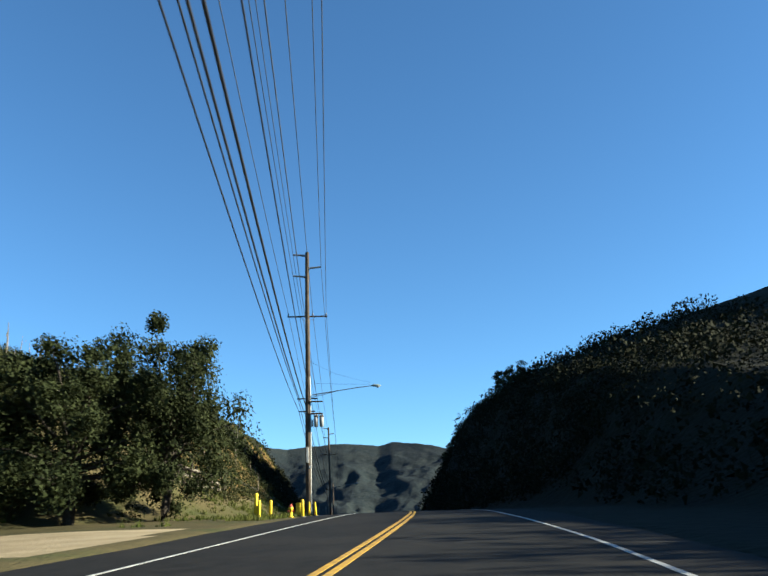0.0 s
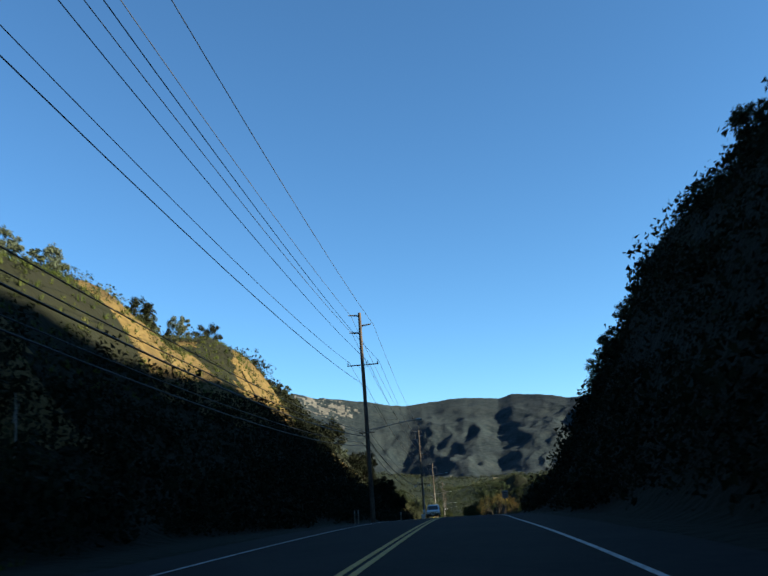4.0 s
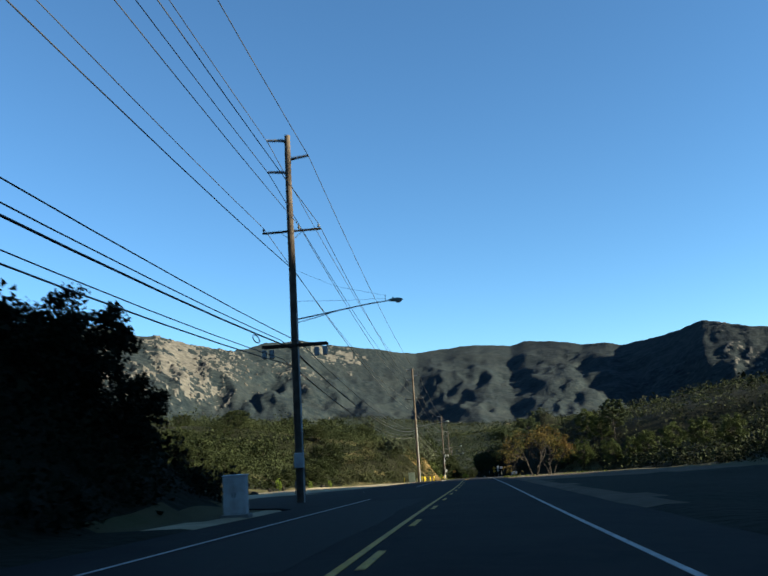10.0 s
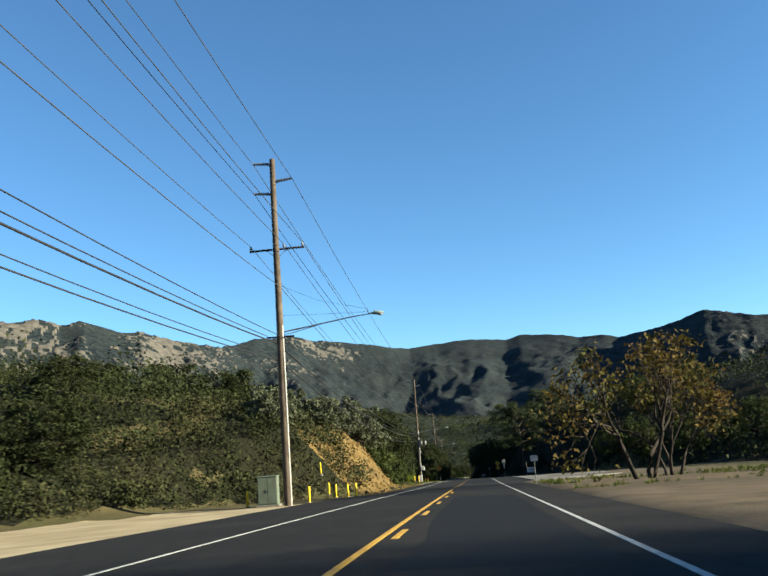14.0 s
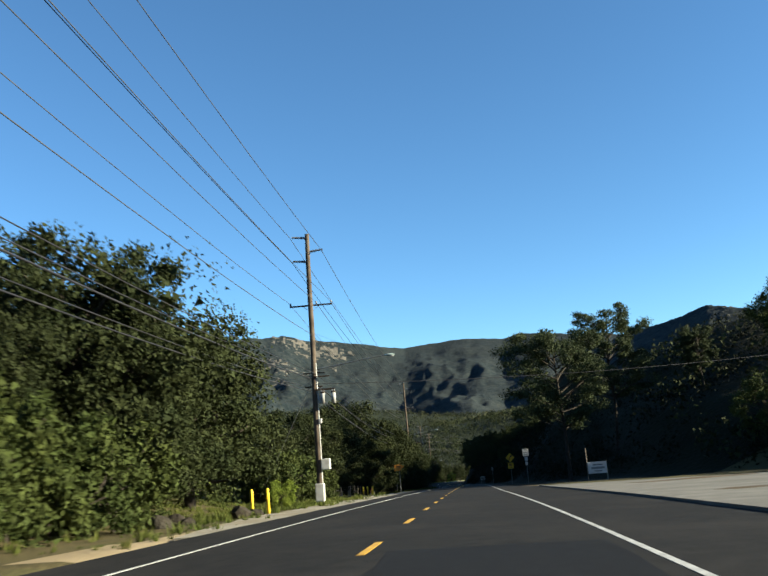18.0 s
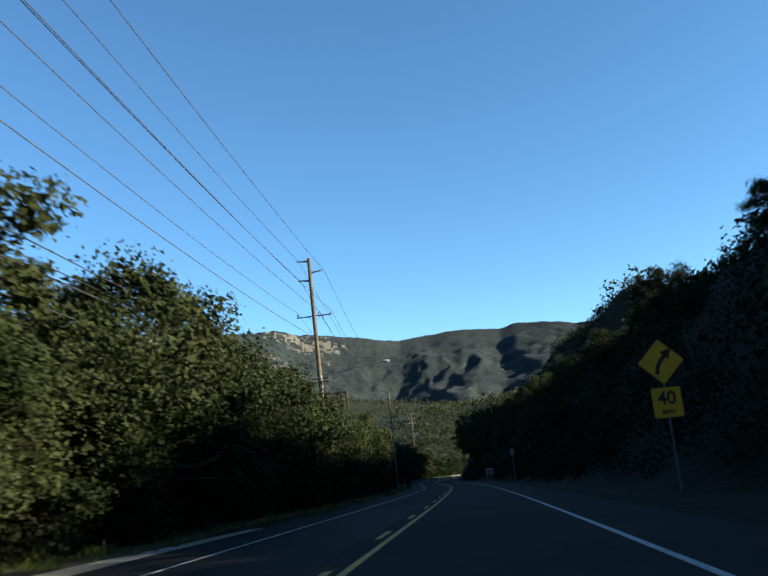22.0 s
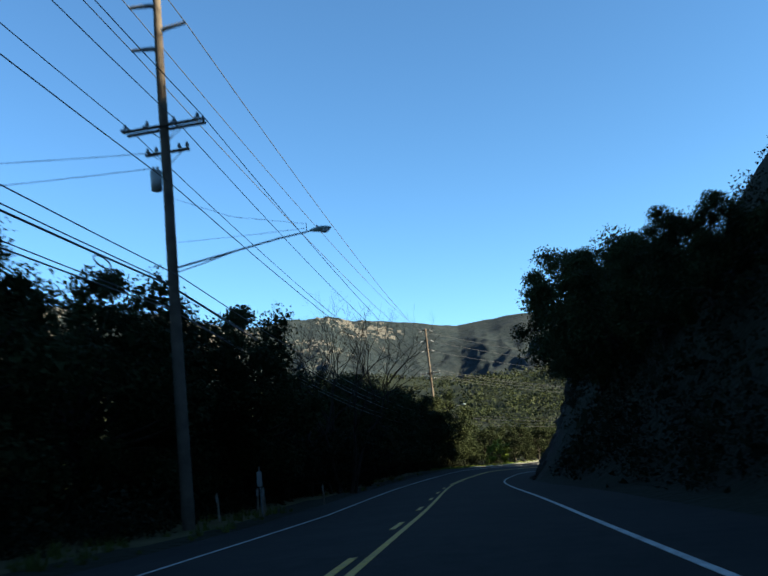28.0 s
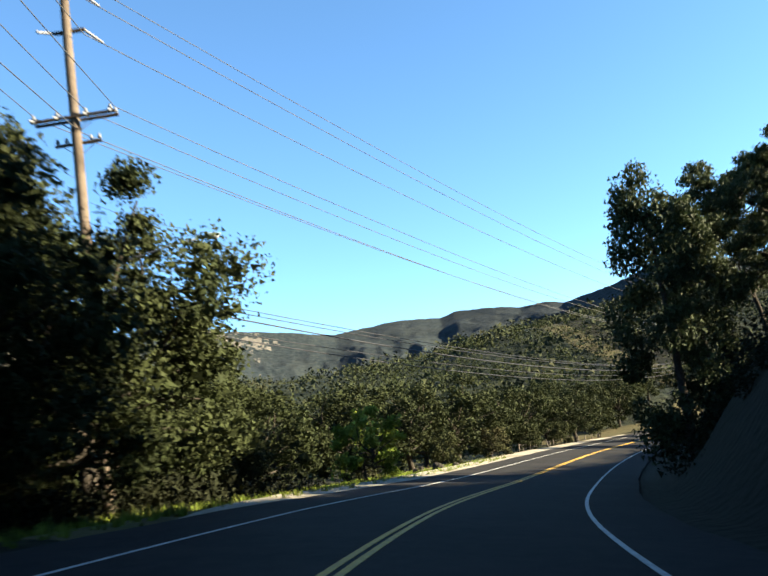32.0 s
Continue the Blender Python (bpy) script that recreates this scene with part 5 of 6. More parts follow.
for y, u, k in ((397, -12.6, 1.35), (401, -11.8, 1.5), (412, -11.4, 1.9), (415, -11.8, 2.3), (418, -13.4, 2.2)):
    place("olive_shrub", SHRUBS[0], y, u, k, ro.uniform(0, 360), "large grey-green shrub hanging over the cut bank", "shrubs on the bank", "shrub")
BRIGHT = broadleaf(140, 4.0, 2.0, 14, 150, 0.16, 0.15, BRIGHT_LEAF, 0.02)
place("bright_shrub", BRIGHT, 807.5, -9.6, 1.2, 30, "bright green sunlit bush beside the bend", "bright bushes", "shrub")
place("bright_shrub", broadleaf(141, 4.0, 2.2, 20, 600, 0.07, 0.1, BRIGHT_LEAF, 0.015), 471, -10.6, 0.5, 30, "bright green low bush beside the pole", "bright bushes", "shrub")
for y, u in ((296, -24), (309, -23.5), (322, -23), (336, -22), (285, -26), (346, -21)):
    place("sapling", BRIGHT, y, u, ro.uniform(0.3, 0.45), ro.uniform(0, 360), "pale green sapling at the edge of the turnout", "saplings", "shrub", 0.5)


def pine_mesh(seed, height, spread, lean=0.0):
    r = np.random.default_rng(seed)
    tubes, cs, rs = [], [], []
    n = 9
    trunk = np.array([[lean * (k / n) ** 1.3, 0.3 * math.sin(k * 0.9 + seed), height * 0.96 * k / n] for k in range(n + 1)])
    trunk[0, 2] = -0.4
    tubes.append((trunk, np.linspace(height * 0.016, height * 0.004, n + 1)))
    for k in range(34):
        q = 0.36 + 0.62 * (k + r.random() * 0.6) / 34
        s = np.array([np.interp(q * height, trunk[:, 2], trunk[:, i]) for i in range(3)])
        a = k * 2.4 + r.random()
        L = spread * (0.45 + 0.75 * math.sin(math.pi * min(1, (q - 0.25) / 0.8) ** 0.8)) * (0.6 + 0.5 * r.random())
        e = s + np.array([math.cos(a) * L, math.sin(a) * L, L * (0.15 + 0.5 * q)])
        pts = limb(r, s, e, 0.06)
        tubes.append((pts, np.linspace(height * 0.006, height * 0.0015, 5)))
        for f in (0.62, 0.88, 1.05):
            cs.append(s + (e - s) * f + r.normal(size=3) * 0.3 + [0, 0, 0.25])
            rs.append(0.7 + 0.55 * r.random())
    rs = np.array(rs) * spread / 4.4
    V, F = join([leaves(cs, rs, 300, 0.17, 0.62, 0.15, 0.3, 0.6), leaves(cs, rs * 0.8, 40, 0.26, 0.55, 0.0, 0.5)])
    return tube_mesh("trunk", tubes, BARK, 8), mesh_from("crown", V, F, PINE_LEAF)


PINES = [pine_mesh(1, 16.5, 6.0, -0.4), pine_mesh(2, 20, 5.6, 0.8), pine_mesh(3, 14, 4.2, 0.0)]
for k, y, u, s, turn in ((0, 512, 12.8, 0.92, 0), (1, 521, 20, 0.8, 40), (2, 517, 30, 0.5, 80), (2, 500, 48, 0.9, 10)):
    place("pine_tree", PINES[k], y, u, s, turn, "tall dark pine with an open layered crown", "pines by the lot")


def cypress_mesh(seed, height, spread):
    r = np.random.default_rng(seed)
    cs, rs = [], []
    for k in range(70):
        q = 0.08 + 0.9 * r.random()
        a = r.random() * 6.28
        w = spread * math.sin(math.pi * min(1, 0.18 + 0.82 * q)) ** 0.6 * (0.45 + 0.5 * r.random())
        cs.append((math.cos(a) * w, math.sin(a) * w, q * height))
        rs.append(spread * r.uniform(0.22, 0.42))
    V, F = leaves(cs, rs, 300, 0.15, 1.1, 0.3, 0.4, 0.5)
    t = limb(r, np.array([0, 0, -0.4]), np.array([0.2, 0, height * 0.9]), 0.03)
    return tube_mesh("trunk", [(t, np.linspace(0.28, 0.05, 5))], BARK, 8), mesh_from("crown", V, F, PINE_LEAF)


CYP = [cypress_mesh(5, 15, 2.7), cypress_mesh(6, 13, 2.4)]
place("cypress_tree", CYP[0], 799.5, 8.7, 1.0, 0, "tall dark columnar evergreen beside the bend", "tall evergreens at the bend")
place("cypress_tree", CYP[1], 802, 10.9, 0.9, 90, "tall dark columnar evergreen beside the bend", "tall evergreens at the bend")
place("pine_tree", PINES[2], 806, 14.5, 0.8, 90, "pine with an open tufted top behind the evergreens", "tall evergreens at the bend")
place("pine_tree", PINES[2], 797, 15.5, 0.62, 150, "pine with an open tufted top behind the evergreens", "tall evergreens at the bend")


def branching(seed, height, levels=5, spread=0.55, base=0.16, stems=3, lowest=0.1):
    """Bare branches that fork level by level: the tubes and the tips."""
    r = np.random.default_rng(seed)
    tubes, tips = [], []
    front = []
    for k in range(stems):
        a = k * 6.28 / stems + r.random()
        d = np.array([math.cos(a) * 0.35, math.sin(a) * 0.35, 1.0])
        front.append((np.array([math.cos(a) * lowest, math.sin(a) * lowest, -0.3]), d / np.linalg.norm(d), height * 0.36, base))
    for lv in range(levels):
        nxt = []
        for p, d, L, rad in front:
            e = p + d * L
            tubes.append((limb(r, p, e, 0.07, 4), np.linspace(rad, rad * 0.62, 4)))
            if lv == levels - 1:
                tips.append(e)
                continue
            for _ in range(3 if lv < 3 else 2):
                nd = d + r.normal(size=3) * spread + np.array([0, 0, 0.12])
                nxt.append((e, nd / np.linalg.norm(nd), L * r.uniform(0.55, 0.8), rad * 0.55))
        front = nxt
    return tubes, np.array(tips)


st, tips = branching(8, 9.5, 5, 0.5, 0.17, 4, 0.4)
V, F = leaves(tips, np.full(len(tips), 0.75), 7, 0.2, 1.0, 0.1)
place("sycamore_tree", (tube_mesh("trunk", st, TWIG, 5), mesh_from("crown", V, F, SYC_LEAF)), 372, 12.0, 1.0, 0, "thinning sycamore with yellow and brown autumn leaves", "sycamores")
st2, tips2 = branching(9, 8.0, 5, 0.5, 0.13, 4, 0.4)
V, F = leaves(tips2, np.full(len(tips2), 0.8), 8, 0.2, 1.0, 0.1)
SYC2 = (tube_mesh("trunk", st2, TWIG, 5), mesh_from("crown", V, F, SYC_LEAF))
place("sycamore_tree", SYC2, 380, 15.5, 1.0, 50, "small yellowing sycamore beside the lot", "sycamores")
sb, _ = branching(12, 11.6, 7, 0.5, 0.13, 6, 0.7)
t = tagged(new("bare_tree"), "leafless tree with a fan of fine grey twigs", "tree")
x, y, z = on_ground(715, -7.1)
t.matrix_world = pose(x, y, z - 0.2) @ Matrix.Diagonal((1.0, 1.0, 1.1, 1))
child("trunk", tube_mesh("trunk", sb[:40], TWIG, 6), t)
child("twig_crown", tube_mesh("twig_crown", sb[40:], TWIG, 4), t, "fine bare twigs")

# Shade-coloured shrubs fill the black below the twigs.
for y, u, k in ((709, -9.6, 1.5), (713, -9.0, 1.7), (717, -8.8, 1.8), (721, -8.6, 1.7), (726, -8.6, 1.7), (731, -8.8, 1.8)):
    place("shrub", SHRUBS[1], y, u, k, ro.uniform(0, 360), "dense shrub at the foot of the bare tree, colour darkened for shade", "shrubs under the oaks", "shrub")

# dead burnt stems on the first hillside
r6 = np.random.default_rng(66)
STEM = [tube_mesh("dead_stem", [(limb(np.random.default_rng(k), np.array([0, 0, -0.2]), np.array([0.2 * k - 0.2, 0.1, 2.6]), 0.05), np.linspace(0.06, 0.02, 5)),
                                (limb(np.random.default_rng(k + 9), np.array([0.02, 0, 1.5]), np.array([0.5, 0.2, 2.2]), 0.05), np.linspace(0.03, 0.01, 5))], DEAD_WOOD, 5) for k in range(3)]
for _ in range(90):
    yy_, uu_ = r6.uniform(50, 112), r6.uniform(-46, -12.5)
    x, y, z = on_ground(yy_, uu_)
    s = tagged(new("dead_stem", STEM[int(r6.integers(3))]), "bare grey dead stem standing on the hillside", "dead tree", "dead stems on the hillside")
    s.matrix_world = pose(x, y, z, r6.normal() * 6, r6.normal() * 6, r6.uniform(0, 360)) @ Matrix.Scale(r6.uniform(0.6, 1.3), 4)


# ---- roadside furniture ----
def bollard(y, u, h=0.95, r=0.075, mat=None, label="yellow painted steel bollard", name="bollard"):
    b = tagged(new(name), label, "bollard", "bollards along the road")
    x, yy, z = on_ground(y, u)
    b.matrix_world = pose(x, yy, z, ro.normal() * 1.5, ro.normal() * 1.5, 0)
    bm = bmesh.new()
    lathe(bm, [(r, -0.15), (r, h - 0.06), (r * 0.8, h - 0.02), (r * 0.35, h)])
    part("post", bm, mat or YELLOW_PAINT, b, "", True)
    bm = bmesh.new()
    lathe(bm, [(r * 2.3, -0.1), (r * 2.3, 0.02), (r * 2.0, 0.05), (r * 1.1, 0.055)])
    part("footing", bm, CONCRETE, b, "small concrete footing")
    return b


for y, u in ((45.6, -8.5), (46.1, -7.95), (47.3, -6.3), (49.0, -6.5), (58.6, -7.05), (59.0, -6.6)):
    bollard(y, u, 1.0, 0.085)
bollard(46.3, -8.8, 1.4, 0.11, None, "thick tall yellow painted bollard")
for y, u in ((382.5, -10.2), (381.2, -9.4), (379.6, -8.6), (379.0, -7.6), (378.4, -6.9), (377.2, -6.7), (366.5, -11.4), (367.0, -7.9)):
    bollard(y, u, 0.95)
for y, u in ((457.5, -8.9), (457.9, -8.2)):
    bollard(y, u, 1.25)
for y, u in ((512.6, -10.4), (512.0, -9.7), (512.8, -10.9)):
    bollard(y, u, 1.0)


def hydrant(y, u, label):
    h = tagged(new("fire_hydrant"), label, "hydrant", "hydrants")
    x, yy, z = on_ground(y, u)
    h.matrix_world = pose(x, yy, z)
    bm = bmesh.new()
    lathe(bm, [(0.16, 0), (0.16, 0.05), (0.1, 0.07), (0.1, 0.45), (0.14, 0.47), (0.14, 0.52), (0.12, 0.6), (0.07, 0.68), (0.03, 0.72)])
    part("body", bm, YELLOW_PAINT, h, "", True)
    for k, (dx, dy) in enumerate(((0, -1), (1, 0), (-1, 0))):
        child("outlet", tube_mesh("outlet", [([(dx * 0.08, dy * 0.08, 0.36), (dx * 0.19, dy * 0.19, 0.36)], [0.06, 0.07])], RED_PAINT, 10), h, "red outlet cap")
    bm = bmesh.new()
    lathe(bm, [(0.13, 0.53), (0.125, 0.6), (0.08, 0.69), (0.04, 0.75)])
    part("bonnet", bm, RED_PAINT, h, "red bonnet", True)


hydrant(47.8, -7.05, "yellow fire hydrant with a red top among bollards")
hydrant(513.4, -10.0, "yellow fire hydrant with a red top by the fence")
# yellow drum
d = tagged(new("drum"), "yellow steel drum beside the utility pole", "drum")
x, y, z = on_ground(58.6, -7.7)
d.matrix_world = pose(x, y, z)
bm = bmesh.new()
lathe(bm, [(0.29, 0), (0.3, 0.02), (0.29, 0.3), (0.305, 0.32), (0.29, 0.34), (0.29, 0.6), (0.305, 0.62), (0.29, 0.64), (0.29, 0.9), (0.3, 0.92), (0.27, 0.93)], 20)
part("shell", bm, YELLOW_PAINT, d, "", True)
bm = bmesh.new()
lathe(bm, [(0.27, 0.9), (0.27, 0.915)], 20)
part("lid", bm, YELLOW_PAINT, d)


def cabinet(y, u, sx, sy, sz, mat, label):
    c = tagged(new("utility_cabinet"), label, "cabinet", "utility cabinets")
    x, yy, z = on_ground(y, u)
    c.matrix_world = pose(x, yy, z, 0, 0, 4)
    bm = bmesh.new()
    box(bm, 0, 0, sz / 2 + 0.08, sx, sy, sz, bevel=0.02)
    part("body", bm, mat, c)
    bm = bmesh.new()
    box(bm, 0, 0, 0.02, sx + 0.2, sy + 0.2, 0.16, bevel=0.015)
    part("plinth", bm, CONCRETE, c, "concrete plinth")
    bm = bmesh.new()
    box(bm, 0, 0, sz + 0.1, sx + 0.06, sy + 0.06, 0.05, bevel=0.015)
    part("lid", bm, mat, c)
    for s in (-1, 1):
        bm = bmesh.new()
        box(bm, s * sx * 0.245, -sy / 2 - 0.012, sz / 2 + 0.08, sx * 0.46, 0.025, sz * 0.9, bevel=0.006)
        dr = part("door", bm, mat, c)
        bm = bmesh.new()
        box(bm, s * 0.05, -sy / 2 - 0.04, sz / 2 + 0.1, 0.03, 0.03, 0.16, bevel=0.006)
        part("handle", bm, STEEL, dr, "steel handle")


cabinet(251.0, -6.9, 0.8, 0.55, 1.35, PALE_BOX, "pale grey utility cabinet at the end of the cut")
cabinet(366.0, -10.0, 1.1, 0.75, 1.55, GREEN_BOX, "dull green utility cabinet beside the pole")
cabinet(79.0, -8.0, 0.9, 0.6, 0.95, GREEN_BOX, "low dark utility cabinet in the shade")


def post_mesh(h, r=0.035, mat=None):
    return tube_mesh("post", [([(0, 0, -0.3), (0, 0, h)], r)], mat or STEEL, 8)


def marker(y, u, h=1.1, label="thin weathered roadside marker post"):
    m = tagged(new("marker_post"), label, "post", "marker posts along the road")
    x, yy, z = on_ground(y, u)
    m.matrix_world = pose(x, yy, z, ro.normal() * 3, ro.normal() * 3, 0)
    child("post", post_mesh(h, 0.045, FENCE_WOOD), m)
    bm = bmesh.new()
    box(bm, 0, -0.05, h - 0.2, 0.09, 0.012, 0.28, bevel=0.004)
    part("reflector", bm, SIGN_SHADED, m, "pale reflector strip")


for y, u in ((80.6, -7.0), (185.6, -6.3), (186.8, -6.5), (150, -7.2), (149.2, -6.8), (286, -12.8), (699.8, -8.4), (702, -5.9), (691.4, -11.6), (693.3, -8.6), (697, -8.0), (696, -7.5), (864, -9.2), (528, -8.4), (640, -7.6), (671, -7.0), (236, 7.5), (196, 6.8)):
    marker(y, u)


def plate(bm, w, h, t=0.012, r=0.05, diamond=False):
    vs = []
    pts = [(-w / 2, 0), (0, -h / 2), (w / 2, 0), (0, h / 2)] if diamond else [(-w / 2, -h / 2), (w / 2, -h / 2), (w / 2, h / 2), (-w / 2, h / 2)]
    n = len(pts)
    out = []
    for k in range(n):
        a, b, c = (np.array(pts[(k + q) % n]) for q in (-1, 0, 1))
        d1, d2 = (a - b) / np.linalg.norm(a - b), (c - b) / np.linalg.norm(c - b)
        for s in np.linspace(0, 1, 5):
            out.append(b + d1 * r * (1 - s) ** 2 + d2 * r * s ** 2)
    f = [bm.verts.new((p[0], -t / 2, p[1])) for p in out]
    g = [bm.verts.new((p[0], t / 2, p[1])) for p in out]
    bm.faces.new(f)
    bm.faces.new(list(reversed(g)))
    for k in range(len(out)):
        bm.faces.new((f[k], g[k], g[(k + 1) % len(out)], f[(k + 1) % len(out)]))


def lettering(text, size, mat, parent, x, y, z):
    cu = bpy.data.curves.new("lettering", "FONT")
    cu.body, cu.size, cu.align_x, cu.align_y, cu.extrude, cu.offset = text, size, "CENTER", "CENTER", 0.003, size * 0.022
    tmp = bpy.data.objects.new("tmp", cu)
    me = bpy.data.meshes.new_from_object(tmp)
    bpy.data.objects.remove(tmp)
    me.materials.append(mat)
    ob = child("lettering", me, parent, "black printed lettering")
    ob.matrix_local = pose(x, y, z, 90, 0, 0)
    return ob


def sign_base(y, u, height, label, turn=0.0, lean=0.0, wood=False):
    s = tagged(new("road_sign"), label, "road sign", "road signs")
    x, yy, z = on_ground(y, u)
    s.matrix_world = pose(x, yy, z, 0, lean, turn)
    child("post", post_mesh(height, 0.045 if wood else 0.032, FENCE_WOOD if wood else STEEL), s)
    return s


def sign_plate(s, w, h, z, mat, diamond=False, border=True, name="plate"):
    if border:
        bm = bmesh.new()
        plate(bm, w, h, 0.010, 0.06, diamond)
        rim = part("rim", bm, SIGN_BLACK, s, "black border")
        rim.matrix_local = pose(0, -0.05, z)
    bm = bmesh.new()
    k = 0.95 if border else 1.0
    plate(bm, w * k, h * k, 0.010, 0.06, diamond)
    p = part(name, bm, mat, s)
    p.matrix_local = pose(0, -0.058 if border else -0.05, z)
    return p


# curve warning with advisory speed
s = sign_base(540.8, 7.56, 4.4, "amber diamond curve warning sign with a speed plate below")
p = sign_plate(s, 1.38, 1.38, 3.8, SIGN_YELLOW, True)
t = np.linspace(0, 1, 9)
path = [(-0.15 + 0.32 * q ** 2.2, 0, -0.36 + 0.56 * q) for q in t]
bm = bmesh.new()
for a, b in zip(path, path[1:]):
    c, d = Vector(a), Vector(b)
    w = Vector((d.z - c.z, 0, c.x - d.x)).normalized() * 0.06
    bm.faces.new([bm.verts.new(v) for v in (c - w, c + w, d + w, d - w)])
e = Vector(path[-1])
bm.faces.new([bm.verts.new(e + Vector(v)) for v in ((-0.17, 0, 0.08), (0.05, 0, -0.15), (0.16, 0, 0.17))])
a = part("arrow", bm, SIGN_BLACK, s, "black curved arrow")
a.matrix_local = pose(0, -0.066, 3.8)
p = sign_plate(s, 0.86, 0.9, 2.62, SIGN_YELLOW)
lettering("40", 0.52, SIGN_BLACK, s, 0, -0.066, 2.73)
lettering("MPH", 0.19, SIGN_BLACK, s, 0, -0.066, 2.34)
# regulatory sign
s = sign_base(519.4, 8.53, 4.3, "white rectangular no-passing sign on a thin post")
sign_plate(s, 0.75, 0.92, 3.7, SIGN_WHITE)
for k, word in enumerate(("DO", "NOT", "PASS")):
    lettering(word, 0.24, SIGN_BLACK, s, 0, -0.066, 3.97 - 0.27 * k)
sign_plate(s, 0.36, 0.46, 2.95, SIGN_WHITE, border=False)
sign_plate(s, 0.3, 0.42, 2.4, SIGN_WHITE, border=False)
# orange sign across the road
s = sign_base(519.6, -7.15, 3.2, "tilted orange pennant sign on a pale post", 8)
bm = bmesh.new()
f = [(-0.62, -0.36), (0.1, -0.34), (0.62, 0.05), (0.1, 0.36), (-0.62, 0.4)]
v0 = [bm.verts.new((a, -0.006, b)) for a, b in f]
v1 = [bm.verts.new((a, 0.006, b)) for a, b in f]
bm.faces.new(v0)
bm.faces.new(list(reversed(v1)))
for k in range(5):
    bm.faces.new((v0[k], v1[k], v1[(k + 1) % 5], v0[(k + 1) % 5]))
q = part("plate", bm, SIGN_ORANGE, s)
q.matrix_local = pose(0, -0.05, 3.05, 0, -6, 0)
for k in range(3):
    bm = bmesh.new()
    box(bm, -0.1, -0.062, 3.2 - 0.16 * k, 0.6 - 0.12 * k, 0.006, 0.05)
    part("text_bar", bm, SIGN_BLACK, s)
# sale board at the lot
s = sign_base(495.4, 12.4, 3.0, "white board sign with unreadable print at the lot entrance", 0, 0, True)
for x0 in (0.1, 1.75):
    if x0 > 1:
        q = child("post", post_mesh(1.75, 0.05, FENCE_WOOD), s)
        q.matrix_local = pose(x0, 0, 0)
bm = bmesh.new()
box(bm, 0.9, -0.06, 1.15, 1.7, 0.03, 1.05, bevel=0.006)
part("board", bm, SIGN_WHITE, s)
for k, (w, zz, hh) in enumerate(((0.9, 1.4, 0.12), (1.2, 1.12, 0.2), (0.7, 0.85, 0.1))):
    bm = bmesh.new()
    box(bm, 0.95, -0.08, zz, w, 0.006, hh)
    part("text_bar", bm, PORCELAIN, s)
# small signs further along
s = sign_base(652.2, 7.0, 1.5, "white framed board sign on two legs in the shade")
q = child("post", post_mesh(1.5, 0.032), s)
q.matrix_local = pose(0.9, 0, 0)
bm = bmesh.new()
box(bm, 0.45, -0.05, 1.65, 1.15, 0.03, 0.85, bevel=0.006)
part("board", bm, SIGN_WHITE, s)
bm = bmesh.new()
box(bm, 0.45, -0.07, 1.63, 0.9, 0.012, 0.55)
part("panel", bm, ARMWOOD, s, "dark printed panel")
for k in range(2):
    bm = bmesh.new()
    box(bm, 0.45, -0.08, 1.72 - 0.18 * k, 0.6, 0.006, 0.07)
    part("text_bar", bm, SIGN_SHADED, s)
s = sign_base(610.0, 7.4, 3.9, "white rectangular road sign against dark brush")
sign_plate(s, 0.46, 0.78, 3.4, SIGN_SHADED)
for k in range(3):
    bm = bmesh.new()
    box(bm, 0, -0.068, 3.6 - 0.2 * k, 0.3, 0.006, 0.07)
    part("text_bar", bm, SIGN_BLACK, s)
s = sign_base(182.2, 6.6, 2.9, "white road sign on the shoulder, shade put into its sheeting", 0)
sign_plate(s, 0.75, 0.9, 2.35, SIGN_SHADED)
for k in range(3):
    bm = bmesh.new()
    box(bm, 0, -0.068, 2.55 - 0.2 * k, 0.5, 0.006, 0.08)
    part("text_bar", bm, SIGN_BLACK, s)
s = sign_base(384.3, 6.2, 2.2, "small white sign at the lot entrance")
sign_plate(s, 0.6, 0.45, 1.9, SIGN_WHITE)
s = sign_base(694.0, -7.0, 2.0, "small white sign by the shaded oaks")
sign_plate(s, 0.22, 0.6, 1.5, SIGN_SHADED, border=False)

# ---- fences ----
RAIL = {}


def fence(stations, u, rails, label, gap=2.6, h=1.15, mat=None):
    f = tagged(new("fence"), label, "fence", "fences")
    y0, y1 = stations
    n = max(2, int((y1 - y0) / gap) + 1)
    pts = []
    for y in np.linspace(y0, y1, n):
        x, yy, z = on_ground(y, (u if np.isscalar(u) else float(np.interp(y, stations, u))) + 0.15 * math.sin(y))
        pts.append((x, yy, z))
        q = child("post", RAIL.setdefault(("post", h), tube_mesh("post", [([(0, 0, -0.3), (0, 0, h)], [0.06, 0.055])], FENCE_WOOD, 7)), f)
        q.matrix_local = pose(x, yy, z, ro.normal() * 3, ro.normal() * 3, ro.uniform(0, 90))
    for a, b in zip(pts, pts[1:]):
        for z in rails:
            child("rail", tube_mesh("rail", [([(a[0], a[1], a[2] + z + ro.normal() * 0.03), ((a[0] + b[0]) / 2, (a[1] + b[1]) / 2, (a[2] + b[2]) / 2 + z - 0.02), (b[0], b[1], b[2] + z + ro.normal() * 0.03)], 0.035 if mat is None else 0.012)], mat or FENCE_WOOD, 6), f)


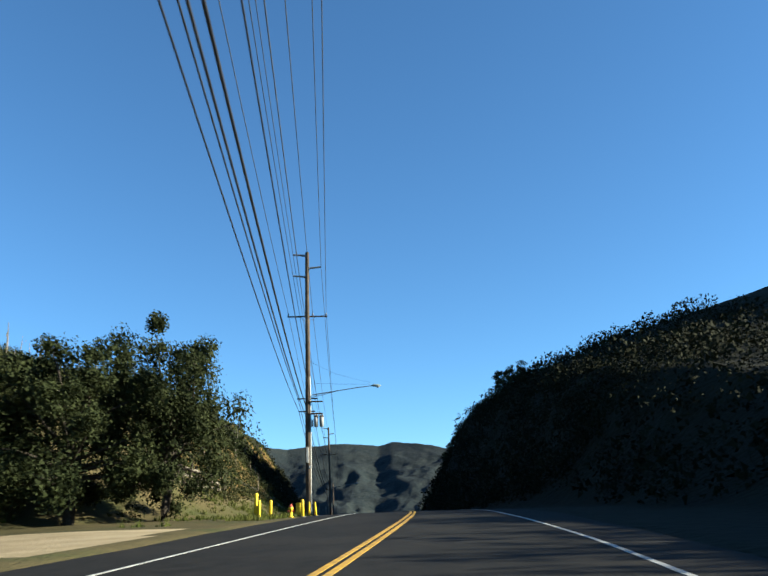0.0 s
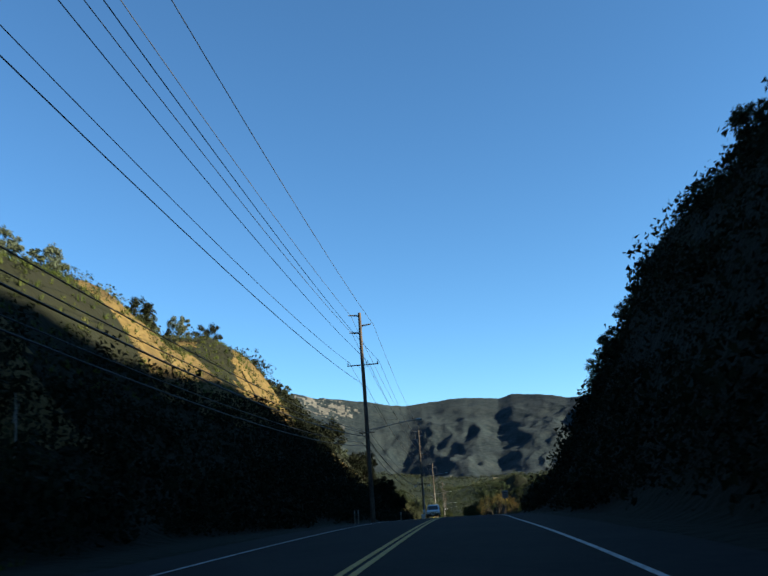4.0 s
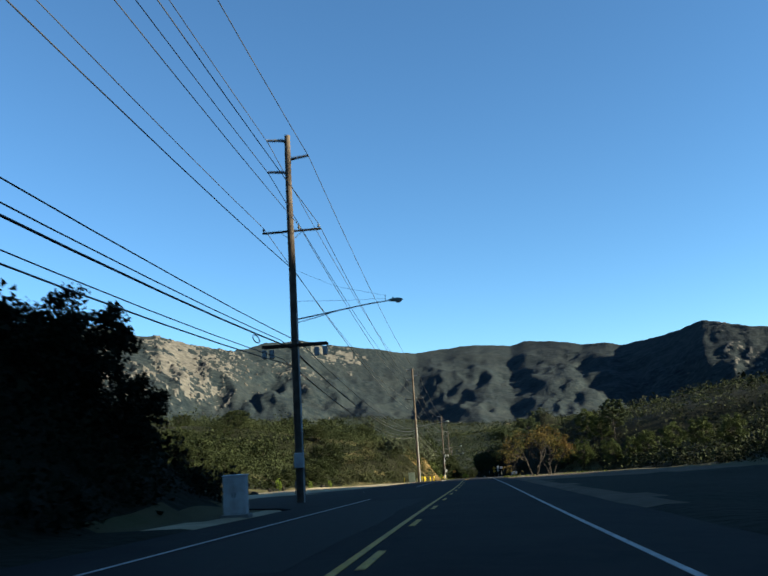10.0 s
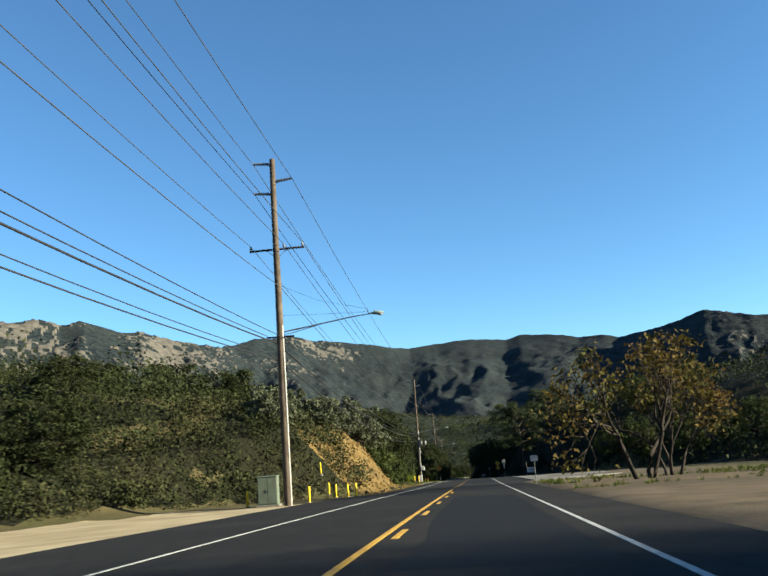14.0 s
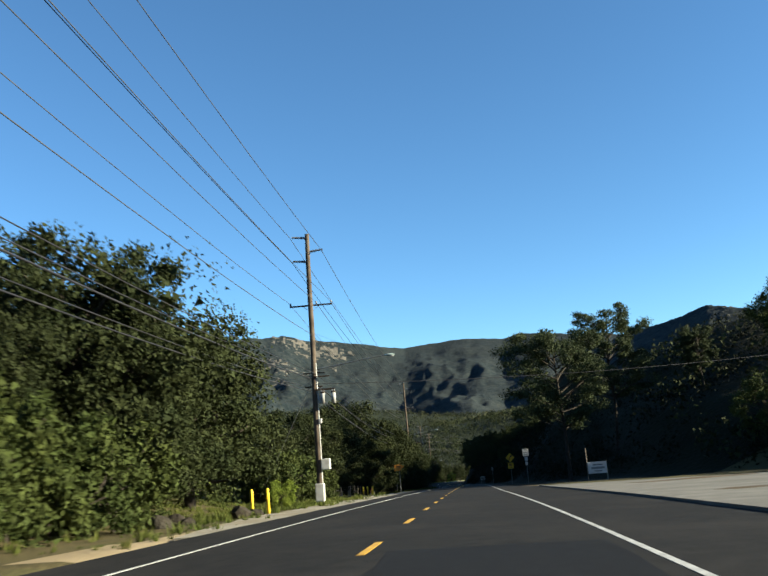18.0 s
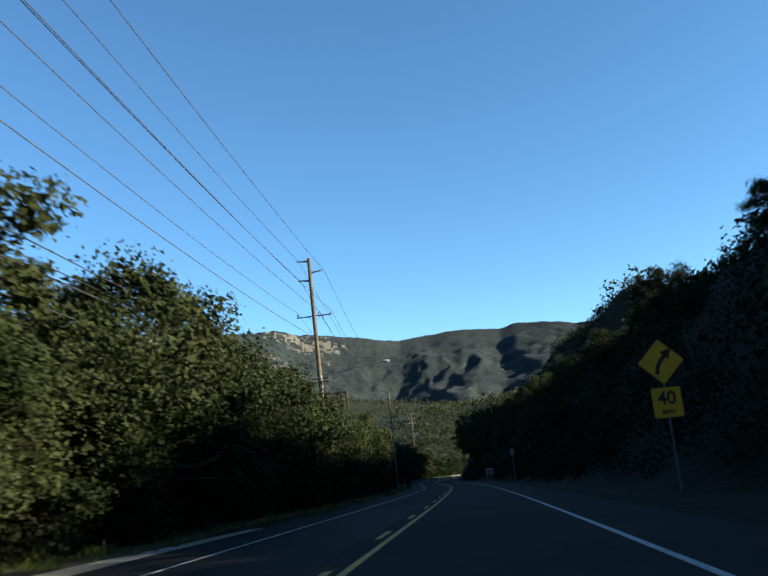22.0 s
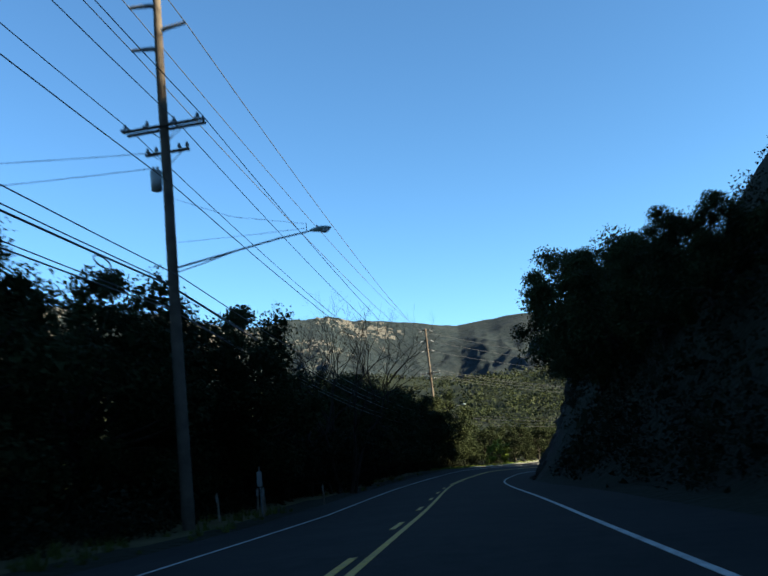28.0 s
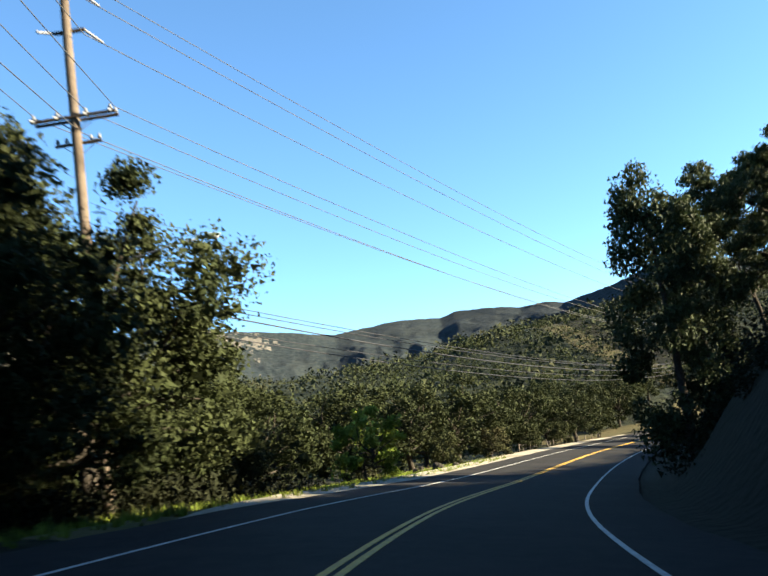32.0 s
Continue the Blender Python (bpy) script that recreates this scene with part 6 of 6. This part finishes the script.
fence((502, 548), -12.4, (0.35, 0.6, 0.85, 1.1), "sagging wire fence on weathered posts before the oaks", 2.6, 1.15, WIRE)
def plank_fence(ends, heights, label):
    f = tagged(new("fence"), label, "fence", "fences")
    pts = [Vector(on_ground(*e)) for e in ends]
    for k, p in enumerate(pts):
        for lean in ((6,) if k == 1 else (14, -9)):
            q = child("post", RAIL.setdefault(("dark", 1), tube_mesh("post", [([(0, 0, -0.4), (0, 0, 1.45)], [0.085, 0.075])], BARK, 8)), f, "dark weathered post")
            q.matrix_local = pose(p.x + 0.25 * (lean < 0), p.y, p.z, 0, -lean, 0)
    for h0, h1 in heights:
        a, b = pts[0] + Vector((-0.3, -0.1, h0)), pts[-1] + Vector((0.1, -0.1, h1))
        d = b - a
        bm = bmesh.new()
        box(bm, 0, 0, 0, d.length, 0.06, 0.15, bevel=0.012)
        q = part("rail", bm, DEAD_WOOD, f)
        q.matrix_local = Matrix.Translation((a + b) / 2) @ d.to_track_quat("X", "Z").to_matrix().to_4x4()


plank_fence(((52.8, -14.5), (55.2, -14.2), (58.0, -13.3)), ((1.2, 1.05), (0.75, 0.62), (0.2, 0.22)), "old pale plank fence on dark leaning posts")
laid = [tuple(Vector(on_ground(y, u)) + Vector((0, 0, 0.06))) for y, u in ((65.5, -16), (67, -15.3), (69, -14.6), (71, -14.1), (74, -13.7), (77.5, -13.4), (81, -12.4))]
tagged(new("drain_pipe", tube_mesh("drain_pipe", [(laid, 0.1)], SIGN_BLACK, 8)), "black drain pipe lying down the grassy slope", "pipe")
fallen = [tuple(Vector(on_ground(y, u)) + Vector((0, 0, h))) for y, u, h in ((60.5, -14.6, 0.1), (63, -15.2, 0.6), (66.5, -16, 0.7), (70, -17, 0.9))]
fork = [tuple(Vector(on_ground(y, u)) + Vector((0, 0, h))) for y, u, h in ((63, -15.2, 0.6), (66, -16.6, 1.2), (68, -17.4, 2.0))]
tagged(new("fallen_branch", tube_mesh("fallen_branch", [(fallen, np.linspace(0.13, 0.05, 4)), (fork, np.linspace(0.08, 0.03, 3))], DEAD_WOOD, 7)), "bleached fallen branch lying above the fence", "branch")
fence((630, 648), -11.5, (0.4, 0.8, 1.15), "pale wooden rail fence under the oaks", 3.0)
fence((846, 880), -9.8, (0.4, 0.8), "low wire fence outside the bend", 3.4, 1.0, WIRE)
fence((556, 600), -11.5, (0.4, 0.8, 1.1), "wire fence with leaning wooden posts", 3.2, 1.2, WIRE)

# ---- loose rocks, rubble and the rock cliff ----
ball = bmesh.new()
bmesh.ops.create_icosphere(ball, subdivisions=2, radius=1)
BV = np.array([v.co[:] for v in ball.verts])
BF = np.array([[v.index for v in f.verts] for f in ball.faces])
ball.free()


def boulder_mesh(seed):
    r = np.random.default_rng(seed)
    v = BV * (1 + 0.35 * np.sin(BV @ r.normal(size=(3, 4)) * 2.2 + r.random(4) * 6).mean(1))[:, None] * [1, 0.8, 0.7]
    return mesh_from("boulder", v, BF, ROCK, False)


BOULDERS = [boulder_mesh(k) for k in range(5)]
for y, u, s in ((449, -10.2, 0.55), (450.5, -9.6, 0.35), (455.5, -8.9, 0.6), (456.5, -8.4, 0.4), (452, -10.6, 0.5), (818, -8.8, 0.55), (821, -8.5, 0.4), (815, -9.4, 0.5), (384, -6.9, 0.3), (391, -6.6, 0.25), (399, -6.5, 0.35), (406, -6.6, 0.22), (620, -7.5, 0.4),
                (622, -7.9, 0.55), (300, -20, 0.5), (308, -20.5, 0.35), (330, -19, 0.4), (745, 5.9, 0.3), (736, 6.0, 0.25), (752, 6.0, 0.35), (65, -8.2, 0.3)):
    x, y, z = on_ground(y, u)
    b = tagged(new("boulder", BOULDERS[int(ro.integers(5))]), "rough brown boulder lying beside the road", "rock", "boulders along the road")
    b.matrix_world = pose(x, y, z + s * 0.25, ro.uniform(0, 40), ro.uniform(0, 40), ro.uniform(0, 360)) @ Matrix.Scale(s, 4)
# clods on the cut bank
clod = bmesh.new()
bmesh.ops.create_icosphere(clod, subdivisions=1, radius=1)
CV = np.array([v.co[:] for v in clod.verts])
CF = np.array([[v.index for v in f.verts] for f in clod.faces])
clod.free()
cp, cr = scatter(5200, 386, 434, -16, -6.2, 71)
cp = cp[off_face(cp, LEFT, -1, -0.4, 6.0)]
cs_ = 0.02 + 0.2 * cr.random(len(cp)) ** 6
cv = CV[None] * (1 + 0.35 * cr.normal(size=(len(cp), 12, 1))) * cs_[:, None, None] + cp[:, None]
tagged(new("earth_clods", mesh_from("earth_clods", cv.reshape(-1, 3), (CF[None] + 12 * np.arange(len(cp))[:, None, None]).reshape(-1, 3), CUT)), "ochre clods and stones on the cut bank", "clods", kind="stuff")
# earth heaps at the back of the turnout
for k, (y, u, w, h) in enumerate(((283, -24, 2.6, 1.0), (290, -23, 3.4, 1.1), (277, -25, 2.4, 0.8))):
    g = np.linspace(-1, 1, 25)
    X, Y = np.meshgrid(g, g)
    R = np.hypot(X, Y)
    Z = h * np.clip(1 - R, 0, 1) ** 0.8 * (1 + 0.35 * fbm(X * 9 + k * 7, Y * 9, 3, 3, 50 + k)) - 0.1
    i, j = np.meshgrid(np.arange(24), np.arange(24), indexing="ij")
    F = np.stack([i * 25 + j, i * 25 + j + 1, (i + 1) * 25 + j + 1, (i + 1) * 25 + j], -1).reshape(-1, 4)
    x, y, z = on_ground(y, u)
    m = tagged(new("earth_heap", mesh_from("earth_heap", np.stack([X * w, Y * w, Z], -1).reshape(-1, 3), F, DIRT, True)), "heap of pale dumped earth in the turnout", "earth heap", "earth heaps")
    m.location = (x, y, z)


def cliff():
    ys, zs = np.linspace(733, 778, 70), np.linspace(-0.4, 1, 44)
    Y, Q = np.meshgrid(ys, zs, indexing="ij")
    H = np.interp(Y, [733, 742, 752, 765, 778], [6, 10, 12, 9.5, 4])
    U = 5.9 + np.interp(Y, [733, 745, 752, 765, 778], [1.6, 0.7, 1.0, 1.6, 3.6]) + 5.4 * np.clip(Q, 0, 1) ** 0.9 + 0.8 * fbm(Y, Q * H, 4.5, 5, 61) + 0.5 * np.round(1.6 * fbm(Y * 1.3 + Q * H * 0.5, Q * H, 3.0, 3, 62)) + 6 * np.clip(Q - 0.93, 0, 1) / 0.07 * 0.5
    X = road_x(Y) + U
    Z = road_z(Y) + H * Q
    n, m = X.shape
    i, j = np.meshgrid(np.arange(n - 1), np.arange(m - 1), indexing="ij")
    F = np.stack([i * m + j, i * m + j + 1, (i + 1) * m + j + 1, (i + 1) * m + j], -1).reshape(-1, 4)
    me = mesh_from("rock_cliff", np.stack([X, Y, Z], -1).reshape(-1, 3), F, ROCK, False)
    tagged(new("rock_cliff", me), "dark craggy rock cliff close beside the bend", "cliff", kind="structure")


cliff()

# lot light
p = tagged(new("lot_light_pole"), "thin wooden light pole at the back of the side lot", "light pole")
x, y, z = on_ground(515, 34.2)
p.matrix_world = pose(x, y, -17.0)
child("shaft", tube_mesh("shaft", [([(0, 0, -0.5), (0, 0, 8.5)], [0.13, 0.1])], WOOD, 10), p)
child("arm", tube_mesh("arm", [([(0, 0, 8.1), (0.5, 0, 8.35), (0.9, 0, 8.35)], 0.025)], STEEL, 6), p)
bm = bmesh.new()
box(bm, 1.0, 0, 8.33, 0.4, 0.2, 0.14, bevel=0.04)
part("lamp_head", bm, LAMP_GREY, p, "grey lamp head")


# ---- pickup with a camper shell ----
def loft(sections, mat, name, parent, label="", smooth=False):
    """A closed skin through cross-sections (lists of points of one length)."""
    V = np.array([p for s in sections for p in s], float)
    k, n = len(sections[0]), len(sections)
    F = [[i * k + j, i * k + (j + 1) % k, (i + 1) * k + (j + 1) % k, (i + 1) * k + j] for i in range(n - 1) for j in range(k)]
    bm = bmesh.new()
    vs = [bm.verts.new(v) for v in V]
    for f in F:
        bm.faces.new([vs[q] for q in f])
    bm.faces.new([vs[q] for q in range(k)][::-1])
    bm.faces.new([vs[(n - 1) * k + q] for q in range(k)])
    bmesh.ops.recalc_face_normals(bm, faces=bm.faces)
    es = [e for e in bm.edges if e.calc_face_angle(0) > 0.5]
    bmesh.ops.bevel(bm, geom=es, offset=0.03, segments=2, affect="EDGES", profile=0.6, clamp_overlap=True)
    return part(name, bm, mat, parent, label, smooth)


CAR_PAINT = material("white car paint", [(0.3, (0.56, 0.58, 0.6)), (0.7, (0.64, 0.66, 0.68))], 2.0, 0.3, second=(4, (0.42, 0.42, 0.41), 0.3), spec=0.5)
CAR_GLASS = material("dark car glass", [(0.3, (0.012, 0.014, 0.016)), (0.7, (0.018, 0.02, 0.022))], 2.0, 0.08, spec=0.6)
CAR_BLACK = material("black trim", [(0.3, (0.015, 0.015, 0.015)), (0.7, (0.03, 0.03, 0.03))], 5.0, 0.6)
RUBBER = material("tyre rubber", [(0.3, (0.012, 0.012, 0.012)), (0.7, (0.022, 0.022, 0.022))], 20.0, 0.9, bump=0.3)
CHROME = material("dull chrome", [(0.3, (0.45, 0.45, 0.46)), (0.7, (0.55, 0.55, 0.56))], 3.0, 0.2, metal=0.9)


def pickup(y, u):
    t = tagged(new("pickup_truck"), "old white pickup truck with a camper shell on the road", "pickup truck")
    x = float(road_x(y)) + u
    t.matrix_world = pose(x, y, float(road_z(y)) + 0.03, math.degrees(math.atan(-0.045)), 0, 0)
    ring = lambda yy, w, z0, z1, in0=0.05: [(-w, yy, z0), (w, yy, z0), (w + 0.025, yy, z0 + 0.62 * (z1 - z0)), (w - in0, yy, z1), (w * 0.45, yy, z1 + 0.025), (-w * 0.45, yy, z1 + 0.025), (-w + in0, yy, z1), (-w - 0.025, yy, z0 + 0.62 * (z1 - z0))]
    loft([ring(0.03, 0.73, 0.5, 0.8, 0.08), ring(0.12, 0.78, 0.42, 0.86, 0.09), ring(0.6, 0.8, 0.36, 0.92, 0.09), ring(1.15, 0.81, 0.36, 0.98, 0.06), ring(1.3, 0.82, 0.36, 1.01, 0.04), ring(2.7, 0.82, 0.36, 1.02, 0.03), ring(4.6, 0.81, 0.42, 1.02, 0.03)], CAR_PAINT, "body", t)
    row = lambda yy, w, z: [(-w, yy, z), (w, yy, z)]
    loft([row(1.15, 0.75, 0.99) + row(2.75, 0.76, 1.0)[::-1], row(1.5, 0.69, 1.28) + row(2.72, 0.71, 1.3)[::-1], row(1.86, 0.6, 1.55) + row(2.68, 0.63, 1.57)[::-1], row(1.98, 0.55, 1.59) + row(2.62, 0.58, 1.61)[::-1]], CAR_PAINT, "cab", t)
    loft([row(2.72, 0.79, 1.0) + row(4.58, 0.79, 1.0)[::-1], row(2.76, 0.76, 1.36) + row(4.54, 0.76, 1.36)[::-1], row(2.84, 0.68, 1.64) + row(4.44, 0.68, 1.64)[::-1], row(2.95, 0.6, 1.7) + row(4.34, 0.6, 1.7)[::-1]], CAR_PAINT, "camper_shell", t, "white camper shell")
    bm = bmesh.new()
    box(bm, 0, 0.14, 0.36, 1.5, 0.3, 0.3, bevel=0.03)
    part("front_skirt", bm, CAR_BLACK, t, "black panel below the bumper")
    bm = bmesh.new()
    box(bm, 0, 2.3, 0.36, 1.45, 4.2, 0.16, bevel=0.02)
    part("chassis", bm, CAR_BLACK, t, "dark chassis")
    for s in (-1, 1):
        for yy in (0.85, 3.75):
            # A flat black disc paints the shade inside each wheel arch.
            bm = bmesh.new()
            lathe(bm, [(0.41, -0.012), (0.41, 0.012)], 28)
            bmesh.ops.rotate(bm, verts=bm.verts, cent=(0, 0, 0), matrix=Matrix.Rotation(radians(90), 3, "Y"))
            w = part("wheel_arch_shade", bm, CAR_BLACK, t, "black disc painting the shade in the wheel arch")
            w.matrix_local = pose(s * 0.832, yy, 0.4)
        bm = bmesh.new()
        box(bm, s * 0.835, 2.72, 0.7, 0.012, 0.02, 0.58, bevel=0.003)
        part("door_gap", bm, CAR_BLACK, t)
        bm = bmesh.new()
        box(bm, s * 0.848, 2.5, 0.86, 0.02, 0.15, 0.03, bevel=0.006)
        part("door_handle", bm, CAR_BLACK, t)

    def pane(name, pts, label=""):
        bm = bmesh.new()
        q = [Vector(p) for p in pts]
        n = (q[1] - q[0]).cross(q[2] - q[0]).normalized() * 0.012
        a = [bm.verts.new(p + n) for p in q]
        b = [bm.verts.new(p - n) for p in q]
        bm.faces.new(a)
        bm.faces.new(b[::-1])
        for k in range(len(q)):
            bm.faces.new((a[k], b[k], b[(k + 1) % len(q)], a[(k + 1) % len(q)]))
        bmesh.ops.recalc_face_normals(bm, faces=bm.faces)
        return part(name, bm, CAR_GLASS, t, label)

    pane("windscreen", [(-0.68, 1.2, 1.04), (0.68, 1.2, 1.04), (0.64, 1.49, 1.28), (0.56, 1.83, 1.535), (-0.56, 1.83, 1.535), (-0.64, 1.49, 1.28)], "dark windscreen")
    for s in (-1, 1):
        pane("side_window", [(s * 0.755, 1.4, 1.05), (s * 0.755, 2.6, 1.05), (s * 0.645, 2.55, 1.53), (s * 0.635, 1.92, 1.52)])
        pane("shell_window", [(s * 0.785, 2.95, 1.14), (s * 0.785, 4.4, 1.14), (s * 0.735, 4.3, 1.5), (s * 0.735, 2.98, 1.5)])
        bm = bmesh.new()
        box(bm, s * 0.57, -0.012, 0.7, 0.27, 0.05, 0.15, bevel=0.02)
        part("headlight", bm, LENS, t, "rectangular headlight")
        bm = bmesh.new()
        box(bm, s * 0.9, 1.55, 1.08, 0.14, 0.08, 0.14, bevel=0.03)
        part("mirror", bm, CAR_BLACK, t)
        for yy in (0.85, 3.75):
            bm = bmesh.new()
            lathe(bm, [(0.2, -0.1), (0.31, -0.1), (0.335, -0.06), (0.335, 0.06), (0.31, 0.1), (0.2, 0.1)], 24)
            bmesh.ops.rotate(bm, verts=bm.verts, cent=(0, 0, 0), matrix=Matrix.Rotation(radians(90), 3, "Y"))
            w = part("wheel", bm, RUBBER, t, "black tyre", True)
            w.matrix_local = pose(s * 0.75, yy, 0.335)
            bm = bmesh.new()
            lathe(bm, [(0.2, -0.06), (0.2, 0.06), (0.12, 0.085), (0.06, 0.09)], 20)
            bmesh.ops.rotate(bm, verts=bm.verts, cent=(0, 0, 0), matrix=Matrix.Rotation(radians(90 * s), 3, "Y"))
            part("rim", bm, CHROME, w, "steel rim", True)
    bm = bmesh.new()
    box(bm, 0, -0.005, 0.7, 1.5, 0.05, 0.2, bevel=0.012)
    g = part("grille", bm, CAR_BLACK, t, "black grille")
    for k in range(4):
        bm = bmesh.new()
        box(bm, 0, -0.034, 0.64 + 0.04 * k, 0.82, 0.012, 0.01)
        part("slat", bm, CHROME, g)
    bm = bmesh.new()
    box(bm, 0, -0.1, 0.5, 1.66, 0.14, 0.15, bevel=0.03)
    b = part("bumper", bm, CAR_BLACK, t, "dark bumper")
    bm = bmesh.new()
    box(bm, 0, -0.105, 0.575, 1.64, 0.14, 0.025, bevel=0.008)
    part("bumper_strip", bm, CHROME, b, "bright strip along the bumper")
    bm = bmesh.new()
    box(bm, 0.02, -0.18, 0.44, 0.32, 0.012, 0.16, bevel=0.004)
    part("number_plate", bm, SIGN_WHITE, t)
    bm = bmesh.new()
    box(bm, 0.02, -0.188, 0.44, 0.24, 0.006, 0.05)
    part("text_bar", bm, SIGN_BLACK, t)


pickup(186.3, -2.35)
